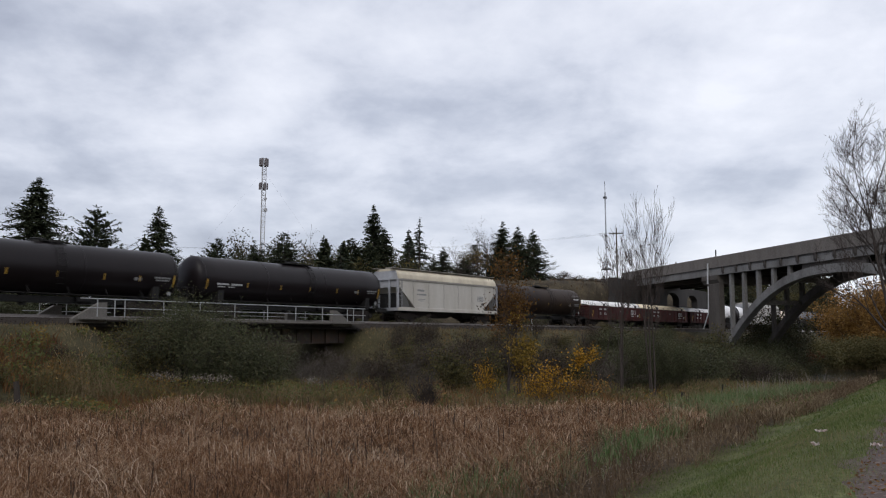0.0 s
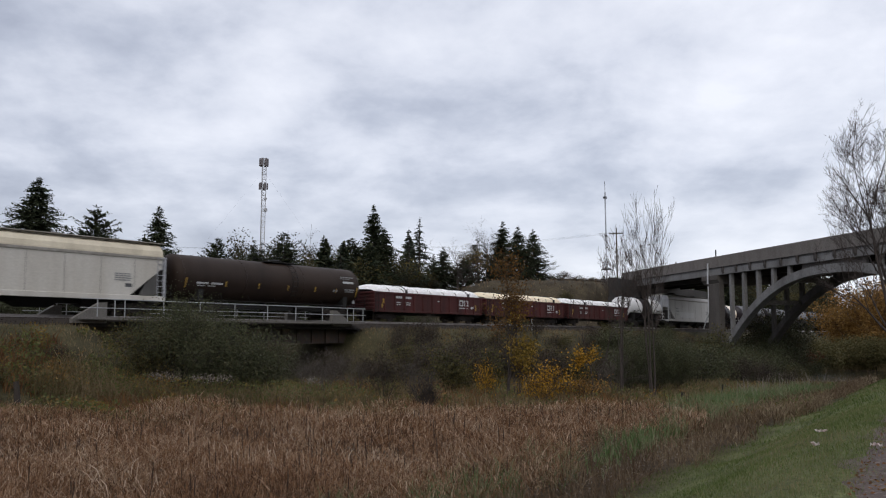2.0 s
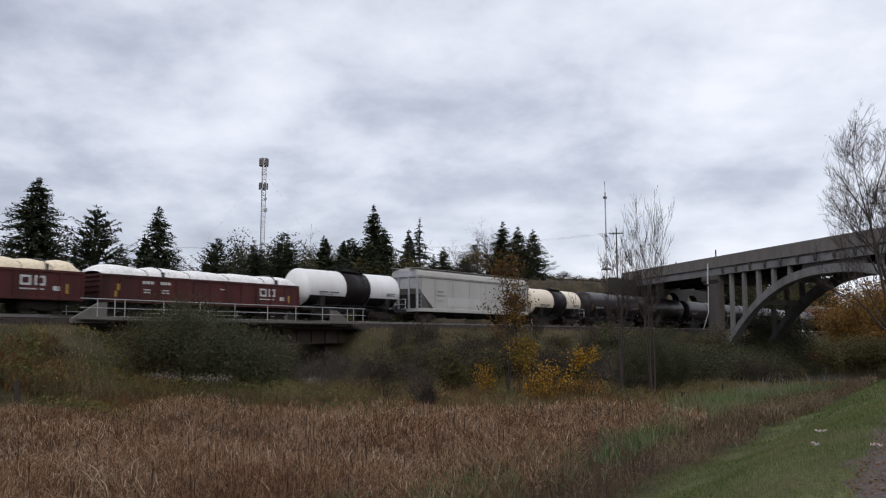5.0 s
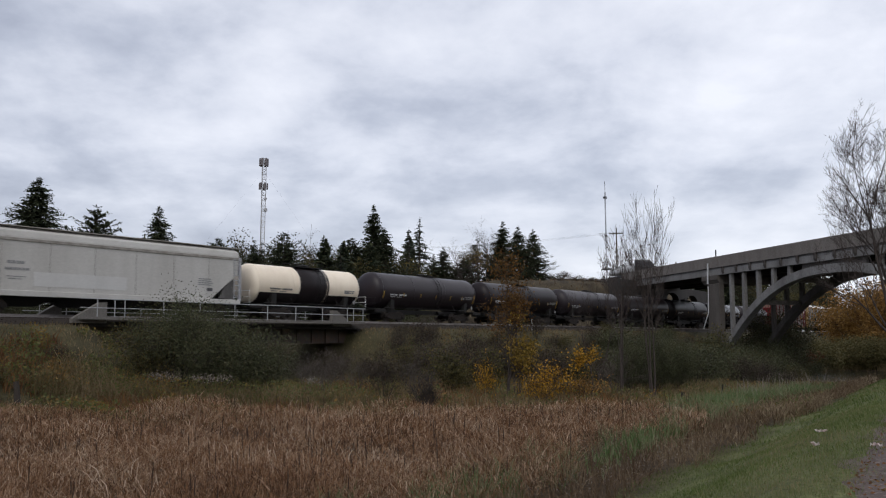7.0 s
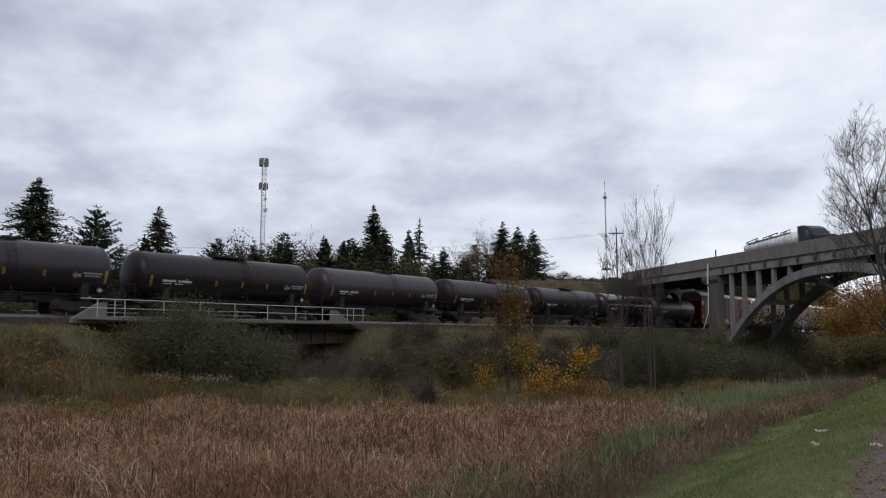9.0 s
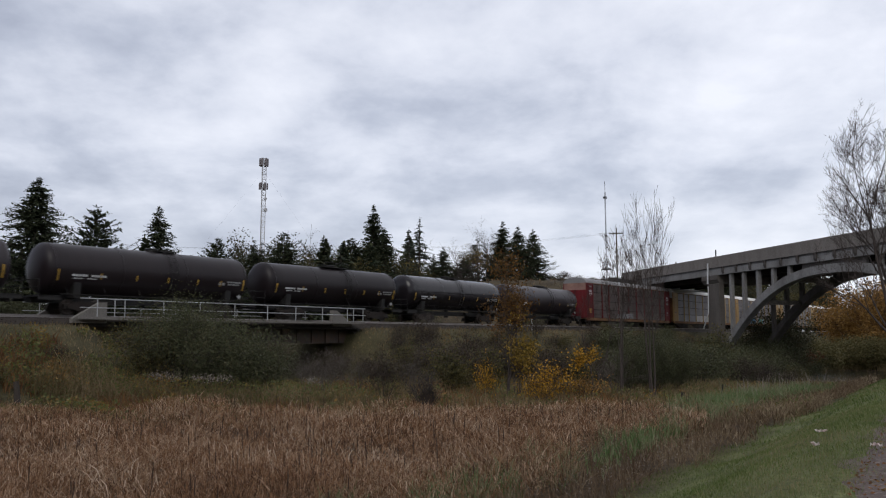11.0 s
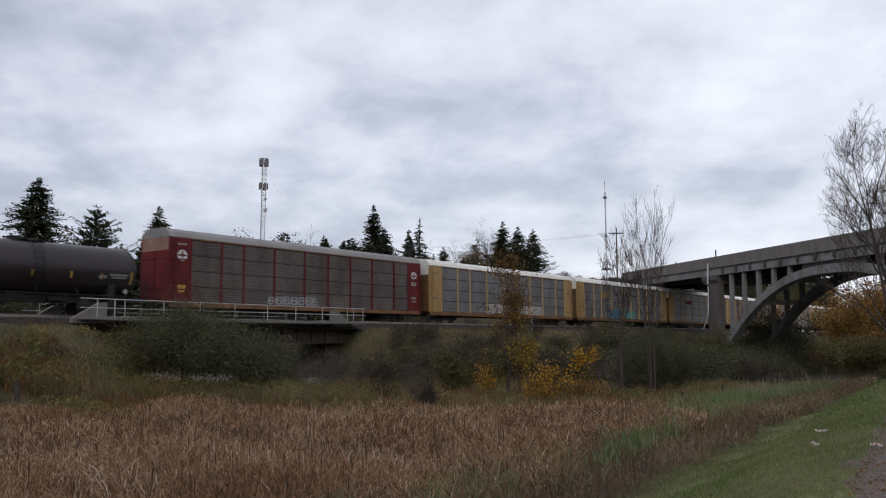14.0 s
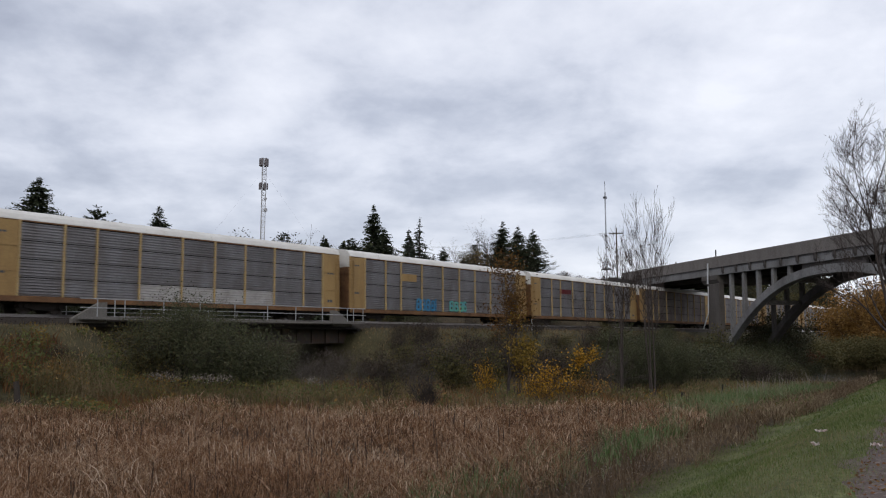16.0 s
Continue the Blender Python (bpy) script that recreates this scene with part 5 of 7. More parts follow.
    box(bm, -0.012, 0.012, -0.012, 0.012, sill, zs - 0.1)
    seam = part("panel_seam", bm, M["roof_walk"], car)
    for j, (i, s) in enumerate([(i, s) for i in range(1, 7) for s in (-1, 1)]):
        o = seam if j == 0 else twin(seam, Matrix(), car)
        o.matrix_basis = Matrix.Translation((L * i / 7, s * y, 0))
    x = 2.9 if L < 17 else 3.1
    bars(car, [(x, x + 1.0, 2.75, 2.92), (x - 0.1, x + 1.3, 2.40, 2.54)], M["grey_mark"], -1.535)
    bars(car, [(x, x + 1.1, 2.02, 2.07), (x + 0.1, x + 0.9, 1.88, 1.93)], M["grey_mark"], -1.535)
    bars(car, [(L - 3.6, L - 2.5, 2.55, 2.62), (L - 3.6, L - 2.5, 2.42, 2.49), (L - 3.6, L - 2.4, 2.29, 2.36), (L - 3.6, L - 2.5, 2.16, 2.23)], M["grey_mark"], -1.535)
    bars(car, [(L - 2.9, L - 2.45, 1.78, 2.0)], M["dark_mark"], -1.535, "placard", "plain")
    for x0, x1, z0, z1 in patches:
        bars(car, [(x0, x1, z0, z1)], M["repaint"], -1.533, "repaint_patch", "plain")
    gear(car, L)
    return car


def autorack(q0, q1, frame_col, panel, roof, label, end_col=None, logo=None, paint=(), pale=()):
    """Auto carrier: corrugated side screens in bays between posts, end doors, rounded roof."""
    L = q1 - q0
    car = start_car("autorack", q0, label)
    z0, ze, zt, y = 0.98, 5.22, 5.86, 1.53
    bm = bmesh.new()
    for s in (-1, 1):
        box(bm, 0.2, L - 0.2, s * y - 0.07, s * y + 0.07, 0.66, z0, 0.02)
        box(bm, 0.2, L - 0.2, s * y - 0.05, s * y + 0.05, ze - 0.08, ze, 0.01)
    box(bm, 0.2, L - 0.2, -1.5, 1.5, 0.86, 0.95)
    part("deck_sill", bm, M["rust_sill"], car, "rusty orange side sill")
    bm = bmesh.new()
    box(bm, -0.3, L + 0.3, -0.35, 0.35, 0.6, 0.9)
    part("centre_sill", bm, M["car_black"], car)
    # roof: flat crown, sloped rounded shoulders, with cross ribs
    sec = [(-y - 0.04, ze), (-y - 0.03, ze + 0.07), (-y + 0.12, ze + 0.33), (-y + 0.42, zt - 0.10), (-0.6, zt), (0.6, zt), (y - 0.42, zt - 0.10), (y - 0.12, ze + 0.33), (y + 0.03, ze + 0.07), (y + 0.04, ze)]
    bm = bmesh.new()
    prism(bm, sec, 0.05, L - 0.05, "x")
    for i in range(1, 22):
        x = L * i / 22
        prism(bm, [(u * 1.004, v + (0.012 if v > ze else 0)) for u, v in sec], x - 0.03, x + 0.03, "x")
    part("roof", bm, M[roof], car, "pale ribbed roof with rounded shoulders")
    # posts
    door = 1.9 if frame_col != "rack_red" else 1.75
    n_post = 9
    inner = np.linspace(door, L - door, n_post + 1)
    inner = inner + np.array([0, 0, -0.6, -0.3, 0.2, 0.2, 0.2, 0.3, 0.6, 0][:n_post + 1])
    bm = bmesh.new()
    box(bm, -0.06, 0.06, -0.085, 0.085, z0 - 0.02, ze, 0.015)
    pm = part("post", bm, M["rack_post" if frame_col == "rack_yellow" else frame_col], car)
    first = True
    for x in inner:
        for s in (-1, 1):
            o = pm if first else twin(pm, Matrix(), car)
            first = False
            o.matrix_basis = Matrix.Translation((float(x), s * y, 0))
    # corrugated bays: each bay is four stacked panels
    for s in (-1, 1):
        for a, b in zip(inner, inner[1:]):
            for lev in range(4):
                za, zb = z0 + (ze - 0.1 - z0) * lev / 4 + 0.03, z0 + (ze - 0.1 - z0) * (lev + 1) / 4 - 0.03
                bm = bmesh.new()
                m = 6
                prof = []
                for i in range(m):
                    f = (zb - za) / m
                    prof += [(0.0, za + i * f), (0.0, za + (i + 0.45) * f), (0.075, za + (i + 0.62) * f), (0.075, za + (i + 0.90) * f)]
                prof.append((0.0, zb))
                rows = [[bm.verts.new((x, s * (y - 0.06 + d), z)) for d, z in prof] for x in (float(a) + 0.06, float(b) - 0.06)]
                for i in range(len(prof) - 1):
                    bm.faces.new((rows[0][i], rows[1][i], rows[1][i + 1], rows[0][i + 1]))
                col = panel
                mid = (a + b) / 2
                if s < 0 and lev == 0 and any(p0 < mid < p1 for p0, p1 in pale):
                    col = "rack_pale_panel"
                part("side_panel", bm, M[col], car)
    # inner dark lining so that no light shows through
    bm = bmesh.new()
    box(bm, 0.5, L - 0.5, -1.42, 1.42, z0, ze)
    part("lining", bm, M["car_black"], car)
    # end doors: side leaves and the radial doors across each end
    for x0, x1 in ((0.05, door - 0.06), (L - door + 0.06, L - 0.05)):
        for s in (-1, 1):
            bm = bmesh.new()
            box(bm, x0, x1, s * y - 0.05, s * y + 0.05, z0, ze, 0.02)
            xm = (x0 + x1) / 2
            for z in (z0 + 1.4, z0 + 2.8):
                box(bm, x0 + 0.05, x1 - 0.05, s * y - 0.075, s * y + 0.075, z - 0.04, z + 0.04)
            part("end_side_leaf", bm, M[frame_col], car)
    for x in (0.10, L - 0.10):
        for a, b in ((-1.48, -0.04), (0.04, 1.48)):
            bm = bmesh.new()
            box(bm, x - 0.04, x + 0.04, a, b, z0, ze - 0.85, 0.02)
            for z in (z0 + 0.9, z0 + 1.9, z0 + 2.9):
                box(bm, x - 0.07, x + 0.07, a, b, z - 0.05, z + 0.05)
            part("end_door", bm, M["rust_sill" if frame_col == "rack_yellow" else frame_col], car, "recessed end door")
        bm = bmesh.new()
        prism(bm, [(-1.5, ze - 0.85), (1.5, ze - 0.85), (1.5, ze), (1.1, zt - 0.12), (0.6, zt - 0.04), (-0.6, zt - 0.04), (-1.1, zt - 0.12), (-1.5, ze)], x - 0.03, x + 0.03, "x")
        part("end_gable", bm, M[end_col or roof], car)
    for x in (0.3, L - 0.3):
        ladder(car, x, -1.62, 0.7, 4.9, M[frame_col], 0.36)
    yy = -1.585
    if logo == "disc":
        for cx in (1.05, L - 1.0):
            bm = bmesh.new()
            tube(bm, (cx, yy, 4.05), (cx, yy - 0.014, 4.05), 0.36, n=24)
            part("emblem", bm, M["white_mark"], car, "plain white round emblem")
            bm = bmesh.new()
            box(bm, cx - 0.06, cx + 0.06, yy - 0.020, yy - 0.014, 3.76, 4.34)
            box(bm, cx - 0.29, cx + 0.29, yy - 0.020, yy - 0.014, 3.99, 4.11)
            part("emblem_cross", bm, M["rack_red"], car)
        bars(car, [(0.7, 1.4, 4.72, 4.84), (L - 1.35, L - 0.65, 3.2, 3.5), (L - 1.3, L - 0.7, 2.0, 2.2), (L - 1.3, L - 0.7, 1.75, 1.85)], M["grey_mark"], yy)
        bars(car, [(0.75, 1.4, 1.85, 2.1), (0.75, 1.3, 1.6, 1.75)], M["yellow_stripe"], yy)
    else:
        bars(car, [(0.5, 1.2, 4.45, 4.55), (0.6, 1.2, 2.2, 2.32), (L - 1.4, L - 0.7, 3.6, 3.7), (L - 1.4, L - 0.8, 1.4, 1.6)], M["dark_mark"], yy)
    for x0, x1, za, zb, col in paint:
        rng = random.Random(int(x0 * 7 + q0))
        x = x0
        while x < x1 - 0.2:
            w = min(rng.uniform(0.5, 0.8), x1 - x)
            h = (zb - za) * rng.uniform(0.8, 1.0)
            lean = rng.uniform(-0.08, 0.08)
            bm = bmesh.new()
            prism(bm, [(x, za + 0.1), (x + w * 0.3, za), (x + w * 0.9, za + 0.06), (x + w + lean, za + h * 0.45), (x + w * 0.82 + lean, za + h * 0.55), (x + w * 0.95 + lean, za + h * 0.9), (x + w * 0.5 + lean, za + h), (x + lean, za + h * 0.88)], yy - 0.01, yy, "y")
            letter = part("sprayed_letter", bm, M[col], car, "bright sprayed graffiti letter shape")
            bm = bmesh.new()
            box(bm, x + w * 0.32, x + w * 0.62, yy - 0.014, yy - 0.011, za + h * 0.22, za + h * 0.42)
            box(bm, x + w * 0.36, x + w * 0.66, yy - 0.014, yy - 0.011, za + h * 0.62, za + h * 0.8)
            part("dark_stroke", bm, M["truck_dark"], letter)
            x += w * 1.02
    if logo == "plate":
        bm = bmesh.new()
        box(bm, 6.5, 8.7, yy - 0.012, yy, 3.55, 4.2)
        part("lettered_plate", bm, M["rack_yellow"], car)
    elif logo == "red_plate":
        bm = bmesh.new()
        box(bm, 6.3, 9.0, yy - 0.012, yy, 3.6, 4.1)
        part("lettered_plate", bm, M["rack_red"], car)
    gear(car, L, 3.6)
    return car


BLK = "black tank car with yellow reflective stripes and white stencils"
tank_car(15.4, 33.6, "tank_black", BLK)
tank_car(35.3, 53.7, "tank_black", BLK, top="walk")
hopper(55.3, 71.2, "hopper_white", "hopper_cream", "dirty white covered hopper with cream roof edge")
brown_tank = tank_car(72.6, 90.0, "tank_brown", "rusty dark brown tank car with faded stencils", top="walk", fittings=0.52)
bars(brown_tank, [(15.0, 16.25, 2.62, 3.12)], M["white_mark"], -1.5, "placard", "plain")
bars(brown_tank, [(14.8, 15.9, 3.28, 3.36), (14.8, 16.3, 3.42, 3.50)], M["grey_mark"], -1.40)
gondola(91.3, 107.3, "tarp_white", "dark red gondola with a load under white sheeting", 8)
gondola(108.1, 124.1, "tarp_cream", "dark red gondola with a load under cream sheeting", 9)
gondola(125.1, 141.3, "tarp_white", "dark red gondola with a load under smooth white sheeting", 5)
tank_car(142.6, 153.8, "tank_white", "short white tank car with a black middle band", 1.45, 2.60, (0.36, 0.62), "walk", stripes=None, marks="dark_mark")
hopper(155.5, 174.8, "hopper_grey", "hopper_grey", "long light grey covered hopper with repaint patches", 4.18, 4.86, 12, ((4.6, 10.4, 1.55, 2.35),))
tank_car(176.6, 187.6, "tank_cream", "short cream tank car with a black middle band", 1.45, 2.62, (0.36, 0.64), "walk", stripes=None, marks="dark_mark")
tank_car(190.0, 204.3, "tank_grey", "dusty dark grey tank car with yellow stripes", top="dome")
tank_car(206.5, 220.8, "tank_black", "dull black tank car with yellow stripes", top="walk")
tank_car(222.8, 237.2, "tank_grey", "dusty dark grey tank car with yellow stripes", top="dome")
tank_car(239.4, 253.8, "tank_black", "dull black tank car with yellow stripes", top="dome")
tank_car(256.0, 270.2, "tank_black", "dull black tank car with yellow stripes", top="walk")
tank_car(272.3, 286.8, "tank_gloss", "glossy black tank car with bold white stencils", top="dome", fittings=0.45)
tank_car(288.9, 303.5, "tank_grey", "dusty dark grey tank car with yellow stripes", top="dome")
autorack(305.3, 331.6, "rack_red", "rack_panel_dirty", "rack_roof_grey", "dirty grey auto carrier with dark red frame", "rack_end_tan", "disc", paint=((8.4, 13.4, 1.05, 1.75, "grey_mark"),))
Y_LABEL = "auto carrier with yellow frame, grey panels and white roof"
autorack(332.8, 360.2, "rack_yellow", "rack_panel", "rack_roof", Y_LABEL + ", sprayed", pale=((10.5, 21),))
autorack(361.3, 388.8, "rack_yellow", "rack_panel", "rack_roof", Y_LABEL + ", graffiti", logo="plate", paint=((8.6, 11.6, 1.0, 2.25, "paint_blue"), (13.6, 16.6, 1.05, 2.1, "paint_green")))
autorack(389.9, 417.3, "rack_yellow", "rack_panel", "rack_roof", Y_LABEL, logo="red_plate")
for i in range(5):
    autorack(418.5 + 28.6 * i, 445.9 + 28.6 * i, "rack_yellow", "rack_panel_dirty" if i == 0 else "rack_panel", "rack_roof", Y_LABEL)
# ------------------------------------------------------------ plants
def blades(name, P, h, w, bend, material, rng, steps=3, lean=0.22):
    """Many grass or reed blades in one mesh: each rises and arches over by its own bend (radians)."""
    n = len(P)
    a, b = rng.random(n) * 2 * np.pi, rng.random(n) * 2 * np.pi
    side = np.stack([np.cos(a), np.sin(a), np.zeros(n)], 1) * (w / 2)[:, None]
    way = np.stack([np.cos(b), np.sin(b), np.zeros(n)], 1)
    tilt = rng.normal(0, lean, n)
    rows, width = [], (1.0, 0.95, 0.75, 0.12) if steps == 3 else (1.0, 0.85, 0.12)
    for i in range(steps + 1):
        u = (0, 0.45, 0.75, 1.0)[i] if steps == 3 else i / 2
        ph = bend * u
        z = h * np.sin(ph + 1e-4) / (bend + 1e-4) * (1 if steps else 1)
        x = h * (1 - np.cos(ph)) / (bend + 1e-4) + tilt * h * u
        c = P + np.array([0, 0, 1.0]) * z[:, None] + way * x[:, None]
        rows += [c - side * width[i], c + side * width[i]]
    k = 2 * (steps + 1)
    V = np.stack(rows, 1).reshape(-1, 3)
    o = np.arange(n)[:, None] * k
    F = np.concatenate([o + np.array([0, 1, 3, 2]) + 2 * i for i in range(steps)], 1).reshape(-1, 4)
    return tagged(soup(name, V, F, material), kind="stuff")


def flakes(P, size, rng, flat=0.0, long=1.4):
    """Small leaf faces at the points P, turned at random; returns verts, faces."""
    n = len(P)
    u = rng.normal(size=(n, 3))
    u[:, 2] *= (1 - flat)
    u /= np.linalg.norm(u, axis=1)[:, None]
    v = rng.normal(size=(n, 3))
    v -= u * (u * v).sum(1)[:, None]
    v /= np.linalg.norm(v, axis=1)[:, None]
    s = (size * rng.uniform(0.6, 1.3, n))[:, None]
    u, v = u * s * long * 0.5, v * s * 0.5
    V = np.stack([P - u, P + v * 0.8, P + u, P - v * 0.8], 1).reshape(-1, 3)
    F = np.arange(n * 4).reshape(-1, 4)
    return V, F


def sticks(segs, n=4):
    """Tapered limbs from a list of (p0, p1, r0, r1); returns verts, faces."""
    S = np.array([(*a, *b, r, q) for a, b, r, q in segs], float)
    p0, p1, r0, r1 = S[:, :3], S[:, 3:6], S[:, 6], S[:, 7]
    d = p1 - p0
    d /= np.linalg.norm(d, axis=1)[:, None] + 1e-9
    ref = np.where(np.abs(d[:, 2:3]) > 0.9, np.array([[1.0, 0, 0]]), np.array([[0, 0, 1.0]]))
    u = np.cross(d, ref); u /= np.linalg.norm(u, axis=1)[:, None]
    v = np.cross(d, u)
    ang = np.arange(n) * 2 * np.pi / n
    ring = u[:, None, :] * np.cos(ang)[None, :, None] + v[:, None, :] * np.sin(ang)[None, :, None]
    A, B = p0[:, None, :] + ring * r0[:, None, None], p1[:, None, :] + ring * r1[:, None, None]
    V = np.concatenate([A, B], 1).reshape(-1, 3)
    o = np.arange(len(S))[:, None, None] * 2 * n
    i = np.arange(n)
    F = np.stack([i, (i + 1) % n, (i + 1) % n + n, i + n], 1)[None] + o
    return V, F.reshape(-1, 4)


def ribbons(segs, rng):
    """Hair-thin twigs, two triangles each; returns verts, faces."""
    S = np.array([(*a, *b, r, q) for a, b, r, q in segs], float)
    p0, p1 = S[:, :3], S[:, 3:6]
    u = np.cross(p1 - p0, rng.normal(size=(len(S), 3)))
    u /= np.linalg.norm(u, axis=1)[:, None] + 1e-9
    a, b = u * S[:, 6:7] * 1.3, u * S[:, 7:8] * 1.3
    return np.stack([p0 - a, p0 + a, p1 + b, p1 - b], 1).reshape(-1, 3), np.arange(len(S) * 4).reshape(-1, 4)


def grow(rng, p, d, length, r, level, segs, tips, up=0.25, split=(4, 6), wild=0.22, ratio=0.55, angle=0.55, low=0.3):
    """Limbs that fork: each is a bent row of pieces that bears thinner limbs along its outer part."""
    steps = 4 if level > 1 else 3 if level else 2
    d = d / np.linalg.norm(d)
    pts = [p]
    for i in range(steps):
        d = d + rng.normal(size=3) * wild * 0.5 + np.array([0, 0, up * 0.25])
        d /= np.linalg.norm(d)
        q = pts[-1] + d * length / steps
        ra, rb = r * (1 - 0.75 * i / steps), r * (1 - 0.75 * (i + 1) / steps)
        segs.append((pts[-1], q, ra, rb))
        pts.append(q)
    tips.append((pts[-1], level))
    if level <= 0:
        return
    for _ in range(rng.integers(*split)):
        f = rng.uniform(low, 1.0) * steps
        i = min(int(f), steps - 1)
        q = pts[i] + (pts[i + 1] - pts[i]) * (f - i)
        side = rng.normal(size=3)
        side -= d * side.dot(d)
        side /= np.linalg.norm(side)
        nd = d * math.cos(angle) + side * math.sin(angle) * rng.uniform(0.7, 1.3)
        grow(rng, q, nd, length * ratio * rng.uniform(0.75, 1.25), r * 0.5 * (1 - 0.5 * i / steps), level - 1, segs, tips, up, split, wild, ratio, angle, 0.3)


def plant(name, m, label, category, group=""):
    return empty(name, m, label, category, group)


# ---- conifers
def conifer(x, y, top, half, style, seed, dense=1.0):
    rng = np.random.default_rng(seed)
    z0 = float(height(x, y)) - 0.2
    H = top - z0
    kinds = ("dense dark green spruce", "broad dark green pine with layered boughs", "thin sparse spruce with drooping boughs")
    th = plant("conifer", pose(x, y, z0, 0, 0, 0), kinds[style] + " behind the railway", "tree", "conifers behind the railway")
    segs = [(np.array([0, 0, H * i / 8]), np.array([0.02 * H * math.sin(i) * 0.1, 0, H * (i + 1) / 8]), 0.022 * H * (1 - i / 8.3), 0.022 * H * (1 - (i + 1) / 8.3)) for i in range(8)]
    quads = []
    start = 0.05 if style != 2 else 0.10
    n_wh = int(H * (3.4, 2.8, 2.0)[style])
    for i in range(n_wh):
        t = min(start + (1 - start) * (i + rng.uniform(-0.4, 0.4)) / n_wh, 0.995)
        prof = (1 - t) ** (0.92, 0.75, 0.95)[style]
        if style == 1:
            prof *= 0.80 + 0.30 * math.sin(i * 1.9 + seed)
        R = max(half * prof * 1.36, 0.12)
        for _ in range(rng.integers(8, 12) if style != 2 else rng.integers(4, 7)):
            a = rng.random() * 2 * np.pi
            L = R * (rng.uniform(0.62, 1.02) if style != 2 else rng.uniform(0.55, 1.12))
            rise = (rng.uniform(-0.35, 0.40), rng.uniform(-0.10, 0.65), rng.uniform(-0.50, 0.10))[style] * (1.25 - 0.6 * t)
            out = np.array([math.cos(a), math.sin(a), 0.0])
            dirv = out + np.array([0, 0, rise])
            p = np.array([0, 0, min(t + rng.uniform(-0.6, 0.6) / n_wh, 1.0) * H])
            segs.append((p, p + dirv * L, 0.010 + 0.009 * L, 0.005))
            # sprays: narrow faces that lie along the bough and fan out to both sides
            m = max(int(L * (24, 22, 21)[style] * dense), 8)
            f = rng.uniform(0.05 if style != 1 else 0.15, 1.0, m)
            c = p + dirv * (L * f)[:, None]
            c[:, 2] -= 0.10 * L * f ** 2 * (1 if style != 1 else -0.7)
            fan = rng.uniform(-1.1, 1.1, m)
            sd = np.array([-out[1], out[0], 0.0])
            u = out * np.cos(fan)[:, None] + sd * np.sin(fan)[:, None] + rng.normal(size=(m, 3)) * 0.42
            u[:, 2] += rise - 0.12
            ln = rng.uniform(0.10, 0.24, m) * np.where(f < 0.5, 1.6, 1.0) * min(1.0, 0.45 + 0.5 * L) / dense ** 0.3 * (1.0 if style != 1 else 1.15) * (0.8 + 0.05 * H * 0.5)
            v = np.cross(u, rng.normal(size=(m, 3)) * 0.5 + np.array([0, 0, 1.0]))
            v /= np.linalg.norm(v, axis=1)[:, None] + 1e-9
            wd = ln * rng.uniform(0.18, 0.34, m) / dense ** 0.5
            e = c + u * ln[:, None]
            mid = c + u * (ln * 0.45)[:, None]
            quads.append(np.stack([c, mid + v * wd[:, None], e, mid - v * wd[:, None]], 1))
    V, F = sticks(segs if dense == 1 else segs[:8] + segs[8::2], 5 if dense == 1 else 3)
    soup("trunk", V, F, M["bark_dark"], th)
    Q = np.concatenate(quads).reshape(-1, 3)
    soup("crown", Q, np.arange(len(Q)).reshape(-1, 4), M["needles_blue" if style == 2 else "needles"], th)
    return th


# x, y, height of the tip over the marsh, half width, kind
NEAR_CONIFERS = [(-37.8, 76.6, 19.2, 7.2, 0), (-34.0, 80.9, 17.1, 5.3, 1), (-29.9, 86.8, 18.2, 4.9, 0), (-27.0, 99.1, 16.4, 5.0, 1), (-25.0, 114.0, 18.1, 4.0, 2), (-21.3, 111.0, 18.6, 6.2, 1), (-13.8, 123.9, 19.6, 7.4, 1), (-24.6, 108.0, 17.2, 4.4, 0), (-17.4, 120.0, 17.6, 5.2, 1), (-25.3, 103.4, 14.7, 2.2, 0), (-43.3, 97.2, 15.8, 2.8, 0), (-36.7, 94.3, 15.0, 2.9, 1), (-47.7, 91.2, 15.4, 2.9, 0)]
FAR_CONIFERS = [(-10.6, 126.3, 25.2, 5.6, 0), (-9.2, 129.7, 22.2, 7.4, 0), (-3.8, 133.4, 24.5, 4.2, 2), (0.1, 137.0, 20.0, 4.0, 0), (-1.6, 139.1, 19.0, 3.2, 0), (5.8, 138.7, 22.1, 5.6, 2), (10.2, 140.4, 24.8, 4.6, 0), (12.9, 142.5, 24.3, 4.8, 0), (15.7, 144.5, 24.0, 5.0, 0), (3.4, 137.2, 17.8, 5.0, 1)]


for i, row in enumerate(NEAR_CONIFERS + FAR_CONIFERS):
    conifer(*row, 100 + i)


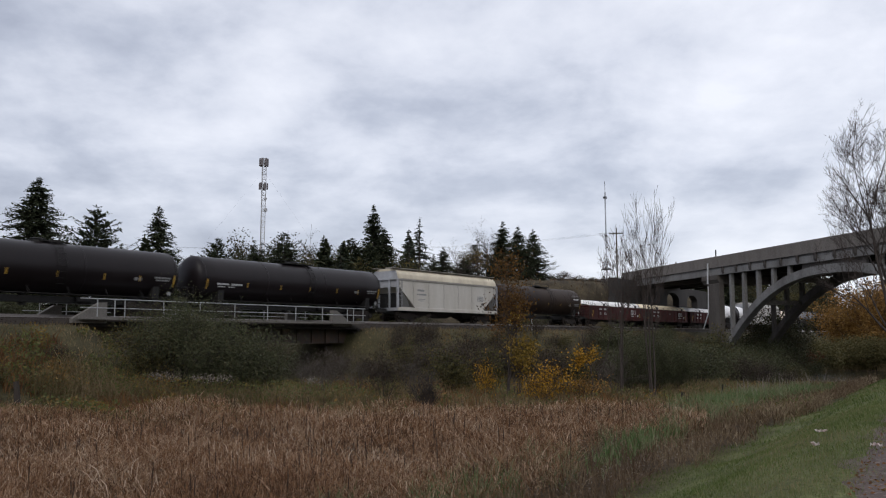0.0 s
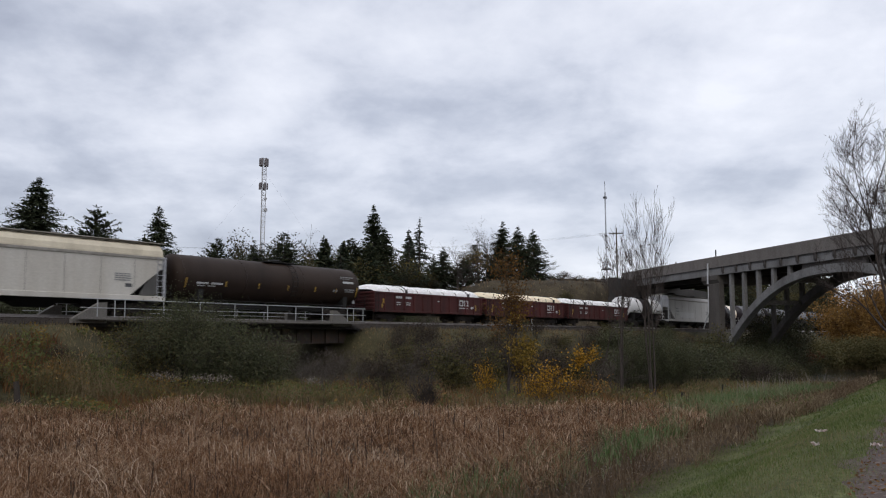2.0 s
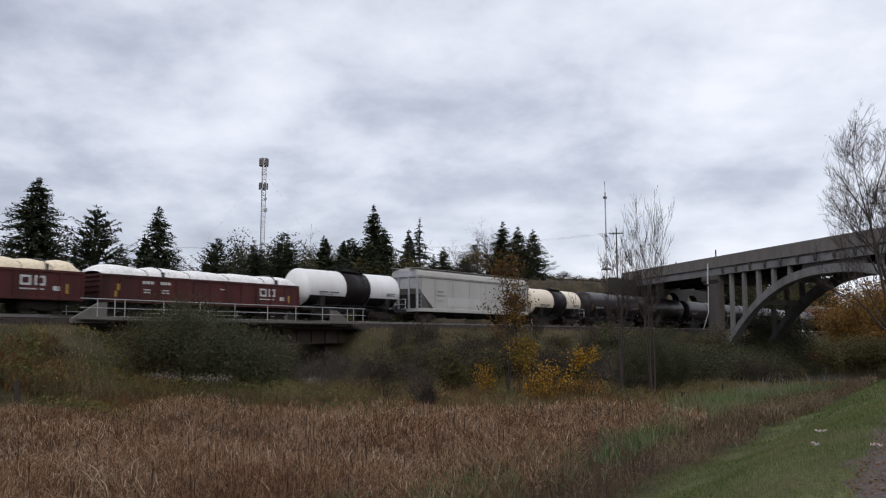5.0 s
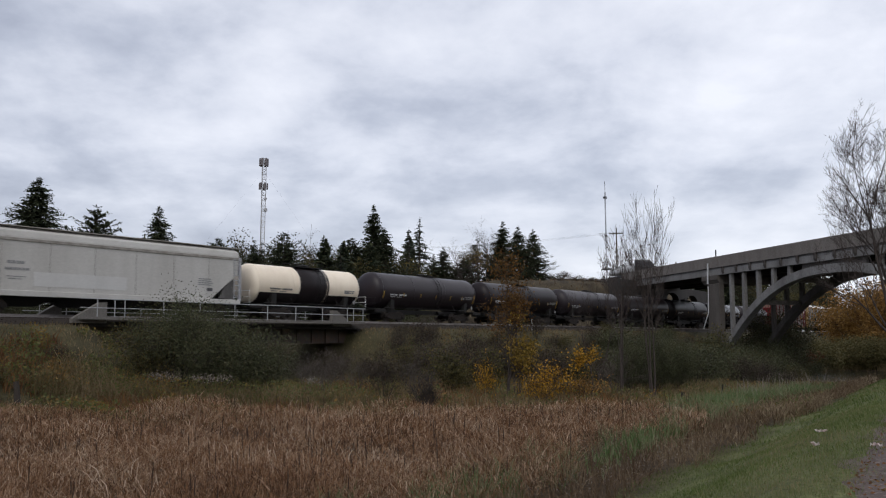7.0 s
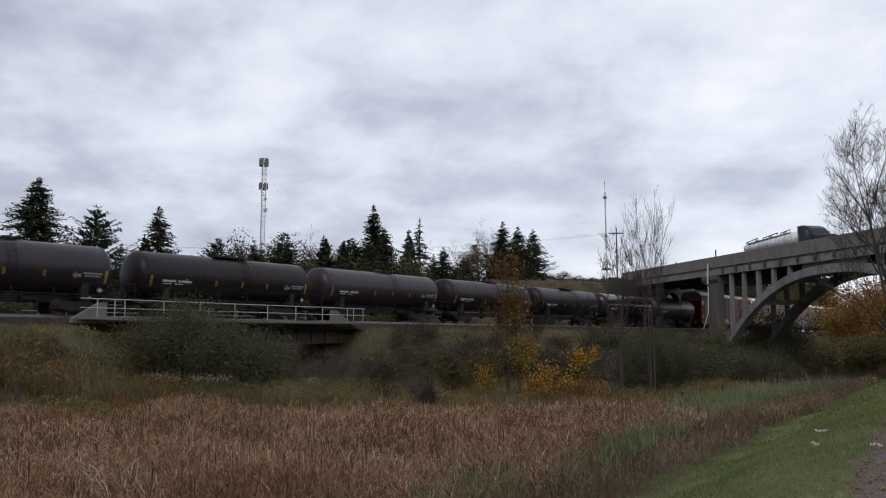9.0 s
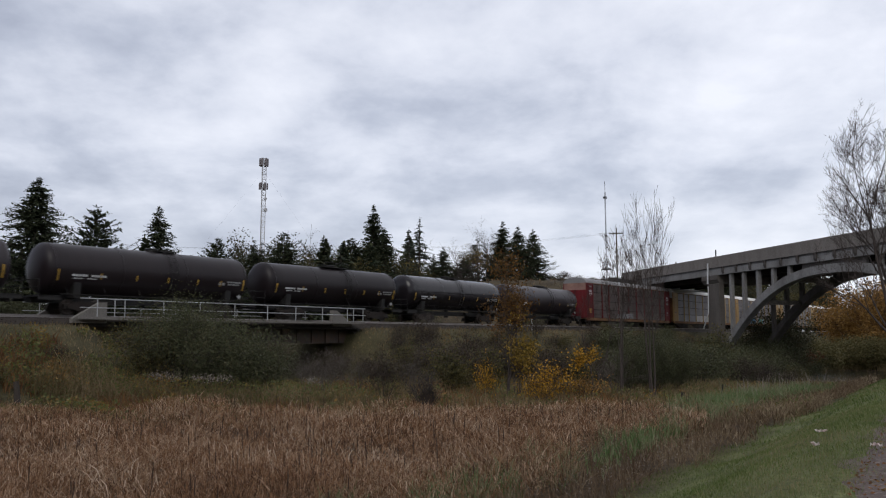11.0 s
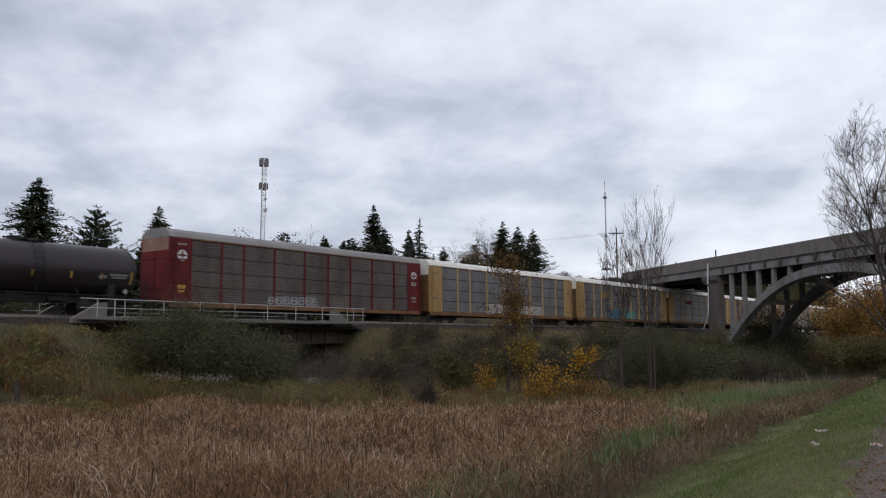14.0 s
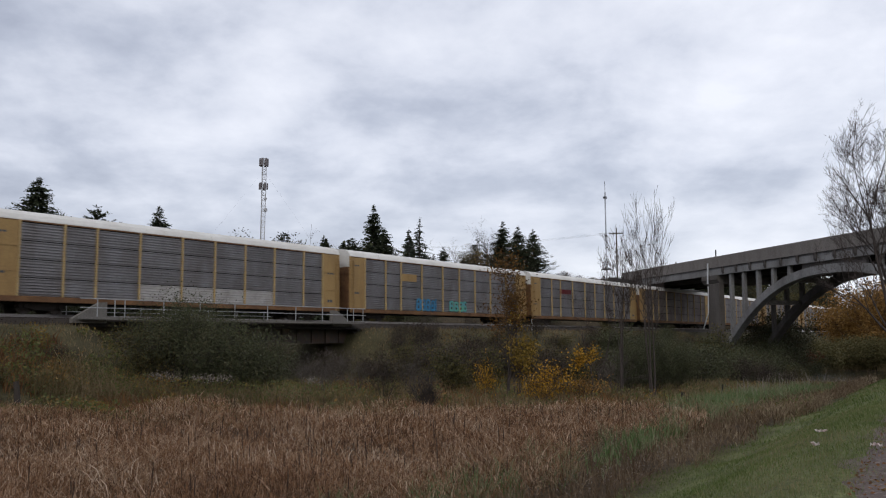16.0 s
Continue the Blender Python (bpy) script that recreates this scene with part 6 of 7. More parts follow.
# ---- leafy and bare trees
def leafy(name, m, label, category, group, seed, H, stems, spread, leaf, n_leaf, size, level=3, bark="bark_grey", fork=0.35, up=0.3, drop=0.25, trunk_r=None, split=(4, 6), gather=0.3, lean=(0, 0), angle=0.6, ratio=0.55, low=0.3, least=0.0045, wild=0.25, trim=None):
    """A tree or shrub: forked stems, and leaves gathered at the outer twigs; trim takes off high limbs that reach too far to one side, the higher the more."""
    rng = np.random.default_rng(seed)
    th = plant(name, m, label, category, group)
    segs, tips = [], []
    for i in range(stems):
        a = 2 * np.pi * (i + rng.random() * 0.6) / stems
        s = spread * rng.uniform(0.5, 1.1)
        d = np.array([math.cos(a) * s + lean[0], math.sin(a) * s + lean[1], 1.0])
        base = np.array([math.cos(a), math.sin(a), 0]) * (0.12 * (stems > 1) * H * 0.15)
        grow(rng, base, d, H * fork * rng.uniform(0.8, 1.15) * (1.6 if stems > 3 else 1.9), trunk_r or 0.012 * H, level, segs, tips, up, split, wild, ratio, angle, low)
    zmax = max(max(s[1][2] for s in segs), 0.1)
    k = H / zmax
    segs = [(a * k, b * k, r, q) for a, b, r, q in segs]
    segs = [(a - np.array([0, 0, 0.1]) if a[2] < 0.02 else a, b, max(r, least), max(q, least * 0.7)) for a, b, r, q in segs]
    if trim:
        segs = [g for g in segs if g[1][2] < 8.5 or g[1][0] * 0.83 - g[1][1] * 0.56 > trim + 0.4 * (g[1][2] - 8.5)]
    cut = 0.35 * max(g[2] for g in segs)
    thick, thin = [g for g in segs if g[2] >= cut], [g for g in segs if g[2] < cut]
    V, F = sticks(thick, 4)
    soup("trunk", V, F, M[bark], th)
    if thin:
        fine = max(0.011, least * 1.6)
        mid, hair = [g for g in thin if g[2] >= fine], [g for g in thin if g[2] < fine]
        V, F = sticks(mid, 3) if mid else (np.zeros((0, 3)), np.zeros((0, 4), int))
        if hair:
            V2, F2 = ribbons(hair, rng)
            V, F = np.concatenate([V, V2]), np.concatenate([F, F2 + len(V)])
        soup("twig_crown", V, F, M[bark], th)
    if leaf:
        T = np.array([t * k for t, l in tips if l <= 1])
        P = T[rng.integers(0, len(T), n_leaf)] + rng.normal(size=(n_leaf, 3)) * gather
        P[:, 2] = np.maximum(P[:, 2], 0.05)
        P = P[rng.random(n_leaf) > drop * rng.random(n_leaf)]
        V, F = flakes(P, np.full(len(P), size), rng)
        soup("foliage", V, F, M[leaf], th)
    return th


def at(x, y, turn=0.0, sink=0.05):
    return pose(x, y, float(height(x, y)) - sink, 0, 0, turn)


def by_track(s, n):
    p = TD * s + TN * n
    return p.x, p.y


def repeat(src, x, y, scale, turn, label=""):
    o = copy_thing(src, at(x, y, turn))
    o.scale = scale if isinstance(scale, tuple) else (scale,) * 3
    return tagged(o, label)


# the tall bare trees on the near side of the line
leafy("bare_tree", at(12.85, 51.5), "tall slender bare tree with several grey stems", "tree", "", 305, 13.8, 3, 0.06, None, 0, 0.10, 3, "bark_grey", 0.42, 0.62, trunk_r=0.062, split=(6, 9), angle=0.43, ratio=0.42, low=0.36, wild=0.09, least=0.0055)
leafy("bare_tree", at(11.2, 52.5), "slender bare grey tree in the scrub", "tree", "", 314, 10.9, 2, 0.05, None, 0, 0.10, 4, "bark_grey", 0.42, 0.55, trunk_r=0.075, split=(4, 6), angle=0.50, ratio=0.46, low=0.3, wild=0.10, least=0.008)
leafy("bare_tree", at(9.6, 54.0), "thin bare grey sapling in the scrub", "tree", "", 32, 9.6, 2, 0.09, None, 0, 0.1, 3, "bark_grey", 0.36, 0.7, trunk_r=0.06, angle=0.36, low=0.5)
leafy("bare_tree", at(25.3, 45.0), "large bare grey tree with fine spreading twigs", "tree", "", 38, 15.4, 5, 0.24, None, 0, 0.1, 4, "bark_grey", 0.36, 0.5, trunk_r=0.15, split=(7, 9), angle=0.62, ratio=0.44, low=0.22, wild=0.14, least=0.005, trim=-5.8)
# the yellowing tree before the train
leafy("autumn_tree", at(3.9, 50.5), "slim tree with thinning yellow and orange leaves", "tree", "", 41, 8.9, 2, 0.06, "leaf_orange", 4200, 0.095, 3, "bark_grey", 0.4, 0.8, trunk_r=0.08, gather=0.26, angle=0.42)
leafy("autumn_shrub", at(4.4, 50.0), "tall shrub with sparse yellow leaves", "shrub", "", 42, 5.4, 4, 0.16, "leaf_yellow", 2000, 0.12, 3, "bark_grey", 0.4, 0.6, trunk_r=0.04, gather=0.2, angle=0.45)
gold = leafy("autumn_shrub", at(6.2, 47.0), "rounded shrub with bright golden leaves", "shrub", "golden shrubs by the marsh", 43, 2.5, 7, 0.6, "leaf_gold", 1150, 0.10, 3, "bark_grey", 0.4, 0.2, trunk_r=0.025, gather=0.30)
repeat(gold, 5.0, 46.4, (0.8, 0.8, 0.75), 140)
leafy("autumn_tree", at(9.1, 50.0), "small crooked tree with a tuft of orange leaves", "tree", "", 47, 3.3, 1, 0.10, "leaf_gold", 620, 0.12, 2, "bark_dark", 0.45, 0.6, trunk_r=0.045, gather=0.17, angle=0.45, low=0.7)
leafy("autumn_shrub", at(7.9, 47.4), "low shrub with dull orange leaves", "shrub", "", 48, 1.7, 8, 0.7, "leaf_amber", 1500, 0.085, 3, "bark_dark", 0.4, 0.2, trunk_r=0.02, gather=0.26)
repeat(gold, 2.4, 48.5, (0.5, 0.5, 1.0), 40, "small shrub with scattered yellow leaves")
repeat(gold, 5.4, 45.5, (0.6, 0.6, 0.5), 200)
# the big dark bush before the rail bridge
leafy("dark_bush", at(-13.4, 43.5), "large dense dark green bush with a ragged top", "bush", "", 51, 5.5, 16, 0.42, "leaf_dark", 27000, 0.070, 3, "bark_dark", 0.4, 0.35, trunk_r=0.035, gather=0.42, split=(4, 6))
side_bush = leafy("dark_bush", at(-11.2, 42.8), "dense dark green roadside bush", "bush", "", 52, 4.7, 14, 0.55, "leaf_dark", 19000, 0.070, 3, "bark_dark", 0.4, 0.3, trunk_r=0.03, gather=0.36)
leafy("dark_bush", at(-9.4, 42.6), "dense dark green roadside bush", "bush", "", 54, 3.9, 12, 0.6, "leaf_dark", 15000, 0.070, 3, "bark_dark", 0.4, 0.3, trunk_r=0.03, gather=0.36)
leafy("dark_bush", at(-15.2, 43.2), "dense olive green bush", "bush", "", 53, 4.2, 12, 0.5, "leaf_olive", 12000, 0.070, 3, "bark_dark", 0.4, 0.3, trunk_r=0.03, gather=0.35)
for x, y, k, a in ((12.4, 55.5, 0.85, 60), (14.3, 57.0, 0.98, 150), (16.2, 58.5, 0.9, 250)):
    repeat(side_bush, x, y, (k * 0.8, k * 0.8, k), a, "dense dark green bush below the railway")
# scrub masters
tw = leafy("scrub", at(-6.5, 46.0), "pale bare twiggy shrub below the embankment", "shrub", "scrub below the embankment", 61, 3.3, 9, 0.42, None, 0, 0.1, 3, "twig_pale", 0.4, 0.3, trunk_r=0.022, split=(4, 5))
br = leafy("scrub", at(-3.2, 47.0), "brown twiggy shrub with few remaining leaves", "shrub", "scrub below the embankment", 62, 3.2, 9, 0.5, "leaf_brown", 1900, 0.085, 3, "bark_dark", 0.4, 0.3, trunk_r=0.022, gather=0.3, split=(3, 5))
ol = leafy("scrub", at(0.5, 52.0), "olive green shrub with thinning leaves", "shrub", "scrub below the embankment", 63, 3.0, 9, 0.65, "leaf_olive", 3000, 0.115, 3, "bark_dark", 0.4, 0.25, trunk_r=0.022, gather=0.34, split=(3, 5))
dk = leafy("scrub", at(14.5, 60.0), "dark green leafy shrub below the embankment", "shrub", "scrub below the embankment", 64, 3.9, 11, 0.75, "leaf_dark", 4600, 0.12, 3, "bark_dark", 0.4, 0.25, trunk_r=0.03, gather=0.42, split=(3, 5))
rs = leafy("scrub", at(50.0, 118.0), "rust red shrub on the creek bank", "shrub", "scrub below the embankment", 65, 3.4, 9, 0.7, "leaf_rust", 1700, 0.28, 3, "bark_dark", 0.4, 0.25, trunk_r=0.03, gather=0.4, split=(3, 5))
for x, y, k, a in ((-7.6, 47.5, 0.9, 40), (-1.2, 45.5, 0.8, 120), (-5.0, 48.5, 1.0, 200), (6.3, 53.0, 0.9, 70), (11.0, 54.0, 1.0, 10)):
    repeat(tw, x, y, k, a)
leafy("scrub", at(-0.75, 36.2), "dark bare many-stemmed shrub at the marsh's edge", "shrub", "", 66, 2.5, 10, 0.22, None, 0, 0.1, 3, "bark_dark", 0.4, 0.6, trunk_r=0.022, split=(4, 6), least=0.006)
rng0 = random.Random(77)
for i in range(54):
    s = 38 + 88 * (i + rng0.random()) / 54
    n = rng0.uniform(36.0, 43.0)
    x, y = by_track(s, n)
    k = rng0.uniform(0.75, 1.05) * (1.0 if n < 39.5 else 0.72)
    if x > 0.58 * y:
        continue
    if s > 72:
        src = rng0.choice([dk, dk, br, tw, br, ol])
    else:
        src = rng0.choice([br, br, br, br, tw, ol])
    repeat(src, x, y, (k * 1.15, k * 1.15, k), rng0.uniform(0, 360))
for i in range(84):
    s = 44 + 62 * (i + rng0.random()) / 84
    n = rng0.uniform(33.5, 42.0)
    x, y = by_track(s, n)
    k = rng0.uniform(0.75, 1.1) * (1.0 if n < 37.5 else 0.78 if n < 40 else 0.55)
    repeat(rng0.choice([br, br, br, tw, ol]), x, y, (k * 1.2, k * 1.2, k), rng0.uniform(0, 360))
for i in range(18):
    s = 64 + 66 * (i + rng0.random()) / 18
    n = rng0.uniform(27.0, 35.0)
    x, y = by_track(s, n)
    k = rng0.uniform(0.5, 0.85)
    repeat(rng0.choice([br, ol, br, dk]), x, y, (k * 1.3, k * 1.3, k * 0.8), rng0.uniform(0, 360))
# low growth on the near slope of the embankment, left of the rail bridge
for i in range(12):
    s = -12 + 36 * (i + rng0.random()) / 12
    x, y = by_track(s, rng0.uniform(35.5, 41.5))
    k = rng0.uniform(0.22, 0.36)
    repeat(rng0.choice([ol, br, ol]), x, y, (k * 1.6, k * 1.6, k), rng0.uniform(0, 360), "low weedy bush on the embankment")
# beyond the arch and on the creek's far bank
for i in range(36):
    k = rng0.uniform(0.65, 1.15)
    x, y = rng0.uniform(50, 84), rng0.uniform(114, 142)
    if float(height(x, y)) < -0.1:
        continue
    repeat(rng0.choice([rs, ol, ol, ol, br]), x, y, k, rng0.uniform(0, 360))
for i in range(14):
    k = rng0.uniform(0.6, 1.0)
    x, y = rng0.uniform(38, 60), rng0.uniform(92, 112)
    if x > 24 + 0.27 * y or float(height(x, y)) < -0.1 or x > 0.44 * y:
        continue
    repeat(rng0.choice([dk, ol, br]), x, y, (k, k, k * 0.7), rng0.uniform(0, 360))
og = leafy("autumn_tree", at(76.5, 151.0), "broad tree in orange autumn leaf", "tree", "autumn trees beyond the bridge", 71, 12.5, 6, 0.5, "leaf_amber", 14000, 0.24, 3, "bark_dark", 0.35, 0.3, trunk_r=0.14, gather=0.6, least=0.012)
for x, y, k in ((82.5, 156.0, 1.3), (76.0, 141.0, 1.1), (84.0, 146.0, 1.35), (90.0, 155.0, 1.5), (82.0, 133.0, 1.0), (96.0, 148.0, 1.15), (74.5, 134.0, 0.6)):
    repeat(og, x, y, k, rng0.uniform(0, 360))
gr = leafy("leafy_tree", at(84.0, 213.0), "olive green tree turning yellow", "tree", "trees behind the railway", 72, 11.0, 5, 0.45, "leaf_olive", 3800, 0.20, 3, "bark_dark", 0.35, 0.3, trunk_r=0.14, gather=0.42, split=(3, 5), least=0.012)
yl = leafy("leafy_tree", at(-17.5, 122.0), "slender tree with pale yellow leaves", "tree", "trees behind the railway", 73, 12.0, 4, 0.35, "leaf_yellow", 1900, 0.13, 3, "bark_grey", 0.35, 0.35, trunk_r=0.12, gather=0.28, split=(4, 6), least=0.012)
ba = leafy("bare_tree", at(-21.2, 119.0), "bare grey tree behind the railway", "tree", "trees behind the railway", 74, 12.5, 3, 0.30, "leaf_brown", 700, 0.12, 3, "bark_grey", 0.36, 0.35, trunk_r=0.12, split=(5, 7), gather=0.25, least=0.008)
for x, y, k in ((70.0, 190.0, 1.2), (97.0, 228.0, 1.2), (112.0, 250.0, 1.3), (-14.0, 118.0, 0.9), (-10.0, 126.0, 0.85), (-33.0, 104.0, 0.75), (60.5, 180.0, 1.1), (-38.5, 99.0, 0.7), (-44.0, 94.0, 0.7), (-5.0, 132.0, 0.7)):
    repeat(gr, x, y, k, rng0.uniform(0, 360))
for x, y, k in ((-7.4, 136.0, 0.95), (-5.8, 137.0, 0.85), (-19.0, 124.0, 0.9), (62.0, 182.0, 0.8)):
    repeat(yl, x, y, k, rng0.uniform(0, 360))
for x, y, k in ((-15.8, 124.0, 0.85), (7.6, 141.0, 0.95), (-24.5, 110.0, 0.85), (-31.5, 100.0, 0.75), (-35.0, 97.0, 0.7), (-27.0, 108.0, 0.8)):
    repeat(ba, x, y, k, rng0.uniform(0, 360))
# the wood that closes the view behind the railway
fc = conifer(-31.0, 108.0, 14.5, 2.6, 0, 171, 0.25)
fd = conifer(-20.0, 126.0, 15.5, 2.3, 2, 172, 0.5)
for i in range(56):
    s = -40 + 190 * (i + rng0.random()) / 56
    n = DC + rng0.uniform(22, 60)
    x, y = by_track(s, n)
    if (x - 26) ** 2 + (y - 178) ** 2 < 30 ** 2 or x > 34 or x < -0.58 * y - 2:
        continue
    k = rng0.uniform(0.72, 1.0) * (0.55 + y / 200) * (0.62 if x > -4 else 1.15 if x > -30 else 0.85)
    src = rng0.choice([fc, fc, fc, fd, ba, ba, yl, gr])
    if src in (fc, fd):
        k *= 1.15
    repeat(src, x, y, (k * 1.1, k * 1.1, k), rng0.uniform(0, 360))
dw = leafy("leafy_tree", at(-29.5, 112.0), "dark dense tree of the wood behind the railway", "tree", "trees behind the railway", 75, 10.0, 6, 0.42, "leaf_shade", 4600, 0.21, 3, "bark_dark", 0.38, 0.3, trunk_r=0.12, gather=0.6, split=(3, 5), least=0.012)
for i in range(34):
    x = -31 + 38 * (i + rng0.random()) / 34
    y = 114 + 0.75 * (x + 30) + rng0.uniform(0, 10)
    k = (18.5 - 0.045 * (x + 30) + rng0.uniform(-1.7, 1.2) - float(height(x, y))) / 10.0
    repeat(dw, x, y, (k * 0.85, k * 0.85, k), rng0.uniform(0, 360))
for i in range(14):
    x, y = rng0.uniform(35.5, 45), rng0.uniform(92, 107)
    k = rng0.uniform(0.75, 1.1)
    repeat(rng0.choice([dk, ol, br, dk]), x, y, (k * 1.1, k * 1.1, k), rng0.uniform(0, 360), "bush at the foot of the road bridge")
for x, y, k in ((42.5, 112.5, 0.75), (43.6, 110.0, 0.85), (44.8, 113.0, 0.9), (46.0, 114.5, 0.8), (41.2, 109.0, 0.6), (45.0, 108.5, 0.65), (47.6, 117.5, 0.8)):
    repeat(dw, x, y, k, rng0.uniform(0, 360), "dark tree in the shade of the road bridge")
for i in range(26):
    y = rng0.uniform(72, 92)
    f = 0.20 + 0.27 * (i + rng0.random()) / 26
    k = (EYE + (0.9 - 2.6 * smooth(0.34, 0.46, f) + rng0.uniform(-0.5, 0.5))) / 3.6
    repeat(rng0.choice([dk, dk, ol, br]), f * y, y, (k * 1.1, k * 1.1, k), rng0.uniform(0, 360), "thick dark bush on the creek bank")
for x, y, kx, kz, src in ((31.2, 96.0, 1.3, 1.85, ol), (33.4, 97.0, 1.2, 1.15, dk), (29.0, 94.0, 1.3, 1.5, ol), (36.0, 98.0, 1.2, 0.95, ol), (39.2, 102.6, 1.0, 1.25, dk), (40.6, 103.2, 1.1, 1.35, dk), (42.0, 104.2, 1.0, 1.2, br), (38.0, 101.5, 1.0, 1.1, br), (43.5, 104.5, 1.1, 1.1, dk)):
    repeat(src, x, y, (kx, kx, kz), rng0.uniform(0, 360), "olive bush before the bridge pier")
for i in range(30):
    y = rng0.uniform(108, 132)
    x = y * (0.40 + 0.14 * (i + rng0.random()) / 30)
    k = rng0.uniform(0.6, 1.0)
    if float(height(x, y)) < -0.1:
        continue
    repeat(rng0.choice([ol, ol, br]), x, y, (k * 1.4, k * 1.4, k), rng0.uniform(0, 360), "low olive shrub on the creek's far bank")
sg = leafy("scrub", at(56.0, 128.0), "straw and olive brush on the creek bank", "shrub", "scrub below the embankment", 66, 3.0, 10, 0.75, "leaf_straw", 5200, 0.13, 3, "bark_dark", 0.4, 0.2, trunk_r=0.03, gather=0.6, split=(3, 5))
for i in range(34):
    f = 0.43 + 0.13 * (i + rng0.random()) / 34
    y = 112.0
    while y < 150 and float(height(f * y, y)) < -0.12:
        y += 1.0
    y += rng0.uniform(0.3, 5.0)
    k = rng0.uniform(1.0, 1.5)
    repeat(rng0.choice([sg, sg, sg, ol]), f * y, y, (k * 1.3, k * 1.3, k), rng0.uniform(0, 360), "olive brush along the creek's far bank")
for x, y in ((50.5, 176.0), (53.0, 172.0), (55.5, 179.0), (57.0, 170.0)):
    k = max((18.5 - float(height(x, y))) / 9.0, 0.5)
    repeat(fc, x, y, (k * 1.4, k * 1.4, k), rng0.uniform(0, 360), "dark green spruce beyond the road bridge")
for x, y, k in ((58.0, 172.0, 1.25), (61.0, 178.0, 1.3), (64.0, 183.0, 1.2), (72.0, 196.0, 1.3), (80.0, 206.0, 1.2), (89.0, 218.0, 1.25), (98.0, 231.0, 2.0), (105.0, 241.0, 2.1), (112.0, 252.0, 2.2), (124.0, 270.0, 2.2), (88.0, 179.0, 1.2), (79.8, 166.0, 1.35), (84.5, 166.0, 1.45), (89.0, 169.0, 1.4), (93.0, 172.0, 1.4), (90.0, 181.0, 1.35), (96.0, 183.0, 1.35)):
    repeat(dw, x, y, k, rng0.uniform(0, 360), "dark leafy tree beyond the road bridge")
for x, y, k in ((60.0, 178.0, 1.3), (66.0, 186.0, 1.35), (71.0, 192.0, 1.35), (77.0, 200.0, 1.4), (83.0, 209.0, 1.3), (116.0, 253.0, 1.7)):
    repeat(fc, x, y, (k * 1.5, k * 1.5, k), rng0.uniform(0, 360), "dark green spruce beyond the road bridge")
for i in range(20):
    x, y = by_track(-38 + 150 * (i + rng0.random()) / 20, DC + rng0.uniform(9, 18))
    k = rng0.uniform(0.5, 0.9)
    repeat(rng0.choice([dk, ol, br]), x, y, (k * 1.3, k * 1.3, k), rng0.uniform(0, 360), "scrub on the far side of the rails")
for i in range(40):
    x, y = rng0.uniform(12, 38), rng0.uniform(128, 196)
    k = rng0.uniform(0.3, 0.7)
    if track_n(x, y) < DC + 7:
        continue
    repeat(rng0.choice([br, br, ol, br]), x, y, (k * 1.5, k * 1.5, k * 0.8), rng0.uniform(0, 360), "low scrub on the hill")


# ---- reeds and grass
def field(n, x0, x1, y0, y1, rng, keep):
    P = np.stack([rng.uniform(x0, x1, n), rng.uniform(y0, y1, n)], 1)
    P = P[keep(P[:, 0], P[:, 1])]
    return np.concatenate([P, height(P[:, 0], P[:, 1])[:, None] - 0.03], 1)


def lane_r(x, y):
    return x * RN.x + y * RN.y


def lane_l(x, y):
    return x * RD.x + y * RD.y


def seen(x, y):
    return np.abs(x) < 0.60 * y + 3.5


def edge_far(x):
    """Where the cattails end towards the scrub."""
    return 34.2 + 0.10 * x + 0.9 * np.sin(x * 0.5) + 0.7 * np.sin(x * 1.3 + 2)


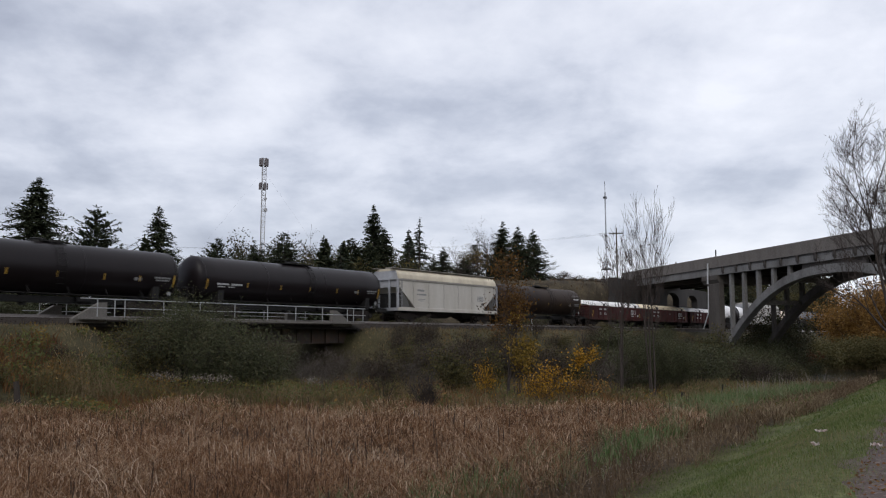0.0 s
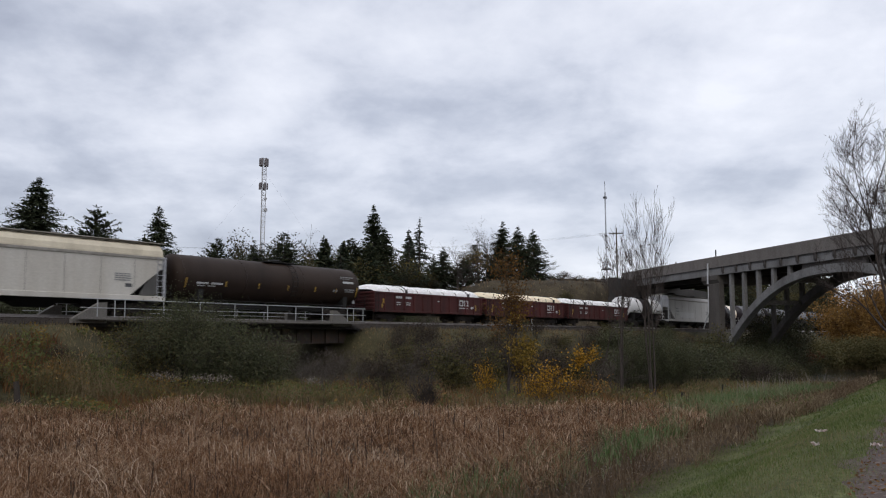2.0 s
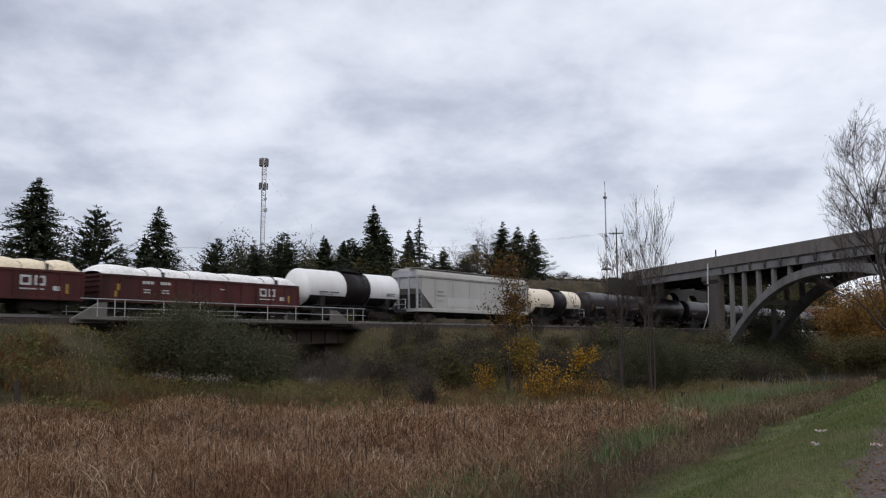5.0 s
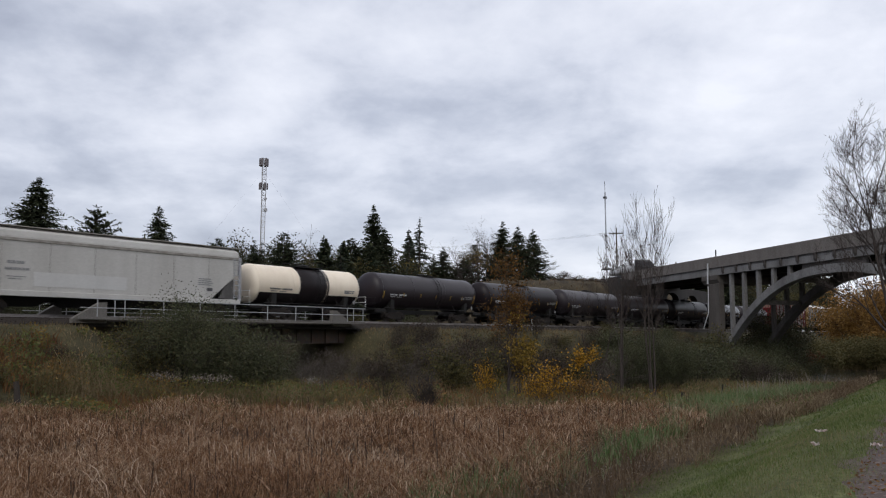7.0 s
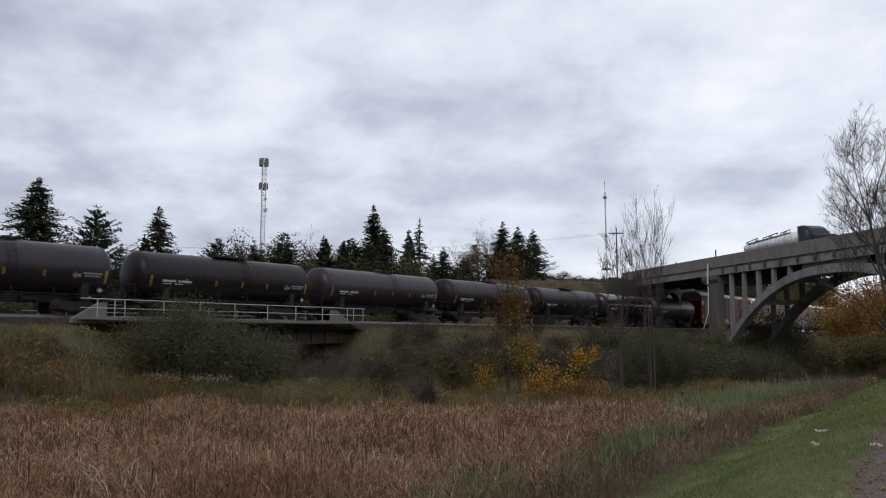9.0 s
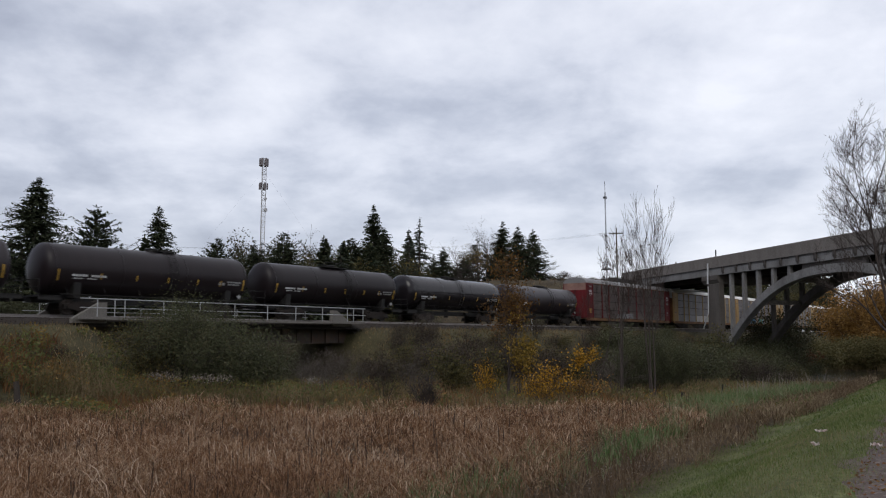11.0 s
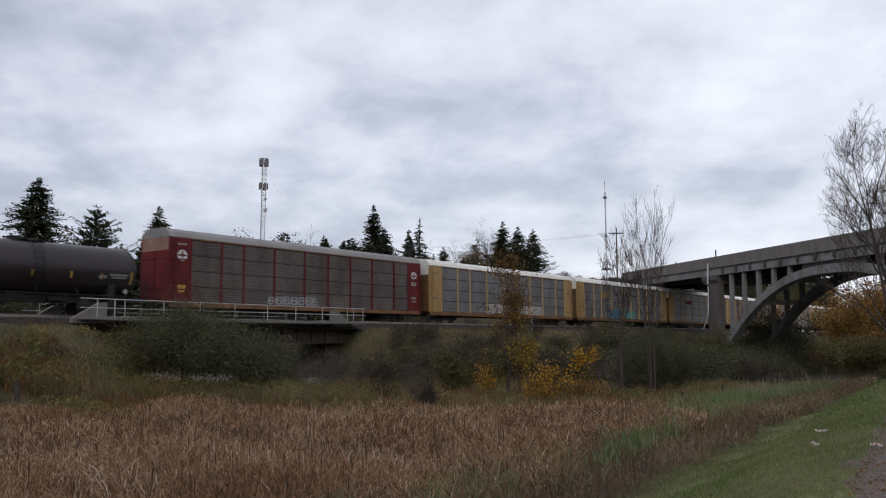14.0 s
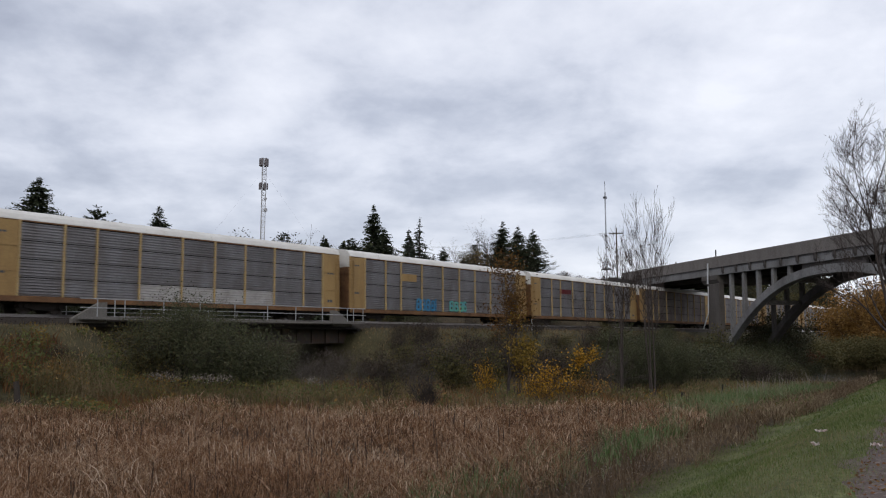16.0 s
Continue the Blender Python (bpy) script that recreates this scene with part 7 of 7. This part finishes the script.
def build_reeds():
    rng = np.random.default_rng(11)
    inside = lambda x, y: seen(x, y) & (lane_r(x, y) < -7.2 + 0.7 * np.sin(lane_l(x, y) * 0.5)) & (y < edge_far(x))
    for y0, y1, n, wid, st in ((5.5, 12, 70000, 0.0068, 3), (12, 20, 84000, 0.0090, 3), (20, 40, 92000, 0.0145, 2)):
        P = field(int(n * 2.6), -26, 26, y0, y1, rng, inside)[:n]
        m = len(P)
        swell = 0.9 + 0.22 * np.sin(P[:, 0] * 0.8) * np.sin(P[:, 1] * 0.7 + 1)
        short = rng.random(m) < 0.93
        P[:, 2] += np.where(short, rng.uniform(0.35, 1.05, m), rng.uniform(0.0, 0.4, m)) * swell
        h = np.where(short, rng.uniform(0.12, 0.42, m), rng.uniform(0.5, 0.95, m)) * swell
        b = blades("cattails", P, h, np.full(m, wid) * rng.uniform(0.6, 1.4, m), 0.9 + 2.6 * rng.random(m), M["cattail"], rng, st, 0.7)
        tagged(b, "dry brown and tan cattails filling the marsh", "cattails")
    # pale arching leaves over the rest, in loose clumps
    clump = lambda x, y: inside(x, y) & (np.sin(x * 0.9 + 0.6) * np.sin(y * 1.1 + x * 0.4) + 0.5 * np.sin(x * 2.3 + y) > 0.35)
    for y0, y1, n, wid in ((5.5, 12, 2600, 0.009), (12, 36, 3600, 0.015)):
        P = field(n * 30, -22, 14, y0, y1, rng, clump)[:n]
        m = len(P)
        P[:, 2] += rng.uniform(0.55, 0.95, m)
        b = blades("arching_leaves", P, rng.uniform(0.25, 0.6, m), wid * rng.uniform(0.6, 1.3, m), rng.uniform(1.4, 2.9, m), M["cattail_pale"], rng, 3, 0.4)
        tagged(b, "pale bleached cattail leaves arching over", "cattails")
    # seed heads on stalks
    P = field(4200, -26, 26, 6, 38, rng, inside)[:420]
    segs = []
    for p in P:
        h = rng.uniform(1.05, 1.45)
        e = p + np.array([rng.normal() * 0.06, rng.normal() * 0.06, h])
        segs.append((p, e, 0.005, 0.004))
        d = (e - p) / h
        segs.append((e - d * 0.24, e - d * 0.07, 0.011, 0.010))
    V, F = sticks(segs, 5)
    tagged(soup("cattail_heads", V, F, M["cattail_head"]), "dark brown cattail seed heads on stalks", "cattails", kind="stuff")
    corner = lambda x, y: inside(x, y) & (np.abs(lane_r(x, y) + 7.6 + 0.4 * np.sin(y)) < 0.9) & (np.sin(x * 1.3 + 1) * np.sin(y * 0.9) > 0.1)
    P = field(90000, -2, 12, 11, 24, rng, corner)[:1500]
    P[:, 2] += rng.uniform(0.1, 0.7, len(P))
    b = blades("green_blades", P, rng.uniform(0.25, 0.6, len(P)), rng.uniform(0.010, 0.018, len(P)), rng.uniform(0.3, 2.0, len(P)), M["reed_green"], rng, 2, 0.4)
    tagged(b, "green sedge blades among the cattails", "sedge")
    # pale plumed stalks by the creek
    P = field(60000, 14, 34, 44, 66, rng, lambda x, y: seen(x, y) & (np.abs(lane_r(x, y) + 8.6) < 1.6) & (lane_l(x, y) > 46))[:120]
    b = blades("pale_stalks", P, rng.uniform(1.1, 1.9, len(P)), rng.uniform(0.02, 0.035, len(P)), rng.uniform(0.1, 0.7, len(P)), M["seed_pale"], rng, 3, 0.08)
    tagged(b, "pale dry plumed stalks by the creek", "reeds")
    # green reeds along the bank's foot
    def foot(x, y):
        l, r = lane_l(x, y), lane_r(x, y)
        mid = -6.7 - 1.8 * smooth(17, 40, l) + 3.3 * smooth(43, 66, l)
        wide = 0.50 + 0.90 * smooth(26, 40, l) + 0.25 * np.sin(l * 0.9) * np.sin(l * 0.37 + 1)
        return seen(x, y) & (np.abs(r - mid) < wide) & (l > 18) & (l < 58)
    P = field(420000, 0, 46, 12, 92, rng, foot)[:27000]
    m = len(P)
    near = 1 - smooth(24, 38, lane_l(P[:, 0], P[:, 1]))
    few = rng.random(m) > 0.5 * near
    P, near = P[few], near[few]
    m = len(P)
    P[:, 2] += rng.uniform(0.2, 0.62, m) * near
    b = blades("green_reeds", P, rng.uniform(0.6, 1.25, m) * (1 - 0.55 * near), rng.uniform(0.012, 0.026, m) * (1 + P[:, 1] / 60), rng.uniform(0.2, 1.5, m), M["reed_green"], rng, 2)
    tagged(b, "grey-green reeds along the foot of the bank", "reeds")
    cut = lambda l: -5.9 + 1.9 * smooth(30, 56, l) + 0.25 * np.sin(l * 0.9)
    tangle = lambda x, y: seen(x, y) & (lane_r(x, y) > -9.6) & (lane_r(x, y) < cut(lane_l(x, y)) + 0.5)
    for l0, l1, n, wid in ((7, 27, 30000, 0.011), (27, 75, 24000, 0.020)):
        P = field(n * 14, -6, 40, 5, 75, rng, lambda x, y: tangle(x, y) & (lane_l(x, y) > l0) & (lane_l(x, y) < l1))[:n]
        m = len(P)
        P[:, 2] += rng.random(m) * 0.55
        b = blades("dry_weeds", P, rng.uniform(0.15, 0.6, m), wid * rng.uniform(0.6, 1.5, m), rng.uniform(0.3, 2.6, m), M["weed_brown"], rng, 2, 0.45)
        tagged(b, "tangled brown dry weeds beside the mown grass", "weeds")
    P = field(60000, -4, 14, 8, 24, rng, lambda x, y: tangle(x, y) & (np.sin(x * 3.1) * np.sin(y * 2.3 + 1) > 0.35))[:2600]
    P[:, 2] += rng.uniform(0.35, 0.7, len(P))
    V, F = flakes(P, np.full(len(P), 0.03), rng)
    tagged(soup("seed_fluff", V, F, M["seed_pale"]), "pale fluffy seed heads of dry weeds", "weeds", kind="stuff")
    # the mown bank
    turf = lambda x, y: seen(x, y) & (lane_r(x, y) > cut(lane_l(x, y))) & (lane_r(x, y) < -0.62 + 0.22 * np.sin(lane_l(x, y) * 1.7) + 0.16 * np.sin(lane_l(x, y) * 5.1 + x))
    for y0, y1, n, hh, wid in ((5, 13, 42000, 0.085, 0.006), (13, 26, 34000, 0.10, 0.011), (26, 95, 20000, 0.13, 0.028)):
        P = field(n * 9, -2, 54, y0, y1, rng, turf)[:n]
        m = len(P)
        b = blades("bank_grass", P, hh * rng.uniform(0.4, 1.35, m), wid * rng.uniform(0.7, 1.4, m), rng.uniform(0.2, 1.8, m), M["grass_green"], rng, 2)
        tagged(b, "short green grass of the roadside bank", "grass")
    # rough grass from the marsh's edge up the embankment
    rough = lambda x, y: seen(x, y) & (y > edge_far(x) - 1.2) & (track_n(x, y) < DC - 2.9) & (lane_r(x, y) < -5) & (height(x, y) > -0.2)
    P = field(330000, -36, 56, 30, 120, rng, rough)[:62000]
    m = len(P)
    h = rng.uniform(0.35, 0.95, m) * np.where(P[:, 0] < -5, 0.72, 1.0) * (1 - 0.6 * smooth(38, 43, track_n(P[:, 0], P[:, 1]))) * (1 + 0.3 * np.sin(P[:, 0] * 0.7) * np.sin(P[:, 1] * 0.5))
    b = blades("rough_grass", P, h, rng.uniform(0.02, 0.045, m) * (0.7 + P[:, 1] / 90), rng.uniform(0.2, 1.8, m), M["grass_dry"], rng, 2)
    tagged(b, "rough olive and straw grass below the railway", "grass")
    P = field(60000, -34, 12, 30, 62, rng, lambda x, y: rough(x, y) & (track_n(x, y) < 42.5) & (np.sin(x * 0.9 + 1) + np.sin(y * 0.8 + x * 0.3) > 0.3))[:14000]
    m = len(P)
    b = blades("red_weeds", P, rng.uniform(0.4, 1.0, m), rng.uniform(0.03, 0.06, m), rng.uniform(0.2, 2.0, m), M["weed_red"], rng, 2)
    tagged(b, "rusty autumn weeds in the rough grass", "weeds")
    # leafy weeds and seedlings in patches over the slope
    def patch(x, y):
        return np.sin(x * 0.8 + 2) * np.sin(y * 0.9 + x * 0.35) + 0.5 * np.sin(x * 2.1 + y * 1.7)
    P = field(260000, -36, 30, 31, 75, rng, lambda x, y: rough(x, y) & (track_n(x, y) < 42.5) & (patch(x, y) > 0.1))[:26000]
    P[:, 2] += rng.random(len(P)) ** 0.7 * (0.35 + 0.55 * np.clip(patch(P[:, 0], P[:, 1]), 0, 1))
    Q = field(120000, -36, -4, 31, 58, rng, lambda x, y: rough(x, y) & (track_n(x, y) < 43.5) & (patch(x + 7, y - 3) > -0.25))[:22000]
    Q[:, 2] += rng.random(len(Q)) ** 0.8 * (0.35 + 0.5 * np.clip(patch(Q[:, 0] + 7, Q[:, 1] - 3), 0, 1))
    P = np.concatenate([P, Q])
    V, F = flakes(P, np.full(len(P), 0.115), rng)
    tagged(soup("leafy_weeds", V, F, M["weed_mixed"]), "low leafy weeds in green, gold and rust", "weeds", kind="stuff")
    # tall weeds before the big bush
    P = field(30000, -19, -3.5, 38.6, 42.2, rng, lambda x, y: rough(x, y) & (patch(x * 1.3, y) > -0.9))[:6500]
    m = len(P)
    b = blades("tall_weeds", P, rng.uniform(0.6, 1.65, m), rng.uniform(0.018, 0.04, m), rng.uniform(0.2, 1.6, m), M["grass_dry"], rng, 2, 0.3)
    tagged(b, "tall olive and brown weeds before the big bush", "weeds")
    P = field(30000, -19, -3.5, 38.4, 42.0, rng, rough)[:4200]
    P[:, 2] += rng.uniform(0.5, 1.5, len(P))
    V, F = flakes(P, np.full(len(P), 0.085), rng)
    tagged(soup("goldenrod_leaves", V, F, M["weed_mixed"]), "leafy tops of tall weeds in green and rust", "weeds", kind="stuff")
    # pale seed fluff of asters at the marsh's edge
    pts = []
    for x, y in ((-13.0, 38.2), (-12.2, 38.0), (-11.2, 38.6), (-10.6, 38.4), (-10.0, 38.5), (-6.0, 38.4)):
        c = np.array([x, y, float(height(x, y)) + 1.62])
        pts.append(c + rng.normal(size=(110, 3)) * np.array([0.24, 0.25, 0.10]))
    V, F = flakes(np.concatenate(pts), np.full(110 * 6, 0.052), rng)
    tagged(soup("aster_fluff", V, F, M["seed_pale"]), "pale seed fluff on faded asters", "weeds", kind="stuff")
    # fallen leaves and straw on the lane's edge
    P = field(40000, 0, 22, 6, 26, rng, lambda x, y: (lane_r(x, y) > -0.9) & (lane_r(x, y) < 1.6))[:2600]
    P[:, 2] += 0.065
    V, F = flakes(P, np.full(len(P), 0.035), rng, 0.85)
    tagged(soup("fallen_leaves", V, F, M["weed_red"]), "fallen brown leaves and straw on the gravel", "leaves", kind="stuff")
    # loose ballast stones on the near shoulder of the track
    S = rng.uniform(-14, 90, 9000)
    o = rng.uniform(-3.3, -1.6, 9000)
    C = np.stack([TD.x * S + TN.x * (DC + o), TD.y * S + TN.y * (DC + o), RAIL + GRADE * S - 0.72 + 0.46 * np.clip((o + 2.75) / 1.0, -0.4, 1) + 0.02], 1)
    C = C[(S < 25) | (S > 50)]
    V, F = flakes(C, np.full(len(C), 0.085), rng, 0.0, 1.1)
    tagged(soup("ballast_stones", V, F, M["stone_mix"]), "loose brown and grey ballast stones", "ballast", kind="stuff")
    # sedge on the creek's far bank
    P = field(160000, 44, 84, 108, 150, rng, lambda x, y: seen(x, y) & (height(x, y) > -0.3) & (height(x, y) < 1.2) & (track_n(x, y) < DC - 2) & (lane_r(x, y) < 8))[:9000]
    m = len(P)
    b = blades("bank_sedge", P, rng.uniform(0.6, 1.5, m), rng.uniform(0.05, 0.10, m), rng.uniform(0.2, 1.6, m), M["grass_dry"], rng, 2)
    tagged(b, "olive sedge on the creek's far bank", "sedge")
    # far grass behind the rails and beyond the creek
    P = field(120000, -60, 100, 60, 200, rng, lambda x, y: seen(x, y) & (track_n(x, y) > DC + 3))[:14000]
    m = len(P)
    b = blades("far_grass", P, rng.uniform(0.25, 0.6, m), np.full(m, 0.13), rng.uniform(0.2, 1.5, m), M["weed_brown"], rng, 2)
    tagged(b, "rough brown grass beyond the railway", "grass")


build_reeds()
# ------------------------------------------------------------ masts, poles, wires, posts, litter
def lattice(name, x, y, z0, H, w, label, faces=3):
    th = empty(name, pose(x, y, z0, 0, 0, 20), label, "tower")
    segs = []
    c = [np.array([w * math.cos(2 * math.pi * i / faces), w * math.sin(2 * math.pi * i / faces), 0]) for i in range(faces)]
    up = np.array([0, 0, 1.0])
    for a in c:
        segs.append((a, a + up * H, 0.10, 0.10))
    V, F = sticks(segs, 5)
    soup("mast", V, F, M["tower_white"], th)
    segs = []
    n = int(H / 1.6)
    for i in range(n):
        z, zz = H * i / n, H * (i + 1) / n
        for j in range(faces):
            a, b = c[j], c[(j + 1) % faces]
            segs.append((a + up * z, b + up * zz, 0.05, 0.05))
            segs.append((a + up * zz, b + up * zz, 0.05, 0.05))
    V, F = sticks(segs, 4)
    soup("lacing", V, F, M["tower_white"], th)
    return th


def build_tower():
    x, y = -54.8, 250.0
    z0 = float(height(x, y))
    H = 61.0 - z0
    th = lattice("cell_tower", x, y, z0, H, 0.78, "pale lattice cell tower with dark antenna panels")
    for z, n, s in ((H - 1.2, 6, 1.0), (H - 8.6, 5, 0.8)):
        bm = bmesh.new()
        for i in range(n):
            a = 2 * math.pi * i / n
            tube(bm, (0.5 * math.cos(a), 0.5 * math.sin(a), z), (1.2 * math.cos(a), 1.2 * math.sin(a), z), 0.05, n=5)
        part("antenna_mount", bm, M["tower_white"], th)
        for i in range(n):
            a = 2 * math.pi * i / n
            bm = bmesh.new()
            box(bm, -0.2, 0.2, -0.34, 0.34, -1.2 * s, 1.2 * s, 0.04)
            o = part("antenna_panel", bm, M["antenna_grey"], th)
            o.matrix_basis = pose(1.2 * math.cos(a), 1.2 * math.sin(a), z, 0, 0, math.degrees(a))
    bm = bmesh.new()
    tube(bm, (0.6, -0.6, H - 16), (0.9, -1.0, H - 16), 0.6, 0.55, 16)
    part("dish", bm, M["tower_white"], th)
    bm = bmesh.new()
    tube(bm, (0.5, -0.5, H - 12.5), (0.8, -0.9, H - 12.5), 0.45, 0.4, 16)
    part("dish", bm, M["tower_white"], th)
    for a in (200, 320, 80):
        for z in (H * 0.55, H * 0.93):
            bm = bmesh.new()
            tube(bm, (0, 0, z), (38 * math.cos(radians(a)), 38 * math.sin(radians(a)), 0.5), 0.007, n=4)
            part("guy_wire", bm, M["wire"], th)


def build_radio_mast():
    x, y = 58.6, 297.0
    z0 = float(height(x, y))
    H = 63.5 - z0
    th = empty("radio_mast", pose(x, y, z0), "thin grey radio mast with small antennas", "tower")
    bm = bmesh.new()
    for i in range(3):
        a = 2 * math.pi * i / 3
        tube(bm, (0.22 * math.cos(a), 0.22 * math.sin(a), 0), (0.16 * math.cos(a), 0.16 * math.sin(a), H - 4), 0.085, n=5)
    tube(bm, (0, 0, H - 4), (0, 0, H), 0.09, n=6)
    part("mast", bm, M["mast_grey"], th)
    for z, w in ((H - 6, 0.7), (H - 20, 0.5), (31.5 - z0, 1.7)):
        bm = bmesh.new()
        box(bm, -w, w, -0.15, 0.15, z - 0.35, z + 0.35, 0.05)
        part("antenna", bm, M["tower_dark"], th)


def build_pole(x, y, top, arm, label):
    z0 = float(height(x, y)) - 0.4
    th = empty("utility_pole", pose(x, y, z0, 0, 0, -15), label, "utility pole", "utility poles")
    H = top - z0
    bm = bmesh.new()
    tube(bm, (0, 0, 0), (0, 0, H), 0.19, 0.12, 10)
    part("pole", bm, M["pole_wood"], th)
    bm = bmesh.new()
    box(bm, -arm, arm, -0.06, 0.06, H - 1.25, H - 1.05, 0.01)
    part("crossarm", bm, M["pole_wood"], th)
    for d in (-arm * 0.9, -arm * 0.4, arm * 0.4, arm * 0.9):
        bm = bmesh.new()
        tube(bm, (d, 0, H - 1.05), (d, 0, H - 0.85), 0.05, n=6)
        part("insulator", bm, M["tower_dark"], th)
    return H + z0


def wire(a, b, sag, r, label):
    a, b = Vector(a), Vector(b)
    bm = bmesh.new()
    n = 14
    sweep(bm, [a.lerp(b, i / n) - Vector((0, 0, sag * 4 * (i / n) * (1 - i / n))) for i in range(n + 1)], r, 4)
    tagged(part("power_line", bm, M["wire"], None, label), category="power line", group="power lines")


build_tower()
build_radio_mast()
zt = build_pole(33.6, 160.0, EYE + 23.4, 1.35, "weathered wooden utility pole with one crossarm")
build_pole(-64.0, 112.0, EYE + 16.5, 1.3, "weathered wooden utility pole far behind the trees")
for d in (-1.2, 0.0, 1.2):
    wire((33.6 + d, 160.0, zt - 0.9), (-64.0 + d, 112.0 + d, EYE + 15.5), 2.8, 0.007, "thin dark power line above the trees")


def fence_post(x, y, h, r, lean, label, wood="wood_grey"):
    z = float(height(x, y))
    bm = bmesh.new()
    tube(bm, (0, 0, -0.3), (0.02, 0, h * 0.5), r, r * 0.96, 9)
    tube(bm, (0.02, 0, h * 0.5 - 0.002), (0.05, 0.02, h), r * 0.96, r * 0.8, 9)
    p = part("fence_post", bm, M[wood], None, label)
    p.matrix_world = pose(x, y, z, lean[0], lean[1], 0)
    tagged(p, category="fence post", group="old fence posts")


fence_post(-18.2, 36.3, 1.35, 0.14, (0, -10), "weathered dark broken wooden fence post", "bark_dark")
fence_post(12.6, 44.7, 1.0, 0.11, (2, 3), "short weathered wooden fence post in the reeds")
fence_post(15.2, 46.2, 1.2, 0.06, (0, 4), "thin leaning wooden stake in the reeds")


def litter(x, y, seed, label, long):
    rng = random.Random(seed)
    bm = bmesh.new()
    n = 6
    rows = [[bm.verts.new((long * (i / n - 0.5), 0.11 * (j / 3 - 0.5) + rng.uniform(-0.02, 0.02), 0.03 + rng.uniform(0, 0.07))) for j in range(4)] for i in range(n + 1)]
    for a, b in zip(rows, rows[1:]):
        for j in range(3):
            bm.faces.new((a[j], a[j + 1], b[j + 1], b[j]))
    bmesh.ops.solidify(bm, geom=list(bm.faces), thickness=0.004)
    p = part("litter", bm, M["litter_white"], None, label)
    p.matrix_world = pose(x, y, float(height(x, y)) + 0.05, 0, 0, rng.uniform(0, 180))
    tagged(p, category="litter", group="litter on the grass")


litter(7.8, 17.5, 1, "crumpled white and red paper wrapper on the grass", 0.24)
litter(6.3, 14.4, 2, "small crumpled white paper scrap on grass", 0.13)
litter(6.8, 13.35, 3, "crumpled white and red cup on gravel", 0.17)


# ------------------------------------------------------------ what moves
def lorry_rows():
    spots = [(7.0, 24.6), (7.5, 14.61), (8.0, 4.62), (8.5, -6.02), (8.8, -12.68), (9.2, -21.59)]
    ks = [(t, 24.6 + 19.6 * (7.0 - t)) for t in (0.0, 2.0, 4.0, 6.0)] + spots + [(t, -21.59 - 22.4 * (t - 9.2)) for t in (10.0, 12.0, 14.0, 16.0)]
    rows = []
    for t, k in ks:
        z = DECK + FALL * max(min(k, 31), -60) - max(k - 31, 0) * 0.06
        p = on_bridge(k, LANE, z)
        rows.append((t, pose(p.x, p.y, p.z, 0, 0, BPHI + 180)))
    return rows


def motions():
    walk(lorry, lorry_rows())
    for car, q in TRAIN:
        walk(car, [(t, car_pose(q - SPEED * t)) for t in (0.0, 8.0, 16.0)])


motions()
